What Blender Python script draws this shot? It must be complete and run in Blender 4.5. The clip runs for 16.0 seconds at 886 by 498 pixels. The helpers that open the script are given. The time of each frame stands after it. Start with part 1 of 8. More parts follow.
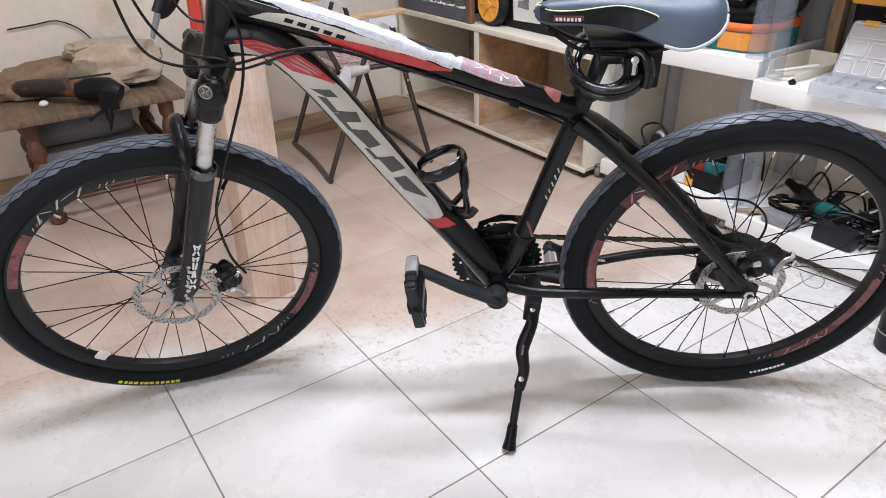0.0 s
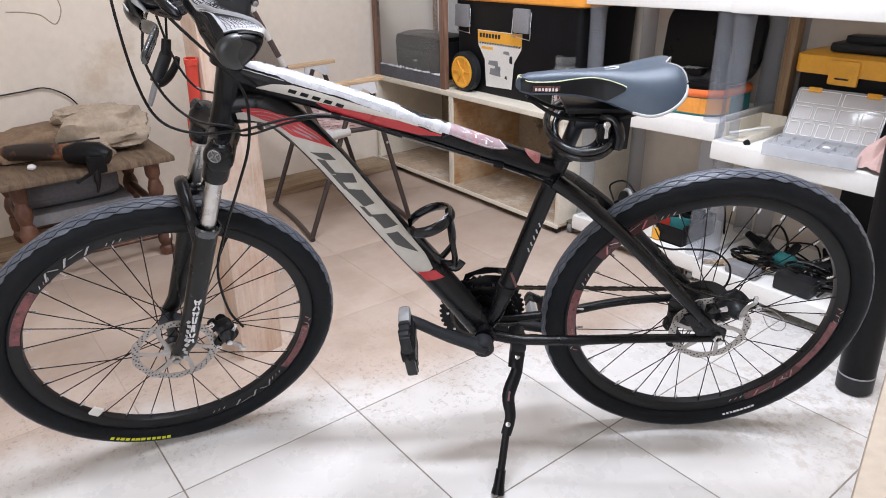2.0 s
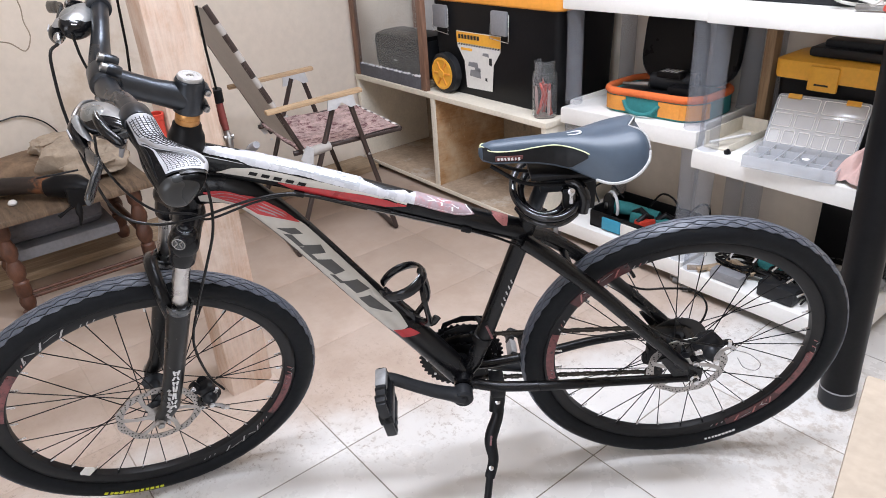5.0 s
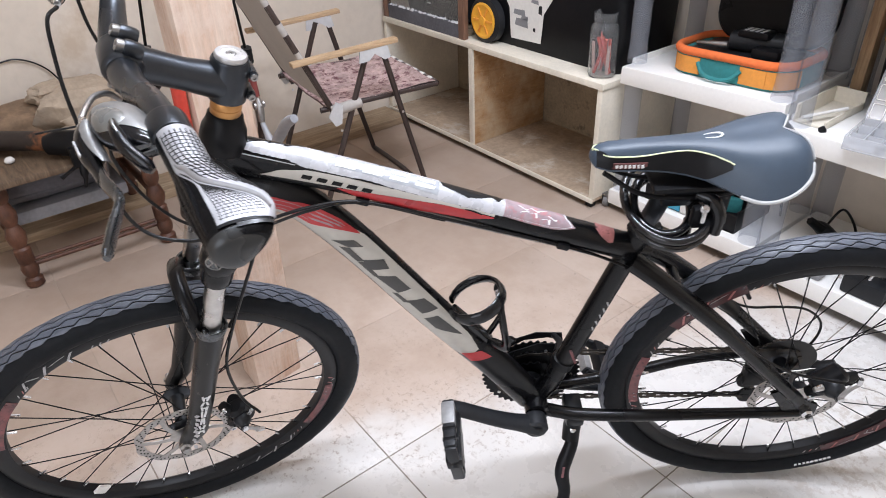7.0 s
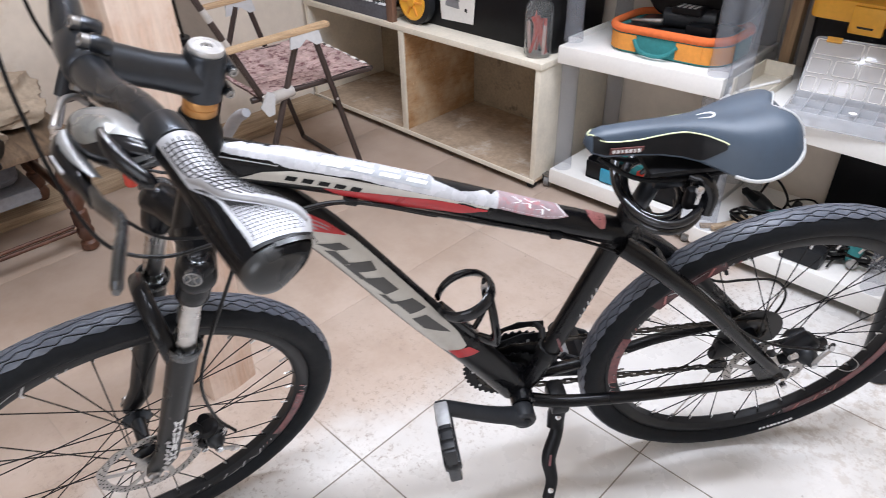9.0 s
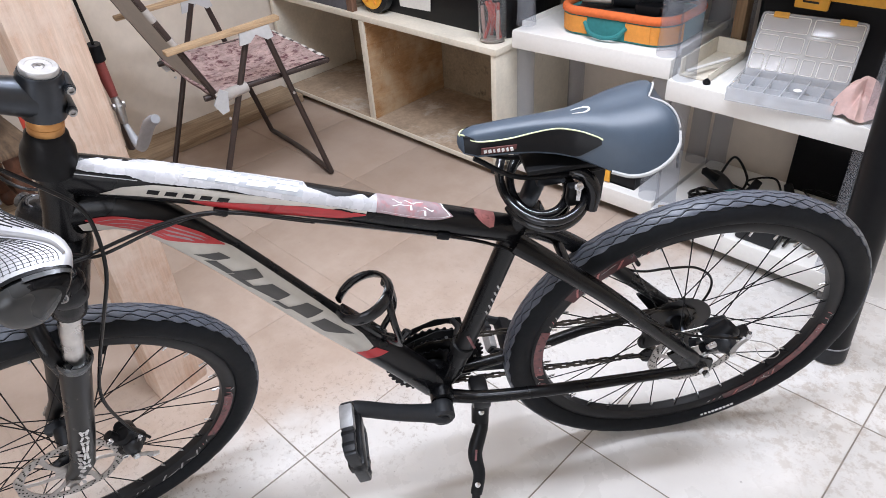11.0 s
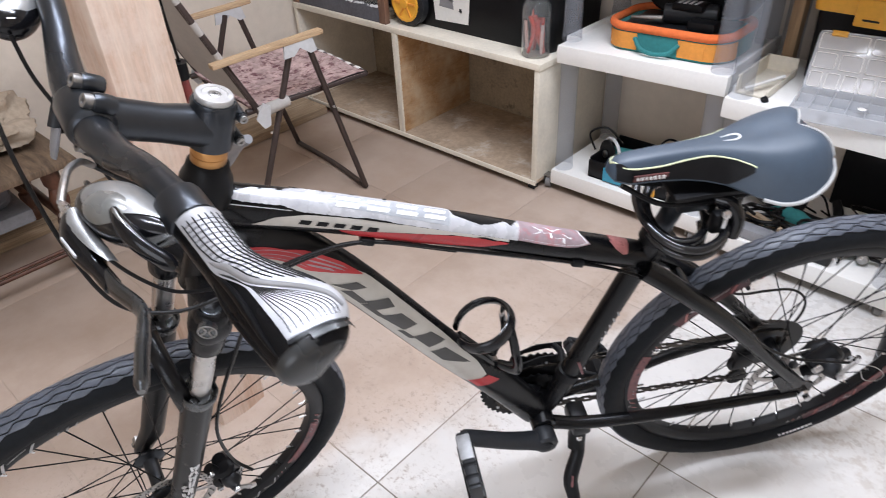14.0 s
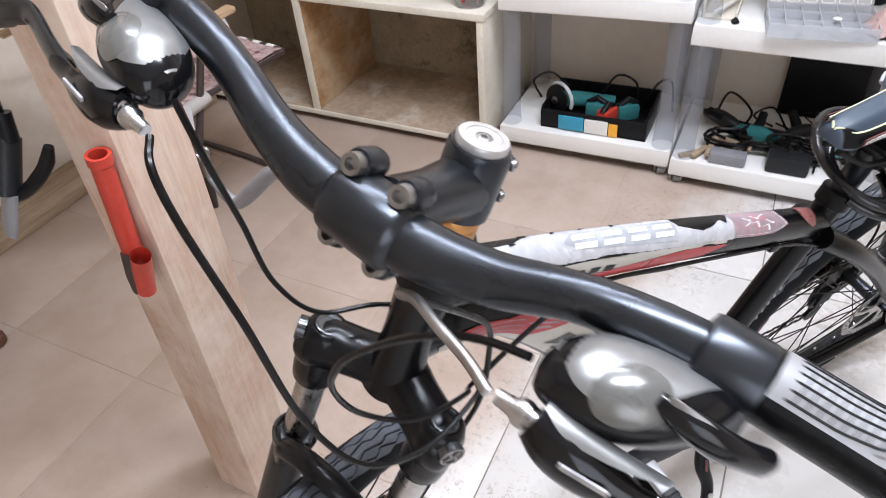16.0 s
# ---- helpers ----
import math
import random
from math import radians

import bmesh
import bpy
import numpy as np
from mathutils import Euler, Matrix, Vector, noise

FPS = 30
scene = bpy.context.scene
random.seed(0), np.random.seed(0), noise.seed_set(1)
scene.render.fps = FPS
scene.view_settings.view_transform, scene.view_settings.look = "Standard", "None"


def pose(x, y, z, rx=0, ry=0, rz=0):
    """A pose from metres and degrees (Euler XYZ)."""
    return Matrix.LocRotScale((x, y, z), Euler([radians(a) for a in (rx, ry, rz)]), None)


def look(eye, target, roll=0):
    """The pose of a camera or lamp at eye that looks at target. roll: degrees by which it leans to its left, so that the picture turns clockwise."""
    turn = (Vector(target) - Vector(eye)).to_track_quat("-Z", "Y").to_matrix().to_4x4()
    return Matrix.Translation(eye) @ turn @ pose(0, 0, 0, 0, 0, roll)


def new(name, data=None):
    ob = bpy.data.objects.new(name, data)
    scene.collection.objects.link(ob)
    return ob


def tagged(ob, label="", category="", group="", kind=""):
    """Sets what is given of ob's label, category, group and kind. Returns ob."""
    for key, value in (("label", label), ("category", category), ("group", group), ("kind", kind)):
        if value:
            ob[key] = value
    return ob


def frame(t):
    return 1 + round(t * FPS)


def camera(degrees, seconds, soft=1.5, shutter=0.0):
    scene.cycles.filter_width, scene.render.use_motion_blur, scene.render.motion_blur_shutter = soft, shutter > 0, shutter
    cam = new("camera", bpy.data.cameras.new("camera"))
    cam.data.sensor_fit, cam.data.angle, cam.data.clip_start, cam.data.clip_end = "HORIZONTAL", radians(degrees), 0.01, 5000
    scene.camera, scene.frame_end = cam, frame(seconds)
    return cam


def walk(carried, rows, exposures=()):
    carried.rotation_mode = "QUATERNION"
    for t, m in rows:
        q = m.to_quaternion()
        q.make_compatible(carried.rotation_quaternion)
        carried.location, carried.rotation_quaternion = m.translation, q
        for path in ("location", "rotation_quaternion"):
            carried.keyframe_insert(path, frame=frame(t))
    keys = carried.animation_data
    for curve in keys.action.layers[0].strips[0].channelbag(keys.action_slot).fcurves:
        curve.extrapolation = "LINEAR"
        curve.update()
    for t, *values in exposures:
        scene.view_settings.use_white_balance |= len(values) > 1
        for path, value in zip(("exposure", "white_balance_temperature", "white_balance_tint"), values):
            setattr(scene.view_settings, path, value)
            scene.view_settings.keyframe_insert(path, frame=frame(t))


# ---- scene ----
cam = camera(66.34, 16.0, soft=0.75, shutter=0.4)
ROWS = [
    (0, 0.7381, -0.5777, 1.002, 61.057, 1.299, 54.762),
    (0.5, 0.7539, -0.6046, 0.9861, 62.278, 0.197, 53.591),
    (1, 0.7624, -0.6239, 0.9927, 63.076, -0.233, 52.086),
    (1.5, 0.7726, -0.6472, 1.0105, 64.577, -0.302, 51.878),
    (2, 0.7762, -0.6494, 1.0273, 65.933, 0.926, 52.101),
    (2.5, 0.7777, -0.6501, 1.0469, 66.725, 0.551, 51.167),
    (3, 0.7712, -0.6367, 1.0632, 67.068, 1.432, 50.47),
    (5.5, 0.74, -0.5354, 1.1993, 60.785, 4.062, 51.347),
    (6, 0.6724, -0.5064, 1.196, 58.649, 3.667, 51.662),
    (6.5, 0.5702, -0.4632, 1.2005, 58.329, 3.713, 53.581),
    (7, 0.4834, -0.4977, 1.1955, 57.379, 2.136, 51.986),
    (7.5, 0.38, -0.5721, 1.1831, 55.011, 1.643, 49.703),
    (8, 0.3534, -0.6029, 1.1734, 54.835, 0.849, 49.734),
    (8.5, 0.3568, -0.5957, 1.1863, 55.939, 0.601, 47.781),
    (9, 0.3794, -0.5412, 1.1895, 55.679, 1.187, 44.123),
    (9.5, 0.4135, -0.4726, 1.1865, 54.985, 1.842, 43.093),
    (12, 0.5041, -0.4014, 1.2104, 54.167, 4.096, 44.623),
    (12.5, 0.4985, -0.4142, 1.2092, 54.369, 3.276, 44.505),
    (13, 0.4517, -0.4549, 1.2092, 54.66, 3.017, 42.372),
    (13.5, 0.4004, -0.5153, 1.2201, 55.33, 3.201, 41.088),
    (14, 0.3166, -0.5204, 1.2215, 54.658, 2.604, 42.478),
    (14.5, 0.2018, -0.5453, 1.2123, 54.601, 1.368, 43.216),
    (15, 0.1134, -0.6444, 1.23, 54.974, 3.199, 34.259),
    (15.5, 0.0052, -0.6296, 1.2131, 53.567, 3.35, 29.288),
    (16, -0.1092, -0.5651, 1.2058, 49.528, 3.916, 25.497),
]
walk(cam, [(t, pose(*p)) for t, *p in ROWS], exposures=((0.0, 0.09), (1.5, 0.10), (3.0, 0.16), (5.5, 0.10), (7.0, 0.09), (8.0, 0.04), (9.0, 0.08), (9.5, 0.05), (12.0, 0.04), (13.5, -0.01), (14.5, -0.02), (15.5, 0.03), (16.0, 0.06)))

# ---- world and light ----
world = bpy.data.worlds.new("world")
scene.world = world
world.use_nodes = True
wn = world.node_tree.nodes
sky = wn.new("ShaderNodeTexSky")
sky.sky_type, sky.sun_disc = "NISHITA", False
sky.sun_elevation, sky.sun_rotation = radians(45), radians(120)
world.node_tree.links.new(sky.outputs[0], wn["Background"].inputs[0])
wn["Background"].inputs[1].default_value = 0.1


def lamp(name, m, sx, sy, watts, colour):
    data = bpy.data.lights.new(name, "AREA")
    data.shape, data.size, data.size_y, data.energy, data.color = "RECTANGLE", sx, sy, watts, colour
    ob = new(name, data)
    ob.matrix_world = m
    return ob


# added fill light at an assumed doorway behind the camera, and two ceiling tubes
lamp("rear_fill_light", look((1.30, -2.36, 1.30), (0.1, 0.4, 0.75)), 1.6, 1.8, 25, (0.92, 0.94, 1.04))
for x, y, watts in ((0.265, 0.057, 45), (-0.345, 0.575, 28)):
    lamp("ceiling_tube_light", pose(x, y, 2.52, 0, 0, -38), 0.15, 1.20, watts, (0.905, 0.97, 1.13))


# ---- materials ----
def surface(name, base, rough=0.5, metal=0.0, var=0.12, scale=6.0, fine=90.0, bump=0.0, bscale=140.0, rvar=0.12, spec=0.5,
            stain=None, stain_at=0.62, stain_scale=4.0, coat=0.0, trans=0.0, spread=0.0, stretch=None):
    """A painted, worn or grained surface: colour varies at two scales, roughness too, with fine relief and blotches of a second colour."""
    m = bpy.data.materials.new(name)
    m.use_nodes = True
    nt = m.node_tree
    nd, lk = nt.nodes, nt.links
    b = nd["Principled BSDF"]
    tc = nd.new("ShaderNodeTexCoord")
    src = tc.outputs["Object"]
    if stretch:
        mp = nd.new("ShaderNodeMapping")
        mp.inputs["Scale"].default_value = stretch
        lk.new(src, mp.inputs[0])
        src = mp.outputs[0]

    def noisy(s, detail=4.0, r=0.6):
        n = nd.new("ShaderNodeTexNoise")
        n.inputs["Scale"].default_value, n.inputs["Detail"].default_value, n.inputs["Roughness"].default_value = s, detail, r
        lk.new(src, n.inputs["Vector"])
        return n.outputs["Fac"]

    def ramp(f, lo, hi, a, c):
        r = nd.new("ShaderNodeMapRange")
        r.inputs[1].default_value, r.inputs[2].default_value, r.inputs[3].default_value, r.inputs[4].default_value = lo, hi, a, c
        lk.new(f, r.inputs[0])
        return r.outputs[0]

    n1, n2 = noisy(scale), noisy(fine, 2.0)
    add = nd.new("ShaderNodeMath")
    add.operation = "ADD"
    lk.new(ramp(n1, 0.3, 0.7, -var, var), add.inputs[0])
    lk.new(ramp(n2, 0.3, 0.7, -var * 0.6, var * 0.6), add.inputs[1])
    val = add.outputs[0]
    if spread:
        oi = nd.new("ShaderNodeObjectInfo")
        ad2 = nd.new("ShaderNodeMath")
        ad2.operation = "ADD"
        lk.new(val, ad2.inputs[0])
        lk.new(ramp(oi.outputs["Random"], 0, 1, -spread, spread), ad2.inputs[1])
        val = ad2.outputs[0]
    hs = nd.new("ShaderNodeHueSaturation")
    hs.inputs["Color"].default_value = (*base, 1)
    vv = nd.new("ShaderNodeMath")
    vv.operation = "ADD"
    vv.inputs[1].default_value = 1.0
    lk.new(val, vv.inputs[0])
    lk.new(vv.outputs[0], hs.inputs["Value"])
    col = hs.outputs[0]
    if stain:
        mx = nd.new("ShaderNodeMix")
        mx.data_type = "RGBA"
        lk.new(ramp(noisy(stain_scale, 8.0, 0.68), stain_at, stain_at + 0.12, 0, 1), mx.inputs[0])
        lk.new(col, mx.inputs[6])
        mx.inputs[7].default_value = (*stain, 1)
        col = mx.outputs[2]
    lk.new(col, b.inputs["Base Color"])
    lk.new(ramp(n1, 0.25, 0.75, max(0.02, rough - rvar), min(1, rough + rvar)), b.inputs["Roughness"])
    b.inputs["Metallic"].default_value = metal
    b.inputs["Specular IOR Level"].default_value = spec
    b.inputs["Coat Weight"].default_value = coat
    b.inputs["Coat Roughness"].default_value = 0.12
    b.inputs["Transmission Weight"].default_value = trans
    if bump:
        bp = nd.new("ShaderNodeBump")
        bp.inputs["Strength"].default_value, bp.inputs["Distance"].default_value = bump, 0.002
        lk.new(noisy(bscale, 3.0), bp.inputs["Height"])
        lk.new(bp.outputs[0], b.inputs["Normal"])
    return m


def wood(name, a, c, grain=(2, 2, 30), rough=0.7, bands=3.0, scuff=None):
    """Sawn wood: streaks along the axis that has the smallest grain scale."""
    m = bpy.data.materials.new(name)
    m.use_nodes = True
    nd, lk = m.node_tree.nodes, m.node_tree.links
    b = nd["Principled BSDF"]
    tc, mp = nd.new("ShaderNodeTexCoord"), nd.new("ShaderNodeMapping")
    mp.inputs["Scale"].default_value = grain
    lk.new(tc.outputs["Object"], mp.inputs[0])
    n = nd.new("ShaderNodeTexNoise")
    n.inputs["Scale"].default_value, n.inputs["Detail"].default_value, n.inputs["Distortion"].default_value = bands, 6, 1.2
    lk.new(mp.outputs[0], n.inputs["Vector"])
    r = nd.new("ShaderNodeValToRGB")
    r.color_ramp.elements[0].position, r.color_ramp.elements[1].position = 0.32, 0.68
    r.color_ramp.elements[0].color, r.color_ramp.elements[1].color = (*a, 1), (*c, 1)
    lk.new(n.outputs["Fac"], r.inputs[0])
    big = nd.new("ShaderNodeTexNoise")
    big.inputs["Scale"].default_value = 3.0
    lk.new(tc.outputs["Object"], big.inputs["Vector"])
    mx = nd.new("ShaderNodeMix")
    mx.data_type, mx.blend_type = "RGBA", "MULTIPLY"
    mx.inputs[0].default_value = 0.5
    lk.new(r.outputs[0], mx.inputs[6])
    r2 = nd.new("ShaderNodeValToRGB")
    r2.color_ramp.elements[0].position, r2.color_ramp.elements[1].position = 0.3, 0.7
    r2.color_ramp.elements[0].color = (0.6, 0.56, 0.5, 1)
    lk.new(big.outputs["Fac"], r2.inputs[0])
    lk.new(r2.outputs[0], mx.inputs[7])
    col = mx.outputs[2]
    # finer fibres over the broad bands
    mp2 = nd.new("ShaderNodeMapping")
    mp2.inputs["Scale"].default_value = [g * 5.0 if g > 2 else g * 3.0 for g in grain]
    lk.new(tc.outputs["Object"], mp2.inputs[0])
    fib = nd.new("ShaderNodeTexNoise")
    fib.inputs["Scale"].default_value, fib.inputs["Detail"].default_value, fib.inputs["Roughness"].default_value = bands, 5, 0.7
    lk.new(mp2.outputs[0], fib.inputs["Vector"])
    fr = nd.new("ShaderNodeMapRange")
    fr.inputs[1].default_value, fr.inputs[2].default_value, fr.inputs[3].default_value, fr.inputs[4].default_value = 0.3, 0.7, 0.86 if scuff else 0.72, 1.10 if scuff else 1.22
    lk.new(fib.outputs["Fac"], fr.inputs[0])
    hv = nd.new("ShaderNodeHueSaturation")
    lk.new(col, hv.inputs["Color"])
    lk.new(fr.outputs[0], hv.inputs["Value"])
    col = hv.outputs[0]
    if scuff:
        sn = nd.new("ShaderNodeTexNoise")
        sn.inputs["Scale"].default_value, sn.inputs["Detail"].default_value, sn.inputs["Roughness"].default_value = 6.0, 9, 0.72
        lk.new(tc.outputs["Object"], sn.inputs["Vector"])
        sr = nd.new("ShaderNodeMapRange")
        sr.inputs[1].default_value, sr.inputs[2].default_value, sr.inputs[3].default_value, sr.inputs[4].default_value = 0.44, 0.64, 0.0, 0.85
        lk.new(sn.outputs["Fac"], sr.inputs[0])
        sm = nd.new("ShaderNodeMix")
        sm.data_type = "RGBA"
        lk.new(sr.outputs[0], sm.inputs[0])
        lk.new(col, sm.inputs[6])
        sm.inputs[7].default_value = (*scuff, 1)
        col = sm.outputs[2]
    lk.new(col, b.inputs["Base Color"])
    b.inputs["Roughness"].default_value = rough
    bp = nd.new("ShaderNodeBump")
    bp.inputs["Strength"].default_value, bp.inputs["Distance"].default_value = 0.35, 0.002
    lk.new(fib.outputs["Fac"], bp.inputs["Height"])
    lk.new(bp.outputs[0], b.inputs["Normal"])
    return m


def clear(name, tint, rough, ior=1.46, alpha_white=0.0):
    m = bpy.data.materials.new(name)
    m.use_nodes = True
    nd, lk = m.node_tree.nodes, m.node_tree.links
    b = nd["Principled BSDF"]
    b.inputs["Base Color"].default_value = (*tint, 1)
    b.inputs["Roughness"].default_value = rough
    b.inputs["IOR"].default_value = ior
    b.inputs["Transmission Weight"].default_value = 1.0
    if alpha_white:
        d = nd.new("ShaderNodeBsdfDiffuse")
        d.inputs[0].default_value = (*tint, 1)
        mx = nd.new("ShaderNodeMixShader")
        n = nd.new("ShaderNodeTexNoise")
        n.inputs["Scale"].default_value = 14
        r = nd.new("ShaderNodeMapRange")
        r.inputs[1].default_value, r.inputs[2].default_value = 0.3, 0.7
        r.inputs[3].default_value, r.inputs[4].default_value = alpha_white * 0.88, min(1, alpha_white * 1.12)
        lk.new(n.outputs["Fac"], r.inputs[0])
        lk.new(r.outputs[0], mx.inputs[0])
        lk.new(b.outputs[0], mx.inputs[1])
        lk.new(d.outputs[0], mx.inputs[2])
        lk.new(mx.outputs[0], nd["Material Output"].inputs[0])
    return m


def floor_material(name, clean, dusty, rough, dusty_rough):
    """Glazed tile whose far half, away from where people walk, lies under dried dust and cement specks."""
    m = bpy.data.materials.new(name)
    m.use_nodes = True
    nd, lk = m.node_tree.nodes, m.node_tree.links
    b = nd["Principled BSDF"]
    geo = nd.new("ShaderNodeNewGeometry")
    pos = geo.outputs["Position"]

    def noisy(s, d=6.0, r=0.62):
        n = nd.new("ShaderNodeTexNoise")
        n.inputs["Scale"].default_value, n.inputs["Detail"].default_value, n.inputs["Roughness"].default_value = s, d, r
        lk.new(pos, n.inputs["Vector"])
        return n.outputs["Fac"]

    def math(op, x, y):
        k = nd.new("ShaderNodeMath")
        k.operation = op
        for i, v in enumerate((x, y)):
            if isinstance(v, (int, float)):
                k.inputs[i].default_value = v
            else:
                lk.new(v, k.inputs[i])
        return k.outputs[0]

    def rng(f, lo, hi, a=0.0, c=1.0):
        r = nd.new("ShaderNodeMapRange")
        r.interpolation_type = "SMOOTHSTEP"
        for i, v in enumerate((lo, hi, a, c)):
            r.inputs[i + 1].default_value = v
        lk.new(f, r.inputs[0])
        return r.outputs[0]

    def mix(f, x, y):
        k = nd.new("ShaderNodeMix")
        k.data_type = "RGBA"
        lk.new(f, k.inputs[0])
        for i, v in ((6, x), (7, y)):
            if isinstance(v, tuple):
                k.inputs[i].default_value = (*v, 1)
            else:
                lk.new(v, k.inputs[i])
        return k.outputs[2]

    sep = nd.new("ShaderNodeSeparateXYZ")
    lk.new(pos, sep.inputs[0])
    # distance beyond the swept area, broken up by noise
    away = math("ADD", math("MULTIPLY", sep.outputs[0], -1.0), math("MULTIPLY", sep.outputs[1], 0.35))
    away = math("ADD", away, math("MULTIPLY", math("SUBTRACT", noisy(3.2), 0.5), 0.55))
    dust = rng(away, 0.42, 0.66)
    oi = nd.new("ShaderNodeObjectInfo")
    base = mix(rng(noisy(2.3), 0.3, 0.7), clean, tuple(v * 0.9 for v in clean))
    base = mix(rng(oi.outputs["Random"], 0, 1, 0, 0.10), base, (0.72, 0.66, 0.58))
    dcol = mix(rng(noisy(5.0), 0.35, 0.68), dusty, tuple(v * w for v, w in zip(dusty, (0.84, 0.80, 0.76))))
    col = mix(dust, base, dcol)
    # a browner, darker mix that grows with distance beyond the swept area
    far_brown = math("MULTIPLY", rng(away, 0.92, 1.40), rng(noisy(2.0), 0.25, 0.6, 0.25, 0.55))
    col = mix(far_brown, col, tuple(v * w for v, w in zip(dusty, (0.62, 0.56, 0.50))))
    # grey cement specks, thickest along the border of the swept area
    edge = math("MULTIPLY", rng(away, 0.30, 0.46), rng(away, 0.98, 0.62))
    specks = math("MULTIPLY", rng(noisy(64, 9, 0.82), 0.52, 0.60), math("MULTIPLY", edge, rng(noisy(6.5), 0.38, 0.56)))
    col = mix(math("MULTIPLY", specks, 0.70), col, (0.30, 0.235, 0.19))
    # a second patch of dried splashes near the foot of the black tube
    sub = nd.new("ShaderNodeVectorMath")
    sub.operation = "DISTANCE"
    lk.new(pos, sub.inputs[0])
    sub.inputs[1].default_value = (0.31, 0.88, 0.0)
    near = rng(math("ADD", sub.outputs["Value"], math("MULTIPLY", math("SUBTRACT", noisy(4.0), 0.5), 0.5)), 0.42, 0.16)
    splash = math("MULTIPLY", near, rng(noisy(30, 9, 0.8), 0.48, 0.58))
    col = mix(math("MULTIPLY", splash, 0.55), col, (0.42, 0.35, 0.29))
    few = rng(noisy(70, 3, 0.5), 0.72, 0.76)
    col = mix(math("MULTIPLY", few, 0.5), col, (0.2, 0.17, 0.15))
    lk.new(col, b.inputs["Base Color"])
    rr = math("ADD", math("MULTIPLY", dust, dusty_rough - rough), rng(noisy(9), 0.3, 0.7, rough - 0.05, rough + 0.07))
    lk.new(rr, b.inputs["Roughness"])
    bp = nd.new("ShaderNodeBump")
    bp.inputs["Strength"].default_value, bp.inputs["Distance"].default_value = 0.12, 0.002
    lk.new(noisy(45), bp.inputs["Height"])
    lk.new(bp.outputs[0], b.inputs["Normal"])
    return m


M = {}
def frosted(name, tint, solid_share, rough):
    """Thin frosted plastic: part of the light goes straight through, part is scattered."""
    m = bpy.data.materials.new(name)
    m.use_nodes = True
    nd, lk = m.node_tree.nodes, m.node_tree.links
    b = nd["Principled BSDF"]
    b.inputs["Base Color"].default_value = (*tint, 1)
    b.inputs["Roughness"].default_value = rough
    t = nd.new("ShaderNodeBsdfTransparent")
    t.inputs[0].default_value = (*(0.5 + 0.5 * c for c in tint), 1)
    n = nd.new("ShaderNodeTexNoise")
    n.inputs["Scale"].default_value = 5
    r = nd.new("ShaderNodeMapRange")
    r.inputs[1].default_value, r.inputs[2].default_value = 0.3, 0.7
    r.inputs[3].default_value, r.inputs[4].default_value = solid_share * 0.98, solid_share * 1.02
    mx = nd.new("ShaderNodeMixShader")
    lk.new(n.outputs["Fac"], r.inputs[0])
    lk.new(r.outputs[0], mx.inputs[0])
    lk.new(t.outputs[0], mx.inputs[1])
    lk.new(b.outputs[0], mx.inputs[2])
    lk.new(mx.outputs[0], nd["Material Output"].inputs[0])
    return m


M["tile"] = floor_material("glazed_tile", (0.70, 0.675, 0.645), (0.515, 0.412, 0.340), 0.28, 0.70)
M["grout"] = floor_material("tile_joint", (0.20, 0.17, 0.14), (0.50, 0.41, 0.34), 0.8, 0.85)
M["wall"] = surface("cream_plaster", (0.71, 0.625, 0.53), 0.85, var=0.05, scale=2.0, fine=30, bump=0.25, bscale=60, stain=(0.58, 0.47, 0.36), stain_at=0.60, stain_scale=2.6)
M["ceiling"] = surface("white_ceiling", (0.8, 0.78, 0.74), 0.9, var=0.04)
M["white_wood"] = surface("worn_cream_paint", (0.72, 0.66, 0.55), 0.55, var=0.08, scale=9, bump=0.15, stain=(0.45, 0.34, 0.24), stain_at=0.66, stain_scale=12)
M["cab_in"] = surface("bare_dusty_board", (0.40, 0.30, 0.21), 0.8, var=0.22, scale=9, fine=60, stain=(0.56, 0.49, 0.41), stain_at=0.52, stain_scale=7)
M["cab_side"] = wood("orange_board", (0.38, 0.20, 0.085), (0.52, 0.31, 0.15), (3, 3, 14), 0.6, 3.0, (0.54, 0.41, 0.27))
M["cab_back"] = surface("mouldy_board", (0.31, 0.24, 0.16), 0.85, var=0.22, scale=8, stain=(0.05, 0.036, 0.025), stain_at=0.52, stain_scale=6)
M["shelf"] = surface("white_plastic", (0.82, 0.80, 0.76), 0.42, var=0.03, scale=5, stain=(0.62, 0.56, 0.48), stain_at=0.68, stain_scale=9)
M["post"] = frosted("frosted_plastic", (0.69, 0.715, 0.765), 0.12, 0.18)
M["glass"] = clear("thin_glass", (0.93, 0.95, 0.95), 0.03, 1.2, 0.06)
M["organiser"] = frosted("clear_plastic", (0.82, 0.83, 0.85), 0.34, 0.12)
M["black"] = surface("black_plastic", (0.007, 0.007, 0.0078), 0.36, var=0.2, bump=0.08, spec=0.17)
M["dark"] = surface("charcoal_plastic", (0.015, 0.016, 0.018), 0.42, var=0.2, bump=0.1, spec=0.3)
M["grey"] = surface("grey_plastic", (0.22, 0.22, 0.23), 0.45, var=0.12)
M["lightgrey"] = surface("light_grey_plastic", (0.55, 0.55, 0.55), 0.4, var=0.08)
M["steel"] = surface("bright_steel", (0.62, 0.62, 0.63), 0.28, 1.0, var=0.1, scale=30)
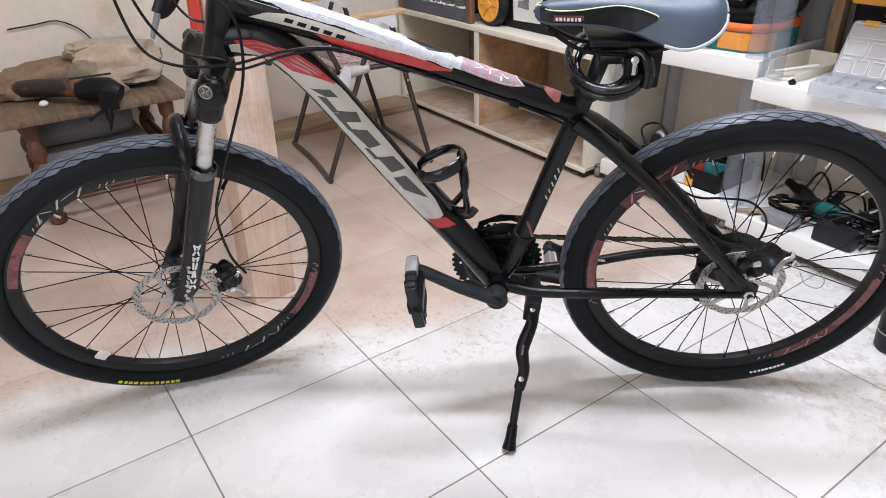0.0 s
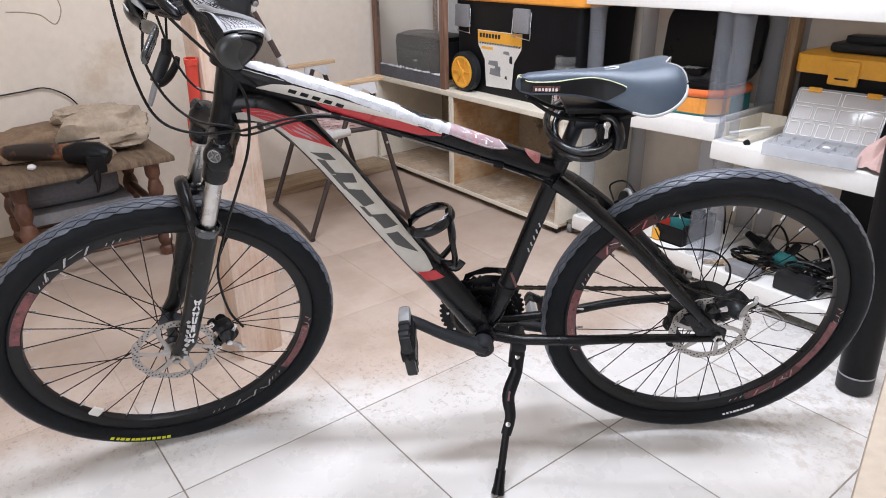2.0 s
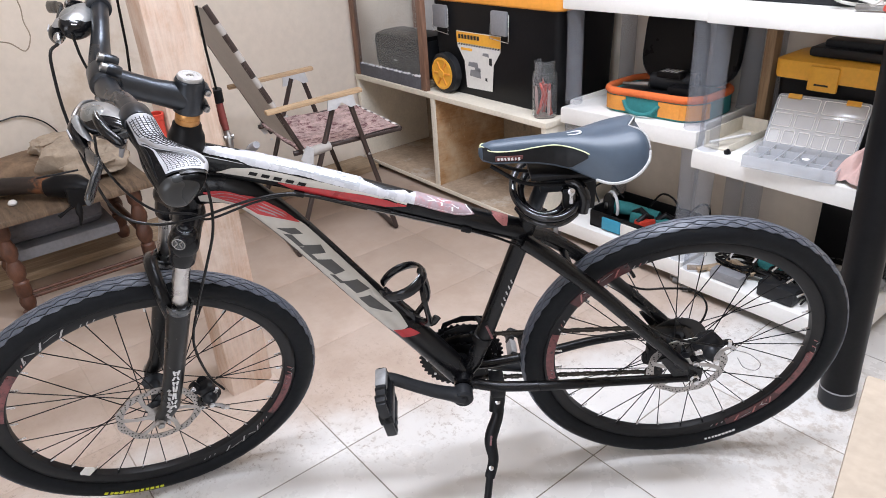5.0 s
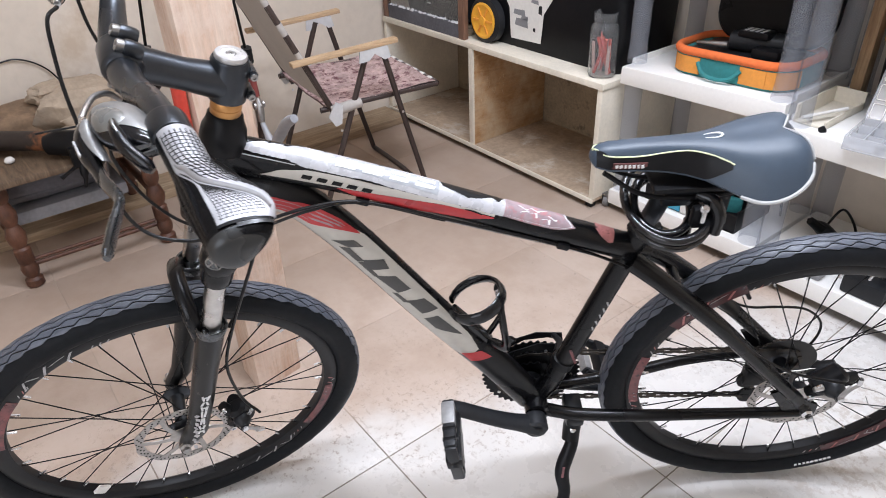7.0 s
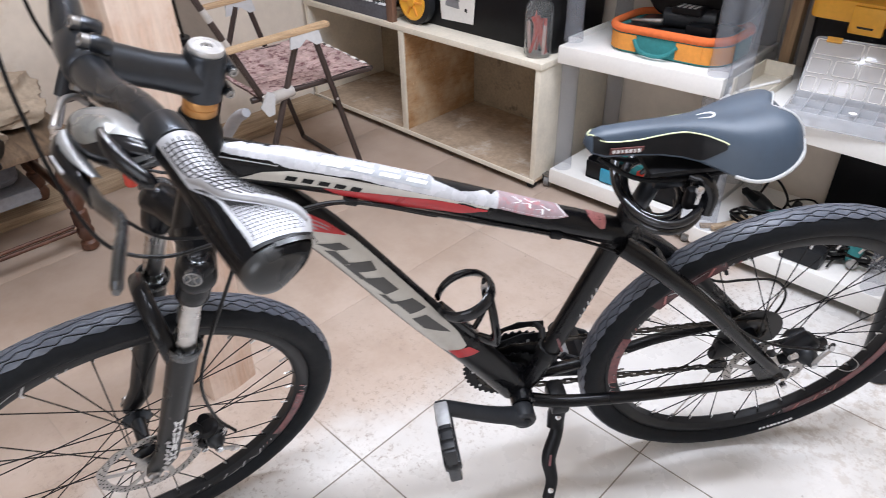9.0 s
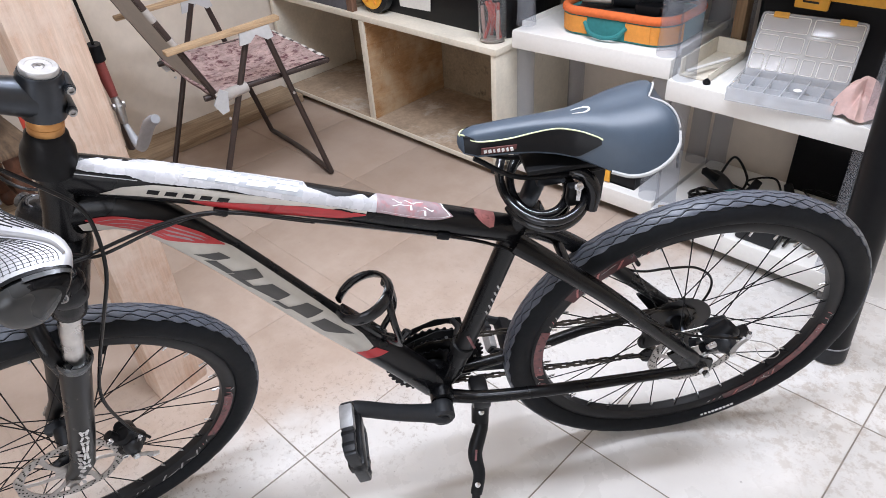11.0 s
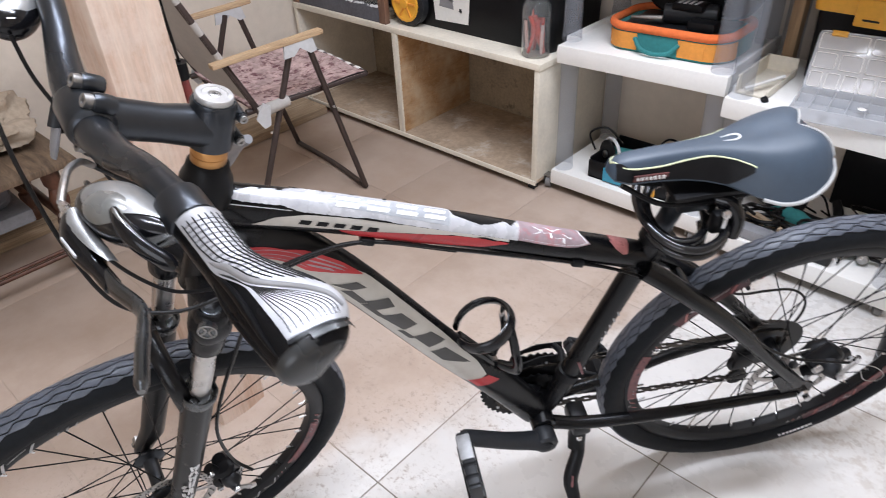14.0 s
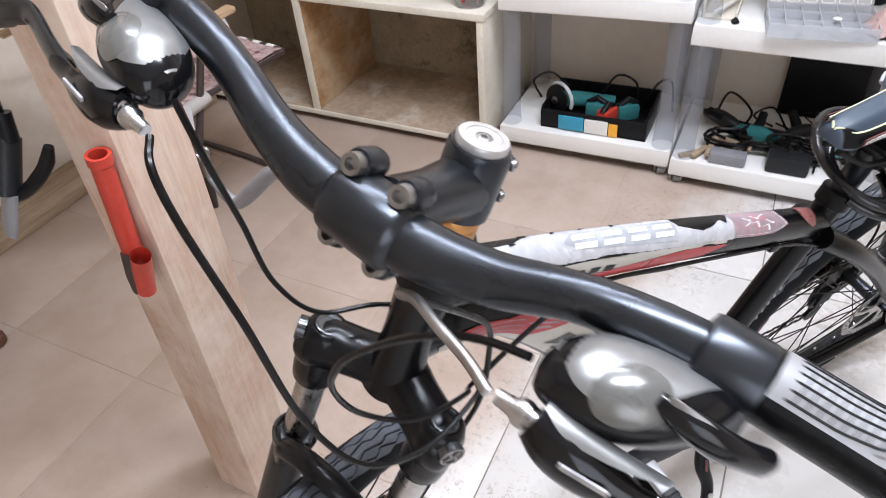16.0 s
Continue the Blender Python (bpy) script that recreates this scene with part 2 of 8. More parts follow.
M["stanchion"] = surface("dirty_chrome", (0.52, 0.50, 0.48), 0.30, 1.0, var=0.12, scale=30, stain=(0.26, 0.22, 0.19), stain_at=0.60, stain_scale=22)
M["dullsteel"] = surface("dull_steel", (0.36, 0.35, 0.34), 0.42, 1.0, var=0.2, scale=25, stain=(0.22, 0.17, 0.13), stain_at=0.63)
M["orange"] = surface("orange_plastic", (0.78, 0.32, 0.045), 0.42, var=0.08)
M["yellow"] = surface("yellow_plastic", (0.82, 0.40, 0.04), 0.45, var=0.08)
M["red"] = surface("red_plastic", (0.55, 0.05, 0.03), 0.4, var=0.12)
M["case_rail"] = surface("dusty_dark_teal_rail", (0.030, 0.062, 0.070), 0.6, var=0.2, stain=(0.10, 0.12, 0.13), stain_at=0.6, stain_scale=20)
M["dull_red"] = surface("dull_red_rubber", (0.16, 0.03, 0.025), 0.55, var=0.25, stain=(0.03, 0.015, 0.012), stain_at=0.55, stain_scale=30)
M["teal"] = surface("teal_cloth", (0.03, 0.20, 0.20), 0.85, var=0.15, bump=0.5, bscale=500)
M["orange_cloth"] = surface("orange_cloth", (0.75, 0.16, 0.04), 0.85, var=0.12, bump=0.5, bscale=500)
M["ochre_cloth"] = surface("ochre_cloth", (0.70, 0.28, 0.05), 0.85, var=0.12, bump=0.5, bscale=500)
M["blue"] = surface("blue_plastic", (0.04, 0.30, 0.45), 0.4, var=0.1)
M["paper"] = surface("white_paper", (0.72, 0.70, 0.66), 0.7, var=0.06)
M["pink"] = surface("pink_cloth", (0.62, 0.42, 0.38), 0.9, var=0.12, bump=0.5, bscale=300)
M["post_wood"] = wood("sawn_timber", (0.61, 0.41, 0.30), (0.72, 0.56, 0.45), (9, 9, 1.0), 0.78, 4.0, (0.70, 0.58, 0.49))
M["table_wood"] = wood("dark_turned_wood", (0.060, 0.022, 0.012), (0.14, 0.058, 0.032), (6, 6, 3), 0.5)
M["top_wood"] = wood("worn_table_top", (0.09, 0.058, 0.035), (0.20, 0.135, 0.085), (3, 16, 3), 0.65)
M["plank"] = wood("grey_plank", (0.34, 0.24, 0.15), (0.50, 0.38, 0.26), (12, 1.2, 12), 0.75)
M["case_wood"] = wood("red_brown_wood", (0.16, 0.085, 0.055), (0.27, 0.15, 0.10), (12, 12, 1.5), 0.6)
M["arm_wood"] = wood("pale_arm_wood", (0.46, 0.31, 0.18), (0.62, 0.44, 0.27), (20, 2, 20), 0.6)
M["bare_wood"] = wood("brown_board", (0.28, 0.17, 0.09), (0.42, 0.28, 0.16), (10, 10, 1.5), 0.7)
M["canvas"] = surface("old_canvas", (0.40, 0.32, 0.24), 0.95, var=0.16, scale=11, bump=0.4, bscale=220, stain=(0.24, 0.18, 0.12), stain_at=0.6)
M["canvas_brown"] = surface("brown_canvas", (0.22, 0.145, 0.09), 0.95, var=0.2, scale=9, bump=0.4, bscale=220, stain=(0.10, 0.065, 0.04), stain_at=0.55)
M["rusty"] = surface("rusty_dark_steel", (0.028, 0.020, 0.017), 0.6, 0.2, var=0.2, bump=0.3, bscale=120, stain=(0.26, 0.105, 0.045), stain_at=0.52, stain_scale=9)
M["grey_board"] = surface("grey_blue_board", (0.22, 0.22, 0.235), 0.7, var=0.14, scale=8, bump=0.1)
M["bluecloth"] = surface("slate_cloth", (0.105, 0.105, 0.118), 0.9, var=0.2, bump=0.4, bscale=260)
M["lid"] = frosted("milky_clear_plastic", (0.95, 0.92, 0.90), 0.40, 0.12)
M["smoke"] = frosted("smoky_plastic", (0.010, 0.009, 0.009), 0.93, 0.45)
M["rim_red"] = surface("faded_red_print", (0.17, 0.052, 0.054), 0.36, var=0.35, scale=40, stain=(0.03, 0.015, 0.016), stain_at=0.52, stain_scale=70)
M["disc_steel"] = surface("brushed_disc_steel", (0.40, 0.38, 0.36), 0.38, 1.0, var=0.15, scale=40)
M["cream_card"] = surface("cream_board", (0.36, 0.295, 0.225), 0.75, var=0.10, scale=5, stain=(0.28, 0.21, 0.15), stain_at=0.62, stain_scale=5)
M["tube_black"] = surface("dark_brown_tube", (0.045, 0.030, 0.026), 0.4, var=0.15, stain=(0.16, 0.09, 0.06), stain_at=0.72)
M["greyfab"] = surface("grey_fabric", (0.42, 0.39, 0.36), 0.9, var=0.08, bump=0.4, bscale=400)
M["floral"] = surface("floral_cloth", (0.46, 0.33, 0.31), 0.9, var=0.3, scale=22, fine=70, bump=0.3, bscale=400, stain=(0.13, 0.05, 0.06), stain_at=0.50, stain_scale=34)
# bicycle
M["paint"] = surface("satin_black_paint", (0.0045, 0.0045, 0.0052), 0.27, var=0.2, rvar=0.08, spec=0.27)
M["gloss"] = surface("glossy_black_plastic", (0.005, 0.005, 0.006), 0.15, var=0.15, rvar=0.05, spec=0.4)
M["cover"] = surface("silver_cover", (0.28, 0.28, 0.275), 0.36, 0.70, var=0.12, rvar=0.08)
M["lens"] = surface("grey_lens", (0.16, 0.16, 0.15), 0.28, 0.35, var=0.08, rvar=0.03, coat=0.6)
M["decal_dull"] = surface("dull_white_print", (0.40, 0.39, 0.39), 0.5, var=0.2, scale=80)
M["satin"] = surface("satin_anodised_black", (0.055, 0.060, 0.068), 0.29, 0.85, var=0.1, rvar=0.05, spec=0.5)
M["rubber"] = surface("tyre_rubber", (0.009, 0.0100, 0.0118), 0.60, var=0.25, scale=12, bump=0.1, spec=0.13)
M["tread"] = surface("dusty_tread_rubber", (0.085, 0.094, 0.115), 0.42, var=0.25, scale=16, bump=0.15)
M["rim"] = surface("black_rim", (0.009, 0.009, 0.010), 0.42, var=0.2, spec=0.25)
M["decal_red"] = surface("faded_red_decal", (0.42, 0.030, 0.035), 0.35, var=0.12, scale=30)
M["decal_pink"] = surface("worn_pink_decal", (0.42, 0.16, 0.15), 0.45, var=0.25, scale=60, stain=(0.05, 0.02, 0.02), stain_at=0.56, stain_scale=60)
M["decal_silver"] = surface("silver_decal", (0.48, 0.455, 0.41), 0.35, 0.1, var=0.06, scale=12)
M["decal_worn"] = surface("peeling_white_decal", (0.44, 0.44, 0.455), 0.26, 0.1, var=0.12, scale=20, stain=(0.60, 0.60, 0.61), stain_at=0.58, stain_scale=14)
M["decal_blue"] = surface("blue_grey_print", (0.36, 0.375, 0.395), 0.24, 0.1, var=0.2, scale=26, rvar=0.05)
M["decal_grey"] = surface("dark_grey_decal", (0.055, 0.053, 0.05), 0.4, var=0.1)
M["decal_white"] = surface("white_decal", (0.72, 0.72, 0.72), 0.4, var=0.08)
M["bronze"] = surface("bronze_spacer", (0.52, 0.27, 0.10), 0.32, 0.9, var=0.12)
M["saddle"] = surface("matt_saddle_vinyl", (0.034, 0.053, 0.078), 0.46, var=0.08, rvar=0.05, bump=0.1, bscale=700, spec=0.6)
M["saddle_strip"] = surface("dark_red_strip", (0.10, 0.025, 0.022), 0.5, var=0.2)
M["piping"] = surface("pale_yellow_piping", (0.62, 0.64, 0.40), 0.5, var=0.1)
M["paint_worn"] = surface("scuffed_black_paint", (0.0060, 0.0060, 0.0062), 0.32, var=0.2, rvar=0.08, spec=0.34, stain=(0.22, 0.20, 0.18), stain_at=0.61, stain_scale=44)
M["grip"] = surface("silver_grey_grip", (0.36, 0.36, 0.37), 0.42, 0.35, var=0.10, scale=40, stain=(0.25, 0.245, 0.24), stain_at=0.6, stain_scale=30)
M["end_cap"] = surface("satin_grey_clamp", (0.035, 0.036, 0.036), 0.30, 0.3, var=0.12, rvar=0.08)
M["castor_grey"] = surface("grey_castor_plastic", (0.17, 0.165, 0.16), 0.45, var=0.2, scale=30)
M["edge_grey"] = surface("grey_edge_piping", (0.40, 0.40, 0.39), 0.55, var=0.12)
M["rim_dark_red"] = surface("deep_red_print", (0.060, 0.010, 0.012), 0.35, var=0.3, scale=40, stain=(0.015, 0.008, 0.008), stain_at=0.55, stain_scale=50)
M["groove"] = surface("groove_rubber", (0.02, 0.02, 0.02), 0.7)
M["lever"] = surface("dark_grey_alloy", (0.11, 0.115, 0.12), 0.24, 0.9, var=0.12, scale=40)
M["cap"] = surface("scuffed_silver", (0.55, 0.54, 0.53), 0.36, 0.7, var=0.12, scale=60, stain=(0.20, 0.19, 0.18), stain_at=0.64, stain_scale=120)
M["lock"] = surface("glossy_black_sleeve", (0.010, 0.010, 0.011), 0.14, var=0.1, rvar=0.04)
M["decal_pale"] = surface("scuffed_pale_print", (0.30, 0.225, 0.24), 0.4, 0.1, var=0.2, scale=40, stain=(0.40, 0.17, 0.18), stain_at=0.52, stain_scale=70)
M["grip_dark"] = surface("black_grip_rubber", (0.004, 0.004, 0.0045), 0.30, var=0.15, bump=0.2, bscale=350, spec=0.15)
M["cable"] = surface("black_cable", (0.006, 0.0055, 0.0055), 0.3, var=0.1, spec=0.25)
M["chain"] = surface("oily_chain", (0.055, 0.047, 0.04), 0.4, 0.9, var=0.3, scale=60)
M["alloy"] = surface("grey_cast_alloy", (0.30, 0.30, 0.30), 0.45, 0.5, var=0.15, scale=30)
M["yellowmark"] = surface("yellow_marking", (0.62, 0.66, 0.02), 0.5, var=0.1)


# ---- mesh helpers ----
V = Vector


class Shape:
    """Vertices and faces gathered for one mesh."""

    def __init__(self):
        self.v, self.f = [], []

    def grid(self, rows, close_u=False, close_v=True, caps=False):
        n, k, m = len(self.v), len(rows), len(rows[0])
        for r in rows:
            self.v.extend(tuple(p) for p in r)
        for i in range(k if close_u else k - 1):
            for j in range(m if close_v else m - 1):
                a, b = n + i * m, n + ((i + 1) % k) * m
                self.f.append((a + j, a + (j + 1) % m, b + (j + 1) % m, b + j))
        if caps:
            self.f.append(tuple(n + j for j in range(m))[::-1])
            self.f.append(tuple(n + (k - 1) * m + j for j in range(m)))
        return self

    def tube(self, pts, r, sides=12, caps=True, flat=1.0, up=None, closed=False):
        """A round or oval tube along pts; r: one radius or one per point; flat: width across 'up' over height."""
        pts = [V(p) for p in pts]
        rs = [r] * len(pts) if isinstance(r, (int, float)) else r
        rows, side = [], None
        for i, p in enumerate(pts):
            if closed:
                d = pts[(i + 1) % len(pts)] - pts[i - 1]
            else:
                d = pts[min(i + 1, len(pts) - 1)] - pts[max(i - 1, 0)]
            d.normalize()
            ref = V(up) if up else (side if side else (V((0, 0, 1)) if abs(d.z) < 0.9 else V((1, 0, 0))))
            if up or side is None:
                s = d.cross(ref).normalized()
                t = s.cross(d)
            else:
                t = (side - d * side.dot(d)).normalized()
                s = d.cross(t)
            side = t
            fl = flat if isinstance(flat, (int, float)) else flat[i]
            rows.append([p + s * (math.cos(a) * rs[i] * fl) + t * (math.sin(a) * rs[i]) for a in (2 * math.pi * j / sides for j in range(sides))])
        return self.grid(rows, close_u=closed, caps=caps and not closed)

    def lathe(self, profile, origin=(0, 0, 0), axis=(0, 0, 1), sides=20, caps=True):
        """Turned form: profile of (radius, height along axis)."""
        q = V(axis).to_track_quat("Z", "Y")
        o = V(origin)
        rows = [[o + q @ V((r * math.cos(a), r * math.sin(a), h)) for a in (2 * math.pi * j / sides for j in range(sides))] for r, h in profile]
        return self.grid(rows, caps=caps)

    def prism(self, outline, z0, z1, m=None):
        """An outline in x, y pulled from z0 to z1."""
        m = m or Matrix()
        n, k = len(self.v), len(outline)
        self.v.extend(tuple(m @ V((x, y, z))) for z in (z0, z1) for x, y in outline)
        self.f.append(tuple(n + i for i in range(k))[::-1])
        self.f.append(tuple(n + k + i for i in range(k)))
        for i in range(k):
            j = (i + 1) % k
            self.f.append((n + i, n + j, n + k + j, n + k + i))
        return self

    def box(self, lo, hi, bevel=0.003, m=None):
        b = bmesh.new()
        bmesh.ops.create_cube(b, size=1)
        for v in b.verts:
            v.co = V([l + (h - l) * (c + 0.5) for l, h, c in zip(lo, hi, v.co)])
        if bevel:
            bmesh.ops.bevel(b, geom=b.edges[:], offset=min(bevel, 0.45 * min(abs(h - l) for l, h in zip(lo, hi))), segments=2, affect="EDGES", profile=0.6)
        return self.take(b, m)

    def take(self, b, m=None):
        n = len(self.v)
        b.verts.index_update()
        self.v.extend(tuple((m @ v.co) if m else v.co) for v in b.verts)
        self.f.extend(tuple(n + v.index for v in f.verts) for f in b.faces)
        b.free()
        return self

    def moved(self, m):
        self.v = [tuple(m @ V(p)) for p in self.v]
        return self

    def mesh(self, name, material, angle=38):
        me = bpy.data.meshes.new(name)
        me.from_pydata(self.v, [], self.f)
        me.validate()
        b = bmesh.new()
        b.from_mesh(me)
        bmesh.ops.recalc_face_normals(b, faces=b.faces[:])
        b.to_mesh(me)
        b.free()
        me.polygons.foreach_set("use_smooth", [True] * len(me.polygons))
        me.set_sharp_from_angle(angle=radians(angle))
        me.materials.append(M[material])
        return me


def part(name, shape, material, parent=None, label="", m=None, angle=38):
    """One mesh object under a thing or a part."""
    me = shape if isinstance(shape, bpy.types.Mesh) else shape.mesh(name, material, angle)
    ob = new(name, me)
    if parent:
        ob.parent = parent
    if m is not None:
        ob.matrix_basis = m
    return tagged(ob, label)


def thing(name, m, label, category, group="", kind=""):
    ob = new(name)
    ob.empty_display_size = 0.05
    ob.matrix_basis = m
    return tagged(ob, label, category, group, kind)


def solid(name, shape, material, label, category="", group="", kind="", m=None):
    return tagged(part(name, shape, material, None, label, m), label, category, group, kind)


def arc(c, r, a0, a1, n, x=(1, 0, 0), y=(0, 0, 1)):
    c, x, y = V(c), V(x), V(y)
    return [c + x * (r * math.cos(a0 + (a1 - a0) * i / n)) + y * (r * math.sin(a0 + (a1 - a0) * i / n)) for i in range(n + 1)]


def smooth(pts, n=6):
    """A Catmull-Rom line through pts."""
    p = [V(q) for q in pts]
    p = [2 * p[0] - p[1], *p, 2 * p[-1] - p[-2]]
    out = []
    for i in range(1, len(p) - 2):
        for j in range(n):
            t = j / n
            out.append(0.5 * ((2 * p[i]) + (p[i + 1] - p[i - 1]) * t + (2 * p[i - 1] - 5 * p[i] + 4 * p[i + 1] - p[i + 2]) * t * t
                              + (3 * p[i] - p[i - 1] - 3 * p[i + 1] + p[i + 2]) * t * t * t))
    return out + [p[-2]]


def rounded(w, h, r, n=4, cx=0.0, cy=0.0):
    out = []
    for sx, sy, a in ((1, 1, 0), (-1, 1, 90), (-1, -1, 180), (1, -1, 270)):
        for i in range(n + 1):
            t = radians(a + 90 * i / n)
            out.append((cx + sx * (w / 2 - r) + r * math.cos(t), cy + sy * (h / 2 - r) + r * math.sin(t)))
    return out


# ---- the room ----
XW, YW, XE, YS, H = -2.16, 1.60, 2.75, -2.40, 2.60
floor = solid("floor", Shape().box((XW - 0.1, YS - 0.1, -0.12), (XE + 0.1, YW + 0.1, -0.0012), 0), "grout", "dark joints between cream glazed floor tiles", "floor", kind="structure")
solid("wall_west", Shape().box((XW - 0.15, YS - 0.15, -0.1), (XW, YW + 0.15, H), 0), "wall", "stained cream plaster wall", "wall", kind="structure")
solid("wall_north", Shape().box((XW, YW, -0.1), (XE + 0.15, YW + 0.15, H), 0), "wall", "stained cream plaster wall behind the shelves", "wall", kind="structure")
# unseen south and east walls, ceiling and ground close the room; the doorway is assumed
wall_s = Shape().box((XW, YS - 0.15, -0.1), (0.45, YS, H), 0).box((2.20, YS - 0.15, -0.1), (XE + 0.15, YS, H), 0).box((0.45, YS - 0.15, 2.25), (2.20, YS, H), 0)
solid("wall_south", wall_s, "wall", "unseen cream plaster wall with an assumed wide doorway", "wall", kind="structure")
solid("wall_east", Shape().box((XE, YS, -0.1), (XE + 0.15, YW, H), 0), "wall", "plain cream plaster wall", "wall", kind="structure")
solid("ceiling", Shape().box((XW - 0.15, YS - 0.15, H), (XE + 0.15, YW + 0.15, H + 0.12), 0), "ceiling", "plain white ceiling", "ceiling", kind="structure")
solid("ground", Shape().box((-9, -14, -0.14), (9, YS - 0.15, -0.02), 0), "grout", "unseen dusty ground outside the assumed doorway", "ground", kind="structure")

TILE = 0.422
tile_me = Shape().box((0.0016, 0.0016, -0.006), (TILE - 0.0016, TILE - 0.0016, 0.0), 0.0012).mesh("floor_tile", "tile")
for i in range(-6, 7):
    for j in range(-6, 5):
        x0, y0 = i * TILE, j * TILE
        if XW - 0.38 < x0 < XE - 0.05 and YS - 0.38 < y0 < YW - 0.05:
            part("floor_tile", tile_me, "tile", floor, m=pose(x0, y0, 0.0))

# a flat plank lies along the foot of the west wall
solid("skirting_plank", Shape().box((-2.158, -2.2, 0.0), (-1.99, 1.16, 0.035), 0.004), "plank", "dusty wooden plank along the foot of the wall", "plank", kind="structure")

# ---- the bicycle ----
# its own axes: x ahead, y to its left, z up, from the rear hub; it leans on its stand
def lean_axes(azimuth, lean):
    a, l = radians(azimuth), radians(lean)
    y = V((math.cos(l) * math.cos(a), math.cos(l) * math.sin(a), math.sin(l)))
    x = V((y.y, -y.x, 0)).normalized()
    z = x.cross(y)
    return Matrix((x, y, z)).transposed().to_4x4()


BIKE = Matrix.Translation((0.1453, 0.5094, 0.3252)) @ lean_axes(-38.3, -9.0) @ pose(0, 0, 0, 0, 0, 1.9)
R = 0.331
bike = thing("bicycle", BIKE, "black hardtail mountain bicycle with red and silver decals on its stand", "bicycle")

# steering axes: f ahead, l left, u up along the steerer
STEER = Matrix.Translation((0.856, 0.0075, 0.5895)) @ Matrix(((0.948, 0, -0.317, 0), (0, 1, 0, 0), (0.317, 0, 0.948, 0), (0, 0, 0, 1))) @ pose(0, 0, 0, 0, 0, 25)
FORK = STEER @ pose(0, 0, 0, -2.15, 0, 0) @ Matrix.Translation((-0.012, 0, 0))
WORLD_F = Matrix.Translation((-0.507, -0.3615, 0.3190)) @ lean_axes(-15.0, -17.2)
WORLD_R = Matrix.Translation((0.1275, 0.5230, 0.3250)) @ lean_axes(-38.8, -10.55)


def sp(name, shape, material, parent=bike, label="", angle=38):
    return part(name, shape.moved(STEER), material, parent, label, angle=angle)


def fk(name, shape, material, parent=bike, label="", angle=38):
    return part(name, shape.moved(FORK), material, parent, label, angle=angle)


def ring(profile, n=96, centre=None, wave=None):
    """A wheel-like ring about the y axis: profile of (radius, y)."""
    s = Shape()
    rows = []
    for i in range(n):
        a = 2 * math.pi * i / n
        rows.append([(r * math.cos(a), y, r * math.sin(a)) for r, y in profile])
    return s.grid(rows, close_u=True)


def tread_shape():
    """Rows of pointed raised scales round the tyre's tread, with thin dark grooves between."""
    s = Shape()
    waves, per = 58, 8
    n = waves * per
    rt, rc = 0.0245, R - 0.0245

    def at(a, phi, lift):
        rr = rc + (rt + lift) * math.cos(phi)
        return (rr * math.cos(a), (rt + lift) * math.sin(phi), rr * math.sin(a))

    def saw(ph):
        ph %= 1.0
        return -1 + 2 * ph / 0.72 if ph < 0.72 else 1 - 2 * (ph - 0.72) / 0.28

    edges = ((0.0, 0.0, 0.0), (0.18, 0.080, 0.0), (0.46, 0.120, 0.45), (0.74, 0.075, 0.9))
    for side in (1, -1):
        for k in range(3):
            (p0, a0, f0), (p1, a1, f1) = edges[k], edges[k + 1]
            rows = []
            for i in range(n):
                a = 2 * math.pi * i / n
                ph = i / per + 0.5 * (side < 0)
                p = (p0 + a0 * saw(ph + f0) + (0.036 if k else 0.0)) * side
                q = (p1 + a1 * saw(ph + f1) - 0.036) * side
                if abs(q) < abs(p) + 0.01:
                    q = p + 0.01 * side
                rows.append([at(a, p, -0.0010), at(a, p, 0.0016), at(a, (p + q) / 2, 0.0021), at(a, q, 0.0016), at(a, q, -0.0010)])
            s.grid(rows, close_u=True, close_v=False)
    return s


tyre_profile = [((R - 0.0245) + 0.0245 * math.cos(t), 0.0245 * math.sin(t)) for t in (2 * math.pi * k / 20 for k in range(20))]
tyre_profile = [(r if r > R - 0.045 else R - 0.045 + (r - R + 0.045) * 0.3, y) for r, y in tyre_profile]
rim_profile = [(0.2855, 0.012), (0.2830, 0.0135), (0.268, 0.0130), (0.2615, 0.008), (0.2600, 0.0), (0.2615, -0.008), (0.268, -0.0130), (0.2830, -0.0135), (0.2855, -0.012), (0.279, 0.0)]
TYRE = ring(tyre_profile, 112).mesh("tyre", "rubber")
TREAD = tread_shape().mesh("tread", "tread", 30)
RIM = ring(rim_profile, 112).mesh("rim", "rim")


def rim_mark(a0, a1, r0, r1, y, cuts=((0, 1),), jag=0.0):
    """Flat marks printed along the rim or sidewall."""
    s = Shape()
    for c0, c1 in cuts:
        b0, b1 = radians(a0 + (a1 - a0) * c0), radians(a0 + (a1 - a0) * c1)
        n = max(2, int(abs(b1 - b0) / 0.03))
        rows = []
        for i in range(n + 1):
            a = b0 + (b1 - b0) * i / n
            w = jag * (0.5 if i % 2 else -0.5)
            rows.append([((r + w) * math.cos(a), yy, (r + w) * math.sin(a)) for r, yy in ((r0, y), (r1, y), (r1, y - 0.0012), (r0, y - 0.0012))])
        s.grid(rows, caps=True)
    return s


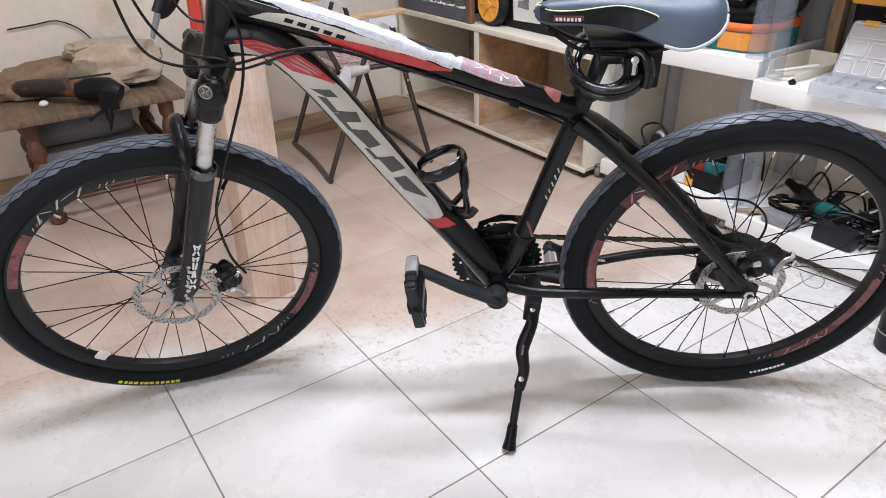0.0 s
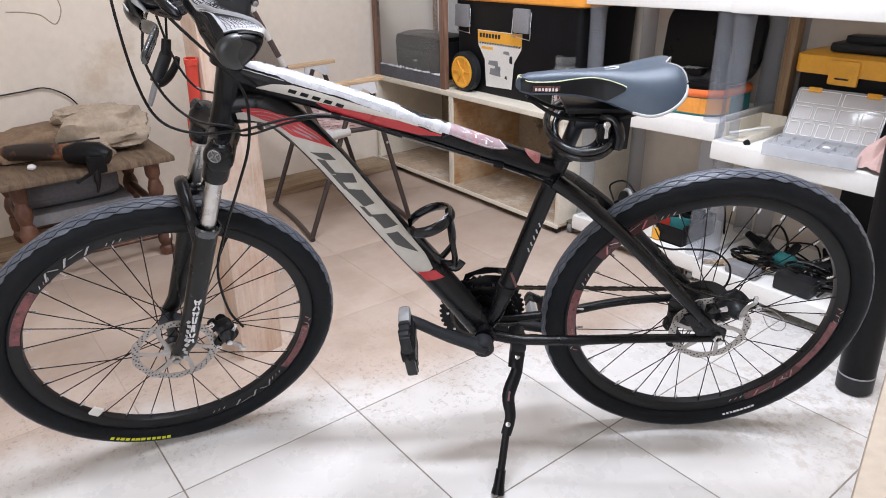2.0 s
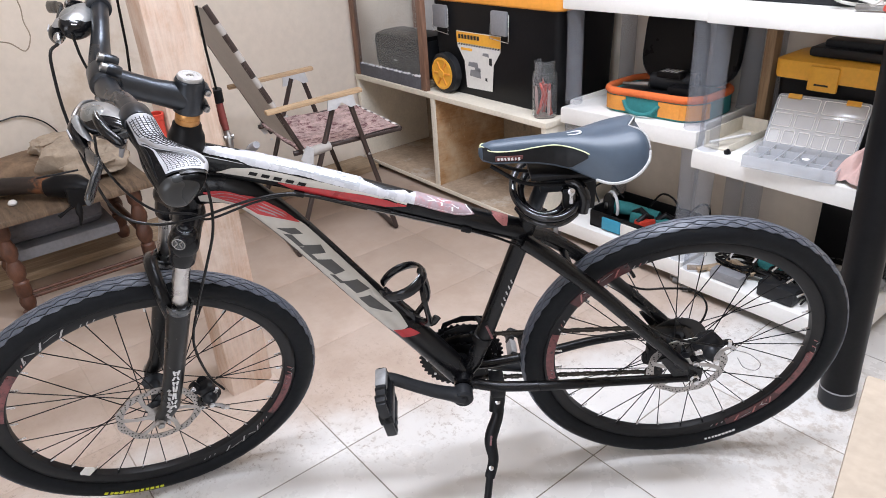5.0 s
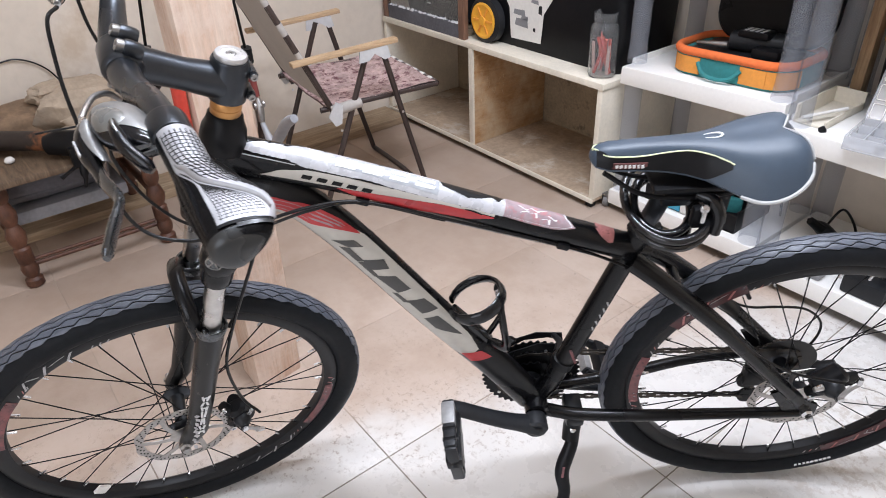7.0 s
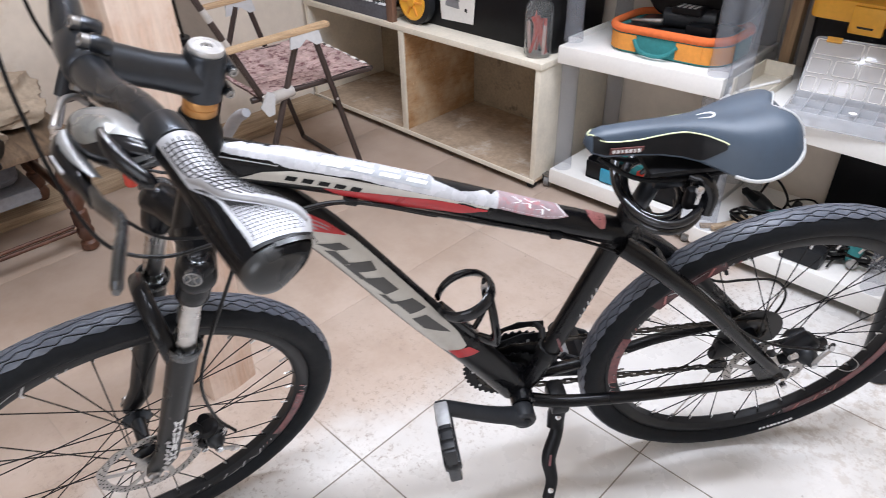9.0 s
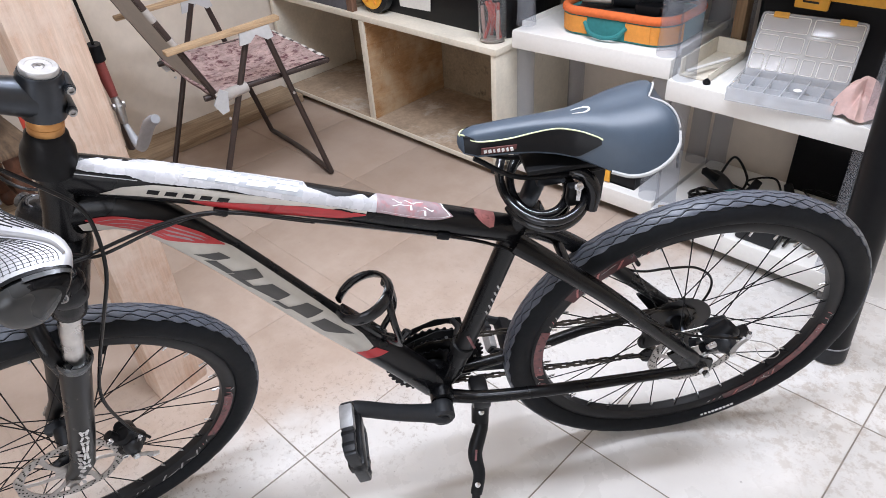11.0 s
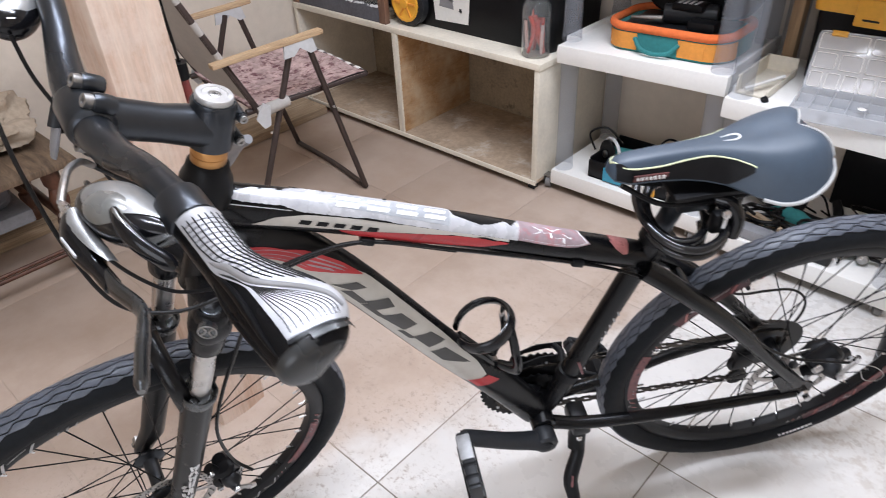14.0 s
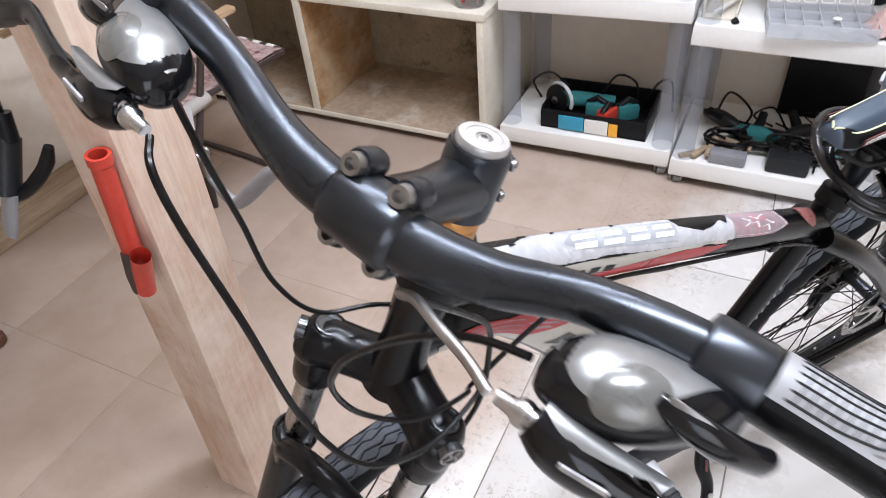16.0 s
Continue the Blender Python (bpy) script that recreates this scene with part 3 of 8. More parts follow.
def sidewall_mark(a0, a1, ra, rb, cuts):
    """Marks lying on the tyre's left sidewall."""
    s = Shape()
    rt, rc = 0.0245, R - 0.0245

    def yy(r):
        return math.sqrt(max(1e-6, rt * rt - (r - rc) ** 2)) + 0.0006
    for c0, c1 in cuts:
        b0, b1 = radians(a0 + (a1 - a0) * c0), radians(a0 + (a1 - a0) * c1)
        n = max(1, int(abs(b1 - b0) / 0.03))
        rows = [[(r * math.cos(a), yy(r) - d, r * math.sin(a)) for r, d in ((ra, 0), (rb, 0), (rb, 0.001), (ra, 0.001))] for a in (b0 + (b1 - b0) * i / n for i in range(n + 1))]
        s.grid(rows, caps=True)
    return s


def letter_cuts(n, seed, gap=0.3):
    rnd, out = random.Random(seed), []
    for i in range(n):
        w = (1 - gap * rnd.uniform(0.6, 1.4)) / n
        out.append((i / n, i / n + w))
    return out


def rotor():
    s = Shape()
    n = 120
    for r0, r1 in ((0.066, 0.080),):
        rows = []
        for i in range(n):
            a = 2 * math.pi * i / n
            o = r1 + 0.0016 * math.sin(a * 10)
            rows.append([(r0 * math.cos(a), 0.0009, r0 * math.sin(a)), (o * math.cos(a), 0.0009, o * math.sin(a)), (o * math.cos(a), -0.0009, o * math.sin(a)), (r0 * math.cos(a), -0.0009, r0 * math.sin(a))])
        s.grid(rows, close_u=True)
    return s


def carrier():
    """The disc's six swept arms and their hub plate, one flat piece."""
    out = []
    for k in range(6):
        a = k * math.pi / 3
        for r, d in ((0.0235, 0.0), (0.046, 0.27), (0.0675, 0.44), (0.0675, 0.58), (0.046, 0.46), (0.0235, 0.44), (0.0225, 0.75)):
            out.append((r * math.cos(a + d), r * math.sin(a + d)))
    return Shape().prism(out, -0.0008, 0.0008, pose(0, 0, 0, 90, 0, 0))


def rotor_holes():
    s = Shape()
    for k in range(30):
        for r, da in ((0.070, 0), (0.0735, 0.07), (0.077, 0.14)):
            a = 2 * math.pi * k / 30 + da
            s.lathe([(0.0016, -0.0002), (0.0016, 0.0004)], (r * math.cos(a), 0.0010, r * math.sin(a)), (0, 1, 0), 6)
    return s


def wheel(name, m, spin, axle_half, rear):
    w = part(name, RIM, "rim", bike, "black rim with faded pinkish markings", m)
    part("tyre", TYRE, "rubber", w, "black rubber tyre with printed sidewall")
    part("tread", TREAD, "tread", w, "dusty blue-grey wavy tread")
    hub = Shape().lathe([(0.006, -axle_half), (0.006, -0.045), (0.014, -0.044), (0.024, -0.036), (0.024, -0.033), (0.012, -0.028), (0.011, 0.0), (0.012, 0.028), (0.024, 0.033), (0.024, 0.036), (0.015, 0.044), (0.006, 0.046), (0.006, axle_half)], axis=(0, 1, 0), sides=20)
    part("hub", hub, "satin", w)
    # spokes: two flanges, crossed
    for side in (1, -1):
        for lead in (1, -1):
            a_hub = radians(78) * lead
            p0 = V((0.022 * math.cos(a_hub), 0.0345 * side, 0.022 * math.sin(a_hub)))
            p1 = V((0.262, 0.004 * side, 0.0))
            me = Shape().tube([p0, p0.lerp(p1, 0.5), p1], 0.0011, 5).mesh("spoke", "black")
            for k in range(8):
                turn = 360 / 8 * k + (0 if side > 0 else 22.5) + (11.25 if lead > 0 else 0) + spin
                part("spoke", me, "black", w, m=pose(0, 0, 0, 0, turn, 0))
    nip = Shape().tube([(0.262, 0, 0), (0.246, 0, 0)], 0.0021, 6).mesh("nipple", "steel")
    for k in range(32):
        part("nipple", nip, "steel", w, m=pose(0, 0, 0, 0, 360 / 32 * k + spin, 0))
    r = part("brake_disc", rotor(), "disc_steel", w, "drilled bright steel brake disc", pose(0, 0.050, 0, 0, 20, 0))
    part("disc_carrier", carrier(), "disc_steel", w, "", pose(0, 0.050, 0, 0, 20, 0))
    tagged(part("disc_drilling", rotor_holes(), "black", w, "", pose(0, 0.0502, 0, 0, 20, 0)), kind="stuff")
    return w


AF, AR = BIKE.inverted() @ WORLD_F, BIKE.inverted() @ WORLD_R
front = wheel("front_wheel", AF, 4, 0.060, False)
rear = wheel("rear_wheel", AR, 9, 0.072, True)
# printed marks on the left faces (angles: 0 ahead, 90 up)
def rim_stroke(a0, r0, a1, r1, w):
    """One slanted printed stroke lying on the rim's left face."""
    p, q = radians(a0), radians(a1)
    rows = [[(r * math.cos(a + d), 0.0139 + h, r * math.sin(a + d)) for d, h in ((-w, 0), (-w, 0.0006), (w, 0.0006), (w, 0))] for a, r in ((p, r0), ((p + q) / 2, (r0 + r1) / 2), (q, r1))]
    return Shape().grid(rows, caps=True)


for w, marks in ((front, ((58, "w"), (238, "w"), (205, "r"), (188, "s"), (28, "r"))), (rear, ((225, "p"), (199, "r"), (180, "s"), (2, "r"), (344, "s"), (46, "p")))):
    for i, (a, kind) in enumerate(marks):
        if kind == "r":
            part("rim_marking", rim_mark(a - 15, a + 13, 0.2640, 0.2800, 0.0139, ((0, 1),), 0.0), "rim_red", w, "dark red faded print on the rim")
        if kind == "p":
            part("rim_marking", rim_mark(a - 13, a + 15, 0.2640, 0.2850, 0.0136, ((0, 1),), 0.0), "rim_dark_red", w, "deep red band under the rim lettering")
        small = kind == "s"
        for k, (da, r0, db, r1, wd) in enumerate(((-10, 0.268, -7, 0.282, 0.008), (-6, 0.281, -3, 0.272, 0.006), (-1, 0.268, 2, 0.282, 0.009), (3, 0.277, 8, 0.280, 0.014), (8, 0.268, 11, 0.281, 0.008), (16, 0.268, 17, 0.273, 0.004), (18.5, 0.268, 19.5, 0.273, 0.004), (21, 0.268, 22, 0.273, 0.004))):
            g = 0.4 if small else 1.0
            if kind == "r" and k < 5:
                continue
            part("rim_marking", rim_stroke(a + da * g, r0, a + db * g, r1 if not small else r0 + (r1 - r0) * 0.6, wd * (0.5 if small else 1)), "decal_dull" if kind == "w" or k % 2 else "decal_pink", w)
part("sidewall_marking", sidewall_mark(279.5, 303.5, 0.303, 0.311, letter_cuts(12, 3)), "yellowmark", front, "yellow printed marking on the tyre")
part("sidewall_marking", sidewall_mark(238, 252, 0.2975, 0.3015, letter_cuts(9, 4)), "decal_white", rear, "white printed marking on the tyre")
# a tag on a front spoke and the valves
part("spoke_tag", Shape().box((-0.010, -0.003, -0.012), (0.010, 0.003, 0.012), 0.002), "paper", front, "crumpled white tag on a spoke", Matrix.Translation((0.178, 0.010, -0.176)) @ pose(0, 0, 0, 0, 40, 12))
for w, a in ((front, 120), (rear, 60)):
    c, s_ = math.cos(radians(a)), math.sin(radians(a))
    part("valve", Shape().tube([(0.265 * c, 0, 0.265 * s_), (0.235 * c, 0, 0.235 * s_)], 0.0035, 8), "black", w)

# -- frame
BB = V((0.455, 0, -0.004))
fr = Shape()
# head tube
ax0, ax1 = V((0.863, 0, 0.550)), V((0.905, 0, 0.426))
fr.tube([ax0, ax0.lerp(ax1, 0.1), ax0.lerp(ax1, 0.5), ax0.lerp(ax1, 0.9), ax1], [0.0265, 0.0235, 0.0215, 0.024, 0.027], 20)
# top tube, drooping and flattening towards the seat
fr.tube(smooth([(0.868, 0, 0.538), (0.76, 0, 0.504), (0.62, 0, 0.453), (0.47, 0, 0.394), (0.335, 0, 0.343)], 5),
        [0.0262 - 0.0050 * i / 20 for i in range(21)], 20, flat=[0.82 + 0.022 * i / 20 for i in range(21)], up=(0, 0, 1))
# down tube, swept out from the head
fr.tube(smooth([(0.895, 0, 0.476), (0.815, 0, 0.471), (0.745, 0, 0.404), (0.62, 0, 0.2225), (0.53, 0, 0.100), (0.462, 0, -0.001)], 5),
        [0.0280 + 0.0004 * math.sin(math.pi * i / 25) for i in range(26)], 20, flat=[0.64 + 0.1 * i / 25 for i in range(26)], up=(0, 0, 1))
fr.tube([(0.325, 0, 0.372), (0.337, 0, 0.330), (0.43, 0, 0.035), (0.452, 0, -0.004)], 0.0165, 18)
fr.tube([BB + V((0, -0.036, 0)), BB + V((0, 0.036, 0))], 0.021, 20)
frame_ob = part("frame", fr, "paint", bike, "satin black aluminium frame")
for s in (1, -1):
    st = smooth([(0.336, 0.016 * s, 0.332), (0.285, 0.036 * s, 0.298), (0.20, 0.050 * s - 0.003, 0.222), (0.10, 0.060 * s - 0.006, 0.115), (0.022, 0.066 * s - 0.008, 0.030)], 5)
    part("seat_stay", Shape().tube(st, [0.0185 - 0.005 * i / 20 for i in range(21)], 16, flat=0.82, up=(0, 1, 0)), "paint", frame_ob)
    ct = smooth([(0.440, 0.026 * s, -0.006), (0.385, 0.034 * s, -0.014), (0.28, 0.046 * s, -0.010), (0.16, 0.060 * s - 0.005, -0.003), (0.012, 0.068 * s - 0.009, -0.004)], 5)
    part("chain_stay", Shape().tube(ct, [0.0125 - 0.003 * i / 20 for i in range(21)], 12, flat=0.85, up=(0, 1, 0)), "paint", frame_ob)
    pm = Matrix.Translation((0, 0.068 * s - 0.009, 0)) @ pose(0, 0, 0, 90, 0, 0)
    part("dropout", Shape().prism([(-0.016, -0.014), (0.03, -0.012), (0.075, 0.055), (0.045, 0.066), (0.012, 0.032), (-0.016, 0.016)], -0.003, 0.003, pm), "paint", frame_ob)
for x, z in ((0.058, 0.072), (0.040, 0.050)):
    part("mount_boss", Shape().lathe([(0.0030, -0.004), (0.0066, -0.004), (0.0066, 0.004), (0.0030, 0.004)], (x, -0.0790, z), (0, 1, 0), 16, caps=False), "dullsteel", frame_ob)
part("stay_bridge", Shape().tube([(0.255, -0.042, 0.268), (0.255, 0.042, 0.268)], 0.008, 10), "paint", frame_ob)
part("seat_clamp", Shape().lathe([(0.0185, -0.011), (0.0205, -0.010), (0.0205, 0.010), (0.0185, 0.011)], (0.322, 0, 0.380), (-0.28, 0, 0.96), 20).tube([(0.318, -0.020, 0.381), (0.296, -0.014, 0.372), (0.296, 0.016, 0.372)], 0.004, 8), "black", frame_ob)


# printed areas that follow the tubes' left sides, slightly proud of the paint
def tube_patch(line, half, flat, stations, material, name, label="", lift=0.0011):
    """A strip on a tube: line(t) the axis, half(t) and flat(t) its half height and width ratio; stations of (t, low angle, high angle)."""
    s = Shape()
    rows = []
    for t, lo, hi in stations:
        p = line(t)
        d = (line(min(1, t + 0.01)) - line(max(0, t - 0.01))).normalized()
        side = d.cross(V((0, 0, 1))).normalized()
        if side.y < 0:
            side = -side
        upv = side.cross(d)
        if upv.z < 0:
            upv = -upv
        r, fl = half(t), flat(t)
        row = []
        for k in range(9):
            a = radians(lo + (hi - lo) * k / 8)
            row.append(p + side * ((r * fl + lift) * math.cos(a)) + upv * ((r + lift) * math.sin(a)))
        rows.append(row)
    s.grid(rows, close_v=False)
    return part(name, s, material, frame_ob, label)


def poly(pts):
    pts = [V(p) for p in pts]
    ln = [0.0]
    for a, b in zip(pts, pts[1:]):
        ln.append(ln[-1] + (b - a).length)

    def at(t):
        x = t * ln[-1]
        for i in range(len(pts) - 1):
            if x <= ln[i + 1] or i == len(pts) - 2:
                return pts[i].lerp(pts[i + 1], (x - ln[i]) / (ln[i + 1] - ln[i]))
    return at


tt = poly(smooth([(0.868, 0, 0.538), (0.76, 0, 0.504), (0.62, 0, 0.453), (0.47, 0, 0.394), (0.335, 0, 0.343)], 8))
tt_r, tt_f = (lambda t: 0.0262 - 0.0050 * t), (lambda t: 0.82 + 0.022 * t)
dt = poly(smooth([(0.895, 0, 0.476), (0.815, 0, 0.471), (0.745, 0, 0.404), (0.62, 0, 0.2225), (0.53, 0, 0.100), (0.462, 0, -0.001)], 8))
dt_r, dt_f = (lambda t: 0.0280 + 0.0004 * math.sin(math.pi * t)), (lambda t: 0.64 + 0.1 * t)


def steps(*knots):
    """A function of t that goes straight from knot to knot."""
    def at(t):
        for (t0, v0), (t1, v1) in zip(knots, knots[1:]):
            if t <= t1:
                return v0 + (v1 - v0) * max(0.0, t - t0) / (t1 - t0)
        return knots[-1][1]
    return at


def band(t0, t1, n, lo, hi, ragged=0.0, seed=0):
    rnd = random.Random(seed)
    return [(t, lo(t) + rnd.uniform(-ragged, ragged), hi(t) + rnd.uniform(-ragged, ragged)) for t in (t0 + (t1 - t0) * i / n for i in range(n + 1))]


tube_patch(tt, tt_r, tt_f, band(0.040, 0.475, 90, steps((0.04, 46), (0.06, 42), (0.13, 41), (0.165, 29), (0.36, 28), (0.475, 24)), steps((0.04, 68), (0.07, 88), (0.13, 92), (0.16, 112), (0.475, 112)), 1.3, 1), "decal_worn", "decal", "peeling white printed area", 0.0007)
tube_patch(tt, tt_r, tt_f, band(0.475, 0.640, 40, steps((0.475, 24), (0.64, 26)), steps((0.475, 104), (0.482, 78), (0.51, 68), (0.545, 58), (0.575, 66), (0.605, 86), (0.62, 70), (0.632, 92), (0.64, 108)), 1.0, 12), "decal_worn", "decal", "peeling white printed area", 0.0007)
tube_patch(tt, tt_r, tt_f, band(0.640, 0.800, 40, steps((0.64, 27), (0.72, 24), (0.775, 26), (0.80, 34)), steps((0.64, 114), (0.80, 112)), 0.8, 2), "decal_pale", "decal", "scuffed pale pink printed area", 0.0007)
tube_patch(tt, tt_r, tt_f, band(0.800, 0.826, 6, steps((0.80, 34), (0.826, 48)), steps((0.80, 84), (0.826, 50)), 0.4, 5), "decal_pale", "decal", "scuffed pale pink printed area", 0.0007)
tube_patch(tt, tt_r, tt_f, band(0.080, 0.620, 50, steps((0.08, -22), (0.20, -16), (0.25, -12), (0.31, -8), (0.43, 6), (0.49, 14), (0.62, 17)), steps((0.08, -20), (0.12, 8), (0.18, 23), (0.30, 27), (0.46, 24), (0.62, 25)), 0.3, 3), "decal_silver", "decal", "silver printed wedge", 0.0006)
tube_patch(tt, tt_r, tt_f, band(0.250, 0.620, 36, steps((0.25, -16), (0.30, -40), (0.36, -50), (0.42, -46), (0.48, -26), (0.56, -16), (0.60, 2), (0.62, 10)), steps((0.25, -13), (0.31, -8), (0.43, 6), (0.49, 13), (0.55, 16), (0.62, 14)), 0.5, 4), "decal_red", "decal", "red printed stripe", 0.0009)
tube_patch(tt, tt_r, tt_f, band(0.270, 0.368, 12, steps((0.27, 28), (0.368, 25)), steps((0.27, 29), (0.30, 33), (0.35, 30), (0.368, 26)), 0.8, 7), "black", "worn_patch", "patch worn down to the black paint", 0.0012)
tube_patch(tt, tt_r, tt_f, band(0.545, 0.590, 8, steps((0.545, 17), (0.59, 13)), steps((0.545, 18), (0.56, 22), (0.59, 17)), 0.6, 8), "black", "worn_patch", "patch worn down to the black paint", 0.0012)
tube_patch(tt, tt_r, tt_f, band(0.030, 0.150, 10, steps((0.03, 32), (0.15, 29)), steps((0.03, 35), (0.15, 31))), "decal_dull", "decal", "thin pale line", 0.0008)
tube_patch(tt, tt_r, tt_f, band(0.880, 0.932, 10, steps((0.88, 70), (0.895, 46), (0.92, 26), (0.932, 30)), steps((0.88, 114), (0.932, 100)), 1, 6), "decal_pink", "decal", "faded pink badge", 0.0009)


def stroke(line, half, flat, pts, w, material, name="lettering", lift=0.0014):
    """A bold printed stroke on a tube through (t, angle) points, w wide along the tube's length."""
    s = Shape()
    rows = []
    for (t0, a0), (t1, a1) in zip(pts, pts[1:]):
        for j in range(5 if (t1, a1) == pts[-1] else 4):
            k = j / 4
            t, a = t0 + (t1 - t0) * k, a0 + (a1 - a0) * k
            d = (line(min(1, t + 0.01)) - line(max(0, t - 0.01))).normalized()
            side = d.cross(V((0, 0, 1))).normalized()
            side = side if side.y > 0 else -side
            upv = side.cross(d)
            upv = upv if upv.z > 0 else -upv
            along = abs(t1 - t0) * 1.2 > abs(a1 - a0) / 100
            row = []
            for q in (-0.5, 0.5):
                tq, aq = (t, a + q * w * (190 if w < 0.02 else 300)) if along else (t + q * w, a)
                r, fl = half(tq), flat(tq)
                row.append(line(tq) + side * ((r * fl + lift) * math.cos(radians(aq))) + upv * ((r + lift) * math.sin(radians(aq))))
            rows.append(row)
    s.grid(rows, close_v=False)
    return part(name, s, material, frame_ob)


tube_patch(tt, tt_r, tt_f, band(0.215, 0.474, 24, steps((0.215, 70), (0.25, 52), (0.474, 40)), steps((0.215, 74), (0.24, 98), (0.474, 99)), 0.8, 9), "decal_blue", "decal", "blue-grey printed ground", 0.0009)
# scrawled pale strokes on the pink area
for i, (t, a) in enumerate(((0.675, 84), (0.678, 56), (0.700, 62), (0.705, 88), (0.728, 80), (0.735, 50), (0.752, 70))):
    stroke(tt, tt_r, tt_f, [(t, a), (t + 0.020, a + (-14, 12, 6)[i % 3]), (t + 0.022, a - (8, -10, 12)[i % 3])], 0.005, "decal_white", lift=0.0010)


def quad(line, half, flat, c, material, name="lettering", lift=0.0013):
    """A bold printed block between four (t, angle) corners, counted round."""
    rows = []
    for i in range(7):
        u = i / 6
        t0, a0 = c[0][0] + (c[1][0] - c[0][0]) * u, c[0][1] + (c[1][1] - c[0][1]) * u
        t1, a1 = c[3][0] + (c[2][0] - c[3][0]) * u, c[3][1] + (c[2][1] - c[3][1]) * u
        rows.append([(t0 + (t1 - t0) * v, a0 + (a1 - a0) * v) for v in (0, 0.25, 0.5, 0.75, 1)])
    s = Shape()
    grid = []
    for row in rows:
        out = []
        for t, a in row:
            d = (line(min(1, t + 0.01)) - line(max(0, t - 0.01))).normalized()
            side = d.cross(V((0, 0, 1))).normalized()
            side = side if side.y > 0 else -side
            upv = side.cross(d)
            upv = upv if upv.z > 0 else -upv
            out.append(line(t) + side * ((half(t) * flat(t) + lift) * math.cos(radians(a))) + upv * ((half(t) + lift) * math.sin(radians(a))))
        grid.append(out)
    s.grid(grid, close_v=False)
    return part(name, s, material, frame_ob)


# a pale outline round the pink area, bold pale strokes on the top and dark ones on the wedge
edge = [(0.650, 34), (0.700, 31), (0.760, 31), (0.800, 40), (0.818, 50), (0.800, 78), (0.796, 104)]
for p0, p1 in zip(edge, edge[1:]):
    stroke(tt, tt_r, tt_f, [p0, p1], 0.004, "decal_white", "outline", 0.0011)
for t, w in ((0.232, 0.046), (0.294, 0.046), (0.356, 0.044), (0.416, 0.046)):
    for lo_a, hi_a in ((54, 67), (75, 90)):
        quad(tt, tt_r, tt_f, ((t, lo_a), (t + 0.004, hi_a), (t + 0.004 + w, hi_a), (t + w, lo_a)), "decal_white", "printed_bar", 0.0012)
for i in range(5):
    t = 0.166 + i * 0.034
    quad(tt, tt_r, tt_f, ((t, -6), (t + 0.004, 8), (t + 0.026, 8), (t + 0.022, -6)), "black", "printed_bar", 0.0010)
# chips in the white print along its upper edge
rnd = random.Random(8)
for t in (0.085, 0.118, 0.142, 0.150, 0.205, 0.262, 0.330):
    h = rnd.uniform(0.004, 0.012)
    hi = 88 if t < 0.13 else 110
    quad(tt, tt_r, tt_f, ((t, hi - rnd.uniform(4, 9)), (t + 0.002, hi + 4), (t + h, hi + 4), (t + h + 0.003, hi - rnd.uniform(1, 4))), "black", "worn_patch", 0.0013)


tube_patch(dt, dt_r, dt_f, band(0.040, 0.730, 60, steps((0.04, -30), (0.08, -46), (0.70, -44), (0.73, -30)), steps((0.04, -6), (0.16, 6), (0.20, 26), (0.30, 60), (0.54, 58), (0.68, 46), (0.73, 26))), "decal_silver", "decal", "long silver printed panel", 0.0008)
tube_patch(dt, dt_r, dt_f, band(0.055, 0.290, 30, steps((0.055, 2), (0.08, -18), (0.11, -30), (0.20, -22), (0.23, 4), (0.29, 50)), steps((0.055, 6), (0.14, 12), (0.17, 28), (0.24, 48), (0.29, 53))), "decal_red", "decal", "faded red printed flash", 0.0011)
for t0, a0, t1, a1 in ((0.075, -4, 0.17, 14), (0.085, -14, 0.175, 2), (0.10, -22, 0.19, -10), (0.19, 22, 0.25, 40), (0.185, 8, 0.25, 32), (0.19, -4, 0.235, 18)):
    stroke(dt, dt_r, dt_f, [(t0, a0), (t1, a1)], 0.013, "decal_pale", lift=0.0014)
quad(dt, dt_r, dt_f, ((0.712, -30), (0.738, 27), (0.775, 36), (0.752, -30)), "decal_red", "decal")
for c in (((0.258, -22), (0.290, 24), (0.316, 27), (0.296, -2)), ((0.282, -22), (0.298, -2), (0.345, -4), (0.337, -21)), ((0.338, -6), (0.370, 40), (0.396, 30), (0.372, -10)), ((0.338, -22), (0.346, -7), (0.402, -9), (0.392, -22)),
          ((0.388, -20), (0.420, 27), (0.470, 29), (0.460, -8)), ((0.452, -22), (0.461, -9), (0.500, -6), (0.492, -20)), ((0.490, -8), (0.513, 36), (0.560, 42), (0.545, -6)), ((0.560, -14), (0.574, 24), (0.664, 31), (0.604, -14))):
    quad(dt, dt_r, dt_f, c, "decal_grey")
stp = poly([(0.325, 0, 0.372), (0.337, 0, 0.330), (0.43, 0, 0.035), (0.452, 0, -0.004)])
for i in range(5):
    part("lettering", Shape().box((-0.0014, 0, -0.0045), (0.0014, 0.0012, 0.0045), 0, Matrix.Translation(V(stp(0.34 + i * 0.036)) + V((-0.006, 0.0152, 0))) @ pose(0, 0, 0, 0, 18, 0)), "decal_dull", frame_ob)
part("decal", Shape().box((-0.0022, 0, -0.018), (0.0022, 0.0012, 0.018), 0, Matrix.Translation(V(stp(0.66)) + V((-0.002, 0.0160, 0))) @ pose(0, 0, 0, 0, 18, 0)), "rim_red", frame_ob, "small pinkish printed flash")

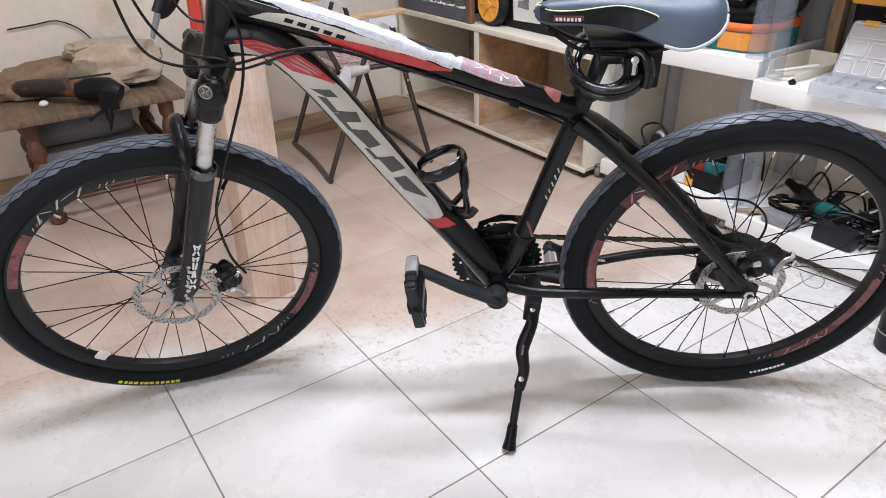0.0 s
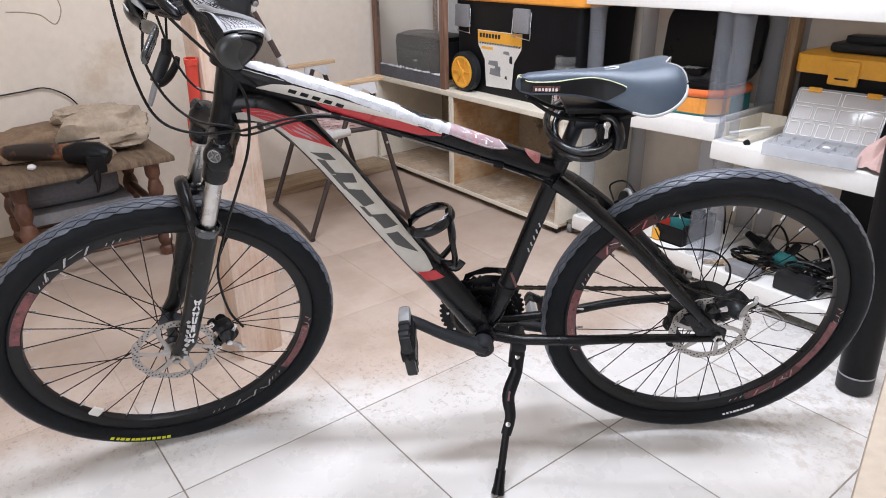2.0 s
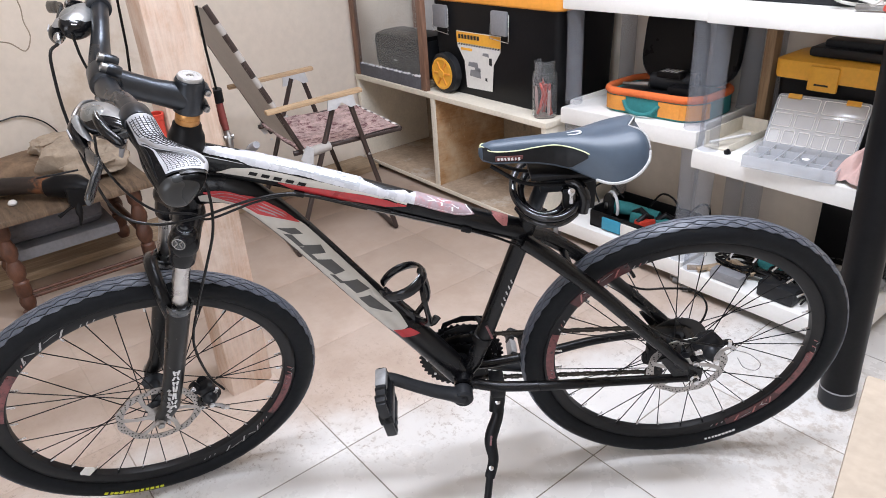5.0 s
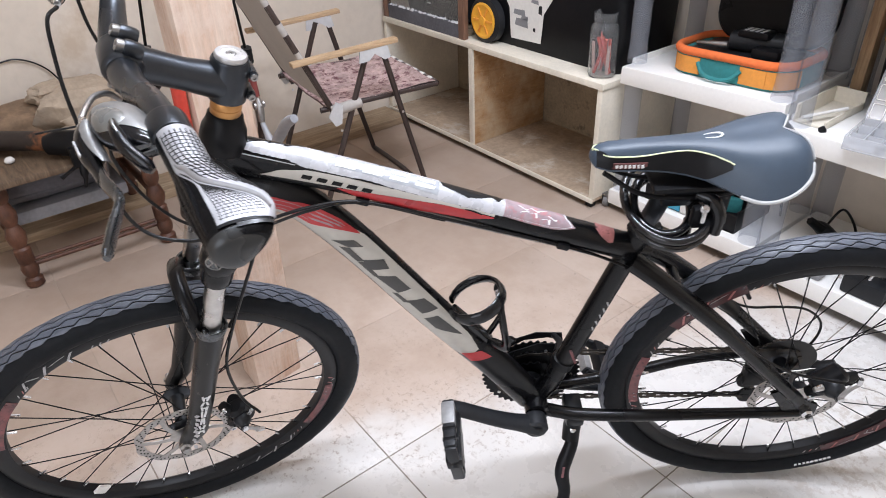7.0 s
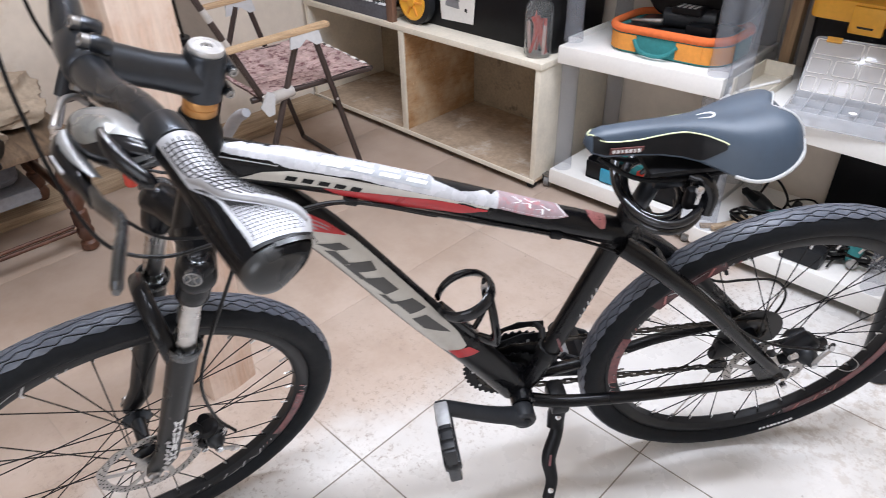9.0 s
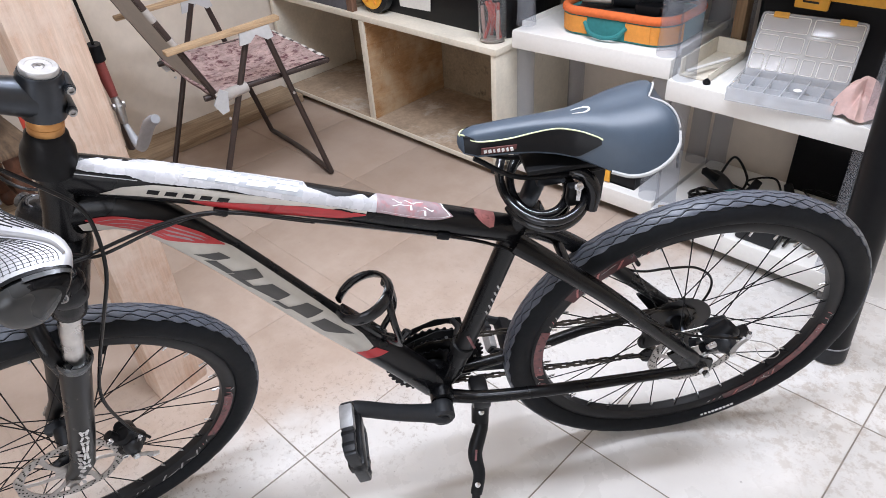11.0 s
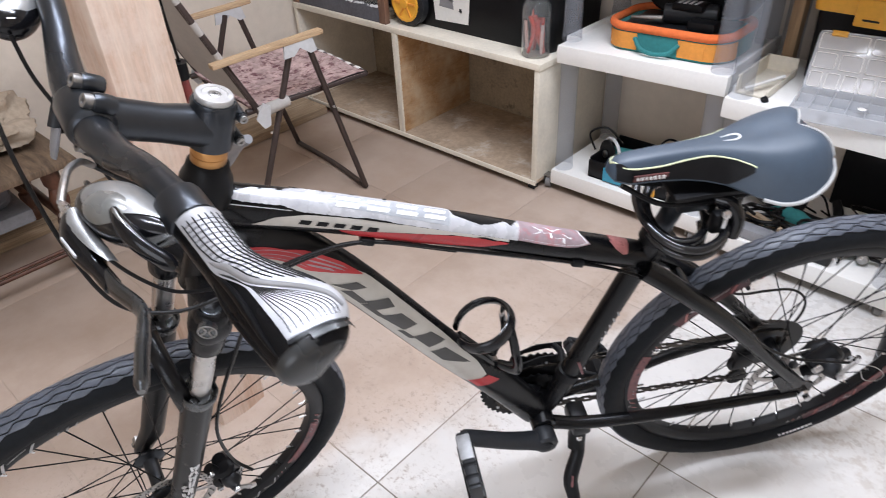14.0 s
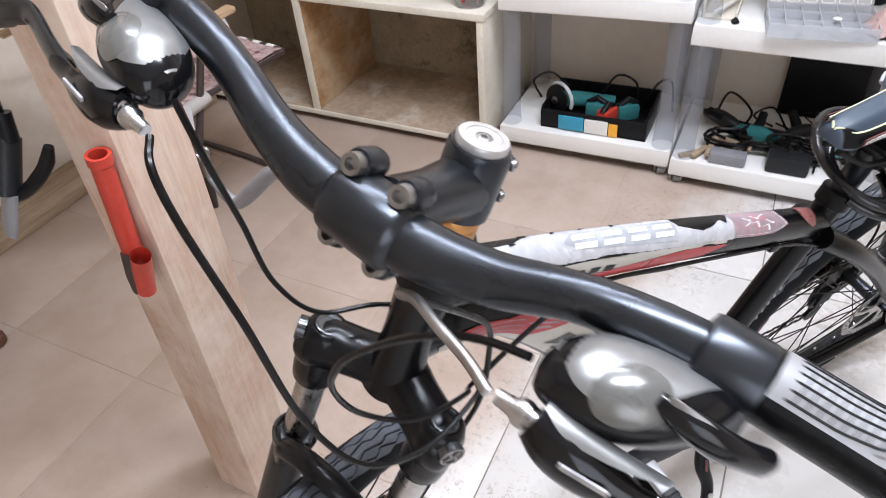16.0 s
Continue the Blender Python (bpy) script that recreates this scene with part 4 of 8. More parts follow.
# -- headset, stem and bar
sp("headset", Shape().lathe([(0.0275, -0.040), (0.0285, -0.026), (0.0268, -0.012), (0.0225, -0.002), (0.0212, 0.006), (0.0180, 0.0095)], sides=24), "black")
sp("spacer", Shape().lathe([(0.0172, 0.008), (0.0182, 0.010), (0.0182, 0.0180), (0.0176, 0.0184), (0.0176, 0.0192), (0.0182, 0.0196), (0.0182, 0.0270), (0.0172, 0.0285)], sides=24), "bronze", label="bronze-coloured steerer spacer")
CF, CL, CU = 0.113, 0.003, 0.075
st = Shape().lathe([(0.0195, 0.028), (0.0220, 0.030), (0.0220, 0.076), (0.0200, 0.080)], sides=24)
st.tube([(0.008, 0, 0.050), (0.05, 0.001, 0.059), (CF - 0.014, CL, CU - 0.003)], [0.0215, 0.0180, 0.0190], 18)
stem = sp("stem", st, "satin", label="satin black alloy stem")
cap = sp("top_cap", Shape().lathe([(0.0180, 0.080), (0.0183, 0.0838), (0.0170, 0.0858), (0.0125, 0.0860), (0.0120, 0.0853), (0.006, 0.0853), (0.0055, 0.0838)], sides=28), "cap", stem, "worn silvery steerer cap")
sp("cap_bolt", Shape().lathe([(0.0052, 0.083), (0.0052, 0.0850), (0.0036, 0.0856), (0.0022, 0.0856), (0.0020, 0.083)], sides=12), "dullsteel", cap)
for z in (0.039, 0.065):
    sp("pinch_bolt", Shape().tube([(-0.0235, -0.012, z), (-0.0235, 0.013, z)], 0.0058, 14).lathe([(0.0050, 0), (0.0050, 0.003), (0.0026, 0.0032), (0.0024, 0.001)], (-0.0235, 0.013, z), (0, 1, 0), 12), "satin", stem)
    sp("bolt_head", Shape().lathe([(0.0042, 0), (0.0042, 0.0036), (0.0022, 0.0038), (0.0020, 0.002)], (-0.0235, 0.0150, z), (0, 1, 0), 12), "dullsteel", stem)
clamp = sp("bar_clamp", Shape().tube([(CF, CL - 0.024, CU), (CF, CL - 0.021, CU), (CF, CL - 0.018, CU), (CF, CL + 0.018, CU), (CF, CL + 0.021, CU), (CF, CL + 0.024, CU)], [0.0165, 0.0198, 0.0208, 0.0208, 0.0198, 0.0165], 24), "satin", stem)
for l in (-0.0155, 0.0155):
    for dz in (0.0205, -0.0205):
        a = V((CF - 0.007 if dz > 0 else CF - 0.001, CL + l, CU + dz * 1.04))
        sp("bolt_ear", Shape().lathe([(0.0078, -0.012), (0.0090, -0.008), (0.0090, 0.004), (0.0078, 0.007)], a, (0.947, 0, 0.32), 14), "satin", clamp)
        sp("clamp_bolt", Shape().lathe([(0.0060, 0.0), (0.0066, 0.006), (0.0060, 0.014), (0.0034, 0.014), (0.0030, 0.009)], a, (0.947, 0, 0.32), 12), "dullsteel", clamp, "dull steel clamp bolt")
half = [(CF, 0.0, CU), (CF, 0.036, CU + 0.001), (0.109, 0.075, 0.084), (0.103, 0.120, 0.101), (0.0970, 0.180, 0.1100), (0.089, 0.26, 0.107), (0.0800, 0.322, 0.1017)]
line = [(f, -l, u) for f, l, u in half[:0:-1]] + half
bl = smooth(line, 6)
sp("handlebar", Shape().tube(bl, [0.0120 + 0.0040 * max(0, 1 - max(0, abs(p.y) - 0.040) / 0.07) for p in bl], 24), "satin", label="satin black riser handlebar")


def grip(s):
    """An ergonomic grip: dark body, pale grooved top that broadens into a palm wing, a dark clamp at its end."""
    axis = poly([(0.0965, 0.1945 * s, 0.1098), (0.089, 0.26 * s, 0.107), (0.0790, 0.328 * s, 0.1012)])
    n, m = 48, 48
    rows = []

    def ease(x):
        x = max(0.0, min(1.0, x))
        return x * x * (3 - 2 * x)

    def at(k, deg, lift=0.0):
        p = axis(k)
        wing = ease((k - 0.30) / 0.50) * (1 - 0.42 * ease((k - 0.82) / 0.18))
        rr = 0.0168 + 0.0018 * ease((k - 0.25) / 0.5)
        back = rr + 0.024 * wing
        c, z = math.cos(radians(deg)), math.sin(radians(deg))
        fx = (rr if c > 0 else back) * c
        thin = 1 - 0.42 * wing * max(0, -c) ** 1.4
        tip = 1.0 if k < 0.95 else 1 - 0.16 * ((k - 0.95) / 0.05) ** 2
        uz = rr * z * thin + 0.004 * wing * max(0, -c)
        q = V((fx * 0.883 + uz * 0.469, 0, -fx * 0.469 + uz * 0.883))
        return p + q * tip + q.normalized() * lift
    for i in range(n + 1):
        rows.append([at(i / n, 360 * j / m) for j in range(m)])
    body = sp("grip", Shape().grid(rows, caps=True), "grip_dark", bike, "black rubber ergonomic grip with a pale grooved top")
    # the pale top runs back from an S-shaped edge
    lo = lambda k: 52 + 36 * ease((k - 0.36) / 0.24) - 4 * ease((k - 0.8) / 0.2)
    top = [[at(k, lo(k) + (196 - lo(k)) * j / 20, 0.0009) for j in range(21)] for k in (0.012 + 0.905 * i / 40 for i in range(41))]
    sp("grip_top", Shape().grid(top, close_v=False), "grip", body, "pale silver-grey grooved grip surface")

    def groove(pts, w=0.0006):
        sp("grip_groove", Shape().tube([at(k, d, 0.0009) for k, d in pts], w, 5, flat=0.6), "groove", body)

    # a smooth S-curve parts the coarse hatching from the fine
    def parting(k):
        return 60 + 28 * ease((k - 0.32) / 0.16) + 72 * ease((k - 0.46) / 0.44)

    def low(k):
        return 61 + (parting(k) + 9 - 61) * ease((k - 0.20) / 0.16)
    for j in range(8):
        k1 = 0.56 + 0.022 * j
        groove([(k, low(k) + (166 - low(k)) * j / 7.4) for k in (0.06 + (k1 - 0.06) * i / 20 for i in range(21))], 0.00085)
    for i in range(13):
        k0 = 0.085 + 0.036 * i
        groove([(k0 + 0.003 * j, low(k0) + (160 - low(k0)) * j / 8) for j in range(9)], 0.0006)
    for j in range(10):
        k0 = 0.42 + 0.012 * j
        groove([(k, lo(k) + 5 + (parting(k) - lo(k) - 12) * (j + 0.5) / 10) for k in (k0 + (0.885 - k0) * i / 14 for i in range(15))], 0.0005)
    for i in range(13):
        k0 = 0.60 + 0.023 * i
        groove([(k0 + 0.002 * j, lo(k0) + 6 + (parting(k0) - lo(k0) - 14) * j / 7) for j in range(8)], 0.0003)
    sw = smooth([at(k, parting(k), 0.0007) for k in (0.33, 0.38, 0.43, 0.49, 0.56, 0.63, 0.70, 0.78, 0.86)], 3)
    sp("grip_swoosh", Shape().tube(sw, [0.0016 + 0.0034 * min(1, i / 6) - 0.0018 * i / (len(sw) - 1) for i in range(len(sw))], 8, flat=0.35), "grip", body, "smooth pale curve across the grip")
    # moulded ridges along the dark side
    for crease in ([(0.38, 48), (0.46, 56), (0.56, 60), (0.68, 58), (0.80, 52), (0.92, 50)], [(0.40, 26), (0.50, 14), (0.62, 10), (0.76, 16), (0.92, 20)], [(0.44, -16), (0.58, -24), (0.74, -22), (0.92, -12)]):
        cr = smooth([at(k, d, -0.0004) for k, d in crease], 4)
        sp("grip_ridge", Shape().tube(cr, [0.0012 + 0.0026 * math.sin(math.pi * i / (len(cr) - 1)) for i in range(len(cr))], 8, flat=0.7), "grip_dark", body)
    # end clamp with its bolt, as broad as the wing
    ends = []
    for k, g in ((0.0, 0.96), (0.08, 1.02), (0.45, 1.01), (0.75, 0.93), (0.95, 0.76), (1.06, 0.52), (1.10, 0.22)):
        ends.append([at(0.94, 360 * j / m) * 1.0 + (axis(1.0) - axis(0.94)) * (k * 1.3) + (at(0.94, 360 * j / m) - axis(0.94)) * (g * (1 - 0.34 * min(1, k) * max(0, -math.cos(2 * math.pi * j / m))) - 1) for j in range(m)])
    ec = sp("end_clamp", Shape().grid(ends, caps=True), "end_cap", body, "dark grey satin clamp at the grip's end")
    pale_end = [[at(0.93, d, 0.0012) * 1.0 + (axis(1.0) - axis(0.94)) * (k * 1.3) for d in (108 + 9 * j for j in range(10))] for k in (0.05, 0.25, 0.45)]
    sp("end_cover", Shape().grid(pale_end, close_v=False), "end_cap", ec, "grey satin cover of the end clamp")
    slit = [[at(0.93, d, 0.0016) + (axis(1.0) - axis(0.94)) * (k * 1.3) for k in (-0.25, -0.1, 0.05)] for d in (84, 100, 116, 132, 148, 164)]
    sp("end_slit", Shape().grid(slit, close_v=False), "black", ec)


def loft(keys, n):
    """Key rows of numbers, drawn out smoothly to n + 1 rows."""
    out = []
    for i in range(n + 1):
        x = i / n * (len(keys) - 1)
        q = min(int(x), len(keys) - 2)
        g = x - q
        k0, k1, k2, k3 = keys[max(0, q - 1)], keys[q], keys[q + 1], keys[min(len(keys) - 1, q + 2)]
        out.append([b + 0.5 * g * (c - a + g * (2 * a - 5 * b + 4 * c - d + g * (3 * (b - c) + d - a))) for a, b, c, d in zip(k0, k1, k2, k3)])
    return out


POD = ((0.110, 0.004, 0.004, 0.139, 0.088), (0.114, 0.0150, 0.0120, 0.1375, 0.0885), (0.126, 0.0225, 0.0180, 0.1345, 0.0900), (0.143, 0.0250, 0.0200, 0.1300, 0.0910), (0.160, 0.0235, 0.0180, 0.1250, 0.0930), (0.176, 0.0170, 0.0130, 0.1180, 0.0970), (0.185, 0.0070, 0.0060, 0.1120, 0.1010))
COVER = ((0.1125, 0.0125, 0.0102, 0.1380, 0.0883, 78, 104), (0.126, 0.0225, 0.0180, 0.1345, 0.0900, 36, 142), (0.143, 0.0250, 0.0200, 0.1300, 0.0910, 28, 156), (0.158, 0.0238, 0.0183, 0.1256, 0.0928, 52, 156), (0.170, 0.0195, 0.0150, 0.1205, 0.0957, 84, 150), (0.180, 0.0120, 0.0098, 0.1152, 0.0990, 112, 146))


def control(s):
    """A combined brake lever and shifter with its covers, hung before the bar."""
    def cp(name, shape, material, parent=bike, label=""):
        return sp(name, shape.moved(Matrix.Translation((0, 0.008 * s, 0))), material, parent, label)
    band = [(0.0150, -0.0145), (0.0176, -0.0135), (0.0182, -0.011), (0.0182, 0.011), (0.0176, 0.0135), (0.0150, 0.0145)]
    clampb = Shape().lathe(band, (0.0985, 0.173 * s, 0.1095), (-0.06, s, 0.03), 28)
    rows = [[(f + rf * math.cos(a), l * s, u + ru * math.sin(a)) for a in (2 * math.pi * j / 32 for j in range(32))] for l, rf, ru, f, u in loft(POD, 30)]
    ob = cp("shift_lever_pod", Shape().grid(rows, caps=True), "gloss", bike, "glossy black brake and shift lever pod")
    cp("pod_clamp", clampb, "satin", ob, "black clamp band round the bar")
    cov = [[(f + (rf + 0.0007) * math.cos(a), l * s, u + (ru + 0.0007) * math.sin(a)) for a in (radians(d0 + (d1 - d0) * j / 16) for j in range(17))] for l, rf, ru, f, u, d0, d1 in loft(COVER, 30)]
    cp("cover", Shape().grid(cov, close_v=False), "cover", ob, "smooth silver-grey cover")
    pod = loft(POD, 60)

    def on_pod(l, deg, lift):
        q, f, u = min(pod, key=lambda k: abs(k[0] - l)), math.cos(radians(deg)), math.sin(radians(deg))
        return (q[3] + (q[1] + lift) * f, q[0] * s, q[4] + (q[2] + lift) * u)
    lens = [[on_pod(0.1470 + 0.0150 * k * math.cos(a), 46 + 38 * k * math.sin(a), 0.0006 + 0.0022 * (1 - k * k)) for a in (2 * math.pi * j / 36 for j in range(36))] for k in (0.02, 0.2, 0.4, 0.6, 0.8, 0.92, 1.0)]
    cp("gauge_window", Shape().grid(lens), "lens", ob, "oval grey gauge lens")
    cp("clamp_tab", Shape().box((-0.020, -0.0150, -0.0030), (0.021, 0.0125, 0.0030), 0.0028, Matrix.Translation((0.117, 0.1765 * s, 0.1025)) @ pose(0, 0, 0, 0, 24, 0)), "lever", ob, "flat grey mounting tab")
    cp("tab_screw", Shape().lathe([(0.0050, 0), (0.0050, 0.0022), (0.0036, 0.0028), (0.0030, 0.0012)], (0.1180, 0.1765 * s, 0.1050), (0.40, 0, 0.91), 16), "steel", ob, "bright screw head")
    bl = smooth([(0.150, 0.150 * s, 0.066), (0.153, 0.172 * s, 0.068), (0.152, 0.194 * s, 0.073), (0.146, 0.222 * s, 0.080), (0.148, 0.234 * s, 0.078), (0.155, 0.252 * s, 0.070), (0.162, 0.272 * s, 0.062)], 5)
    nb = len(bl)
    cp("brake_lever", Shape().tube(bl, [0.0084 - 0.0004 * min(1, i / 14) + (0.0014 if i > nb - 10 else 0) - (0.0040 if i == nb - 1 else 0) for i in range(nb)], 16, flat=0.50, up=(0, 0, 1)), "lever", ob, "worn grey alloy brake lever")
    mount = smooth([(0.158, 0.122 * s, 0.076), (0.159, 0.138 * s, 0.073), (0.157, 0.160 * s, 0.070), (0.152, 0.188 * s, 0.070)], 5)
    cp("lever_mount", Shape().tube(mount, [0.0075 + 0.0065 * math.sin(math.pi * min(1, 0.15 + i / 14)) for i in range(len(mount))], 18, flat=0.8), "gloss", ob, "black lever housing")
    keys = ((0.124, 0.1580, 0.0760, 70, 116), (0.134, 0.1588, 0.0752, 52, 144), (0.148, 0.1572, 0.0738, 54, 146), (0.164, 0.1545, 0.0726, 66, 146), (0.178, 0.1515, 0.0714, 88, 132))
    plate = [[(f + 0.0102 * math.cos(a), l * s, u + 0.0130 * math.sin(a)) for a in (radians(d0 + (d1 - d0) * j / 10) for j in range(11))] for l, f, u, d0, d1 in loft(keys, 20)]
    cp("lever_plate", Shape().grid(plate, close_v=False), "cover", ob, "silver top plate of the lever housing")
    cp("marking", Shape().box((-0.0004, -0.0105, -0.0012), (0.0010, 0.0105, 0.0012), 0, Matrix.Translation((0.1685, 0.150 * s, 0.0765)) @ pose(0, 0, 0, 0, 0, 9 * s)), "decal_dull", ob, "pale printed bar")
    ba = V((0.158, 0.128 * s, 0.0755))
    ad = cp("barrel_adjuster", Shape().lathe([(0.0050, 0), (0.0068, 0.001), (0.0068, 0.005), (0.0056, 0.006), (0.0056, 0.008), (0.0066, 0.009), (0.0066, 0.013), (0.0044, 0.016), (0.0036, 0.024)], ba, (0.06, -s, -0.02), 12), "steel", ob, "silver barrel adjuster")
    tr = smooth([(0.1410, 0.156 * s, 0.1075), (0.1405, 0.170 * s, 0.1065), (0.1340, 0.187 * s, 0.1015), (0.1170, 0.206 * s, 0.0930)], 5)
    trig = cp("trigger", Shape().tube(tr, [0.0046 + 0.0030 * math.sin(math.pi * min(0.62, i / 18)) if i < 15 else 0.0042 for i in range(len(tr))], 14, flat=0.75), "gloss", ob, "glossy black shift trigger")
    cp("trigger_plate", Shape().tube([q + V((0.0012, 0, 0.0040)) for q in tr[1:11]], [0.0022] + [0.0034] * 8 + [0.0024], 10, flat=0.4), "cover", trig, "ribbed silver plate on the trigger")


for s in (1, -1):
    grip(s)
    control(s)

# -- fork
CROWN_KEYS = [(s * l, rf, ru, f, u) for s, keys in ((-1, ((0.0870, 0.004, 0.004, 0.0200, -0.1760), (0.0820, 0.0190, 0.0190, 0.0200, -0.1750), (0.0640, 0.0255, 0.0270, 0.0195, -0.1715), (0.0400, 0.0245, 0.0230, 0.0110, -0.1660))), (1, ((0.0, 0.0270, 0.0230, 0.0, -0.1600), (0.0400, 0.0245, 0.0230, 0.0110, -0.1660), (0.0640, 0.0255, 0.0270, 0.0195, -0.1715), (0.0820, 0.0190, 0.0190, 0.0200, -0.1750), (0.0870, 0.004, 0.004, 0.0200, -0.1760)))) for l, rf, ru, f, u in keys]
ck = Shape().grid([[(f + rf * math.cos(a), l, u + ru * math.sin(a)) for a in (2 * math.pi * j / 24 for j in range(24))] for l, rf, ru, f, u in loft(CROWN_KEYS, 40)], caps=True)
fork = fk("fork", ck, "paint", bike, "black suspension fork with white markings")
for s in (1, -1):
    leg = Shape().lathe([(0.018, -0.217), (0.0205, -0.213), (0.0215, -0.200), (0.0216, -0.172), (0.0213, -0.160), (0.0198, -0.1520), (0.0165, -0.1475), (0.0138, -0.1464), (0.0130, -0.1470), (0.004, -0.1470)], (0.020, 0.064 * s, 0), (0, 0, 1), 20)
    fk("fork_shoulder", leg, "paint", fork)
    fk("stanchion", Shape().tube([(0.020, 0.064 * s, -0.20), (0.020, 0.064 * s, -0.34)], 0.0142, 20), "stanchion", fork, "bright steel stanchion")
    out, along = V((0.50, 0.866 * s, 0)), V((0.866, -0.50 * s, 0))
    ed = V((0.020, 0.064 * s, -0.1600)) + out * 0.0244
    emb = fk("cap_disc", Shape().lathe([(0.0112, -0.006), (0.0112, 0.0010), (0.0098, 0.0014), (0.0094, 0.0008)], ed, out, 24), "lever", fork, "small dark grey emblem disc")
    fk("emblem_ring", Shape().tube([ed + out * 0.0012 + along * (0.0098 * math.cos(q)) + V((0, 0, 0.0098 * math.sin(q))) for q in (2 * math.pi * i / 24 for i in range(25))], 0.0009, 6), "dullsteel", emb)
    for q in (-1, 1):
        fk("emblem_mark", Shape().tube(smooth([ed + along * (x * q) + out * 0.0013 + V((0, 0, z)) for x, z in ((0.0052, 0.006), (0.0016, 0.001), (0.0058, -0.0055))], 3), 0.0011, 6), "dullsteel", emb)
    fk("top_dial", Shape().lathe([(0.0122, -0.1470), (0.0122, -0.1460), (0.0110, -0.1454), (0.0098, -0.1456), (0.0094, -0.1462)], (0.020, 0.064 * s, 0), (0, 0, 1), 24), "lever", fork)
    fk("seal", Shape().lathe([(0.0150, -0.330), (0.0212, -0.326), (0.0232, -0.316), (0.0236, -0.311), (0.0222, -0.3085), (0.0205, -0.3095), (0.0188, -0.318), (0.0146, -0.320)], (0.020, 0.064 * s, 0), (0, 0, 1), 28), "lever", fork, "worn grey seal lip")
    low = Shape().tube([(0.020, 0.064 * s, -0.320), (0.020, 0.064 * s, -0.37), (0.020, 0.064 * s, -0.50), (0.022, 0.063 * s, -0.59), (0.034, 0.062 * s, -0.628), (0.040, 0.062 * s, -0.645)], [0.0205, 0.0200, 0.0190, 0.0185, 0.016, 0.010], 18, flat=[1, 1, 1, 0.95, 0.7, 0.6], up=(1, 0, 0))
    lw = fk("fork_lower", low, "paint_worn", fork)
    fk("axle_nut", Shape().lathe([(0.011, 0), (0.011, 0.005), (0.007, 0.008), (0.007, 0.013)], (0.040, 0.068 * s, -0.632), (0, s, 0), 6), "dullsteel", fork)
    yo = lambda z: (0.064 + 0.0193 + 0.0010 * (-0.50 - z) / 0.13 * -1) * s
    for i, (z, hh, hw, tilt) in enumerate(((-0.474, 0.0065, 0.0062, 14), (-0.489, 0.0050, 0.0058, -20), (-0.503, 0.0055, 0.0060, 10), (-0.520, 0.0085, 0.0042, 4), (-0.541, 0.0090, 0.0030, -4), (-0.560, 0.0050, 0.0052, 16), (-0.574, 0.0045, 0.0056, -14))):
        for q in (-1, 1):
            fk("lettering", Shape().box((-0.0017, 0, -hh), (0.0017, 0.0012, hh), 0, Matrix.Translation((0.0205 + q * hw * 0.62, yo(z) - 0.0006 * (s > 0), z)) @ pose(0, 0, 0, 0, tilt * q, 0)), "decal_white", fork)
        if i % 2 == 0:
            fk("lettering", Shape().box((-hw * 0.7, 0, -0.0013), (hw * 0.7, 0.0012, 0.0013), 0, Matrix.Translation((0.0205, yo(z) - 0.0005 * (s > 0), z + hh * 0.3))), "decal_white", fork)
    rnd = random.Random(9)
    for i in range(9):
        zz = -0.525 - 0.012 * i + rnd.uniform(-0.004, 0.004)
        fk("scuff", Shape().box((-0.002 - rnd.uniform(0, 0.004), 0, -0.003), (0.002, 0.0008, 0.004 + rnd.uniform(0, 0.004)), 0, Matrix.Translation((0.029 + rnd.uniform(-0.003, 0.003), 0.0806 if s > 0 else -0.0806, zz)) @ pose(0, 0, 0, 0, rnd.uniform(-30, 30), -28 * s)), "decal_dull", fork)
fk("fork_arch", Shape().tube(smooth([(0.030, -0.062, -0.345), (0.046, -0.052, -0.300), (0.056, 0, -0.274), (0.046, 0.052, -0.300), (0.030, 0.062, -0.345)], 5), 0.0115, 12, flat=0.8), "paint", fork)

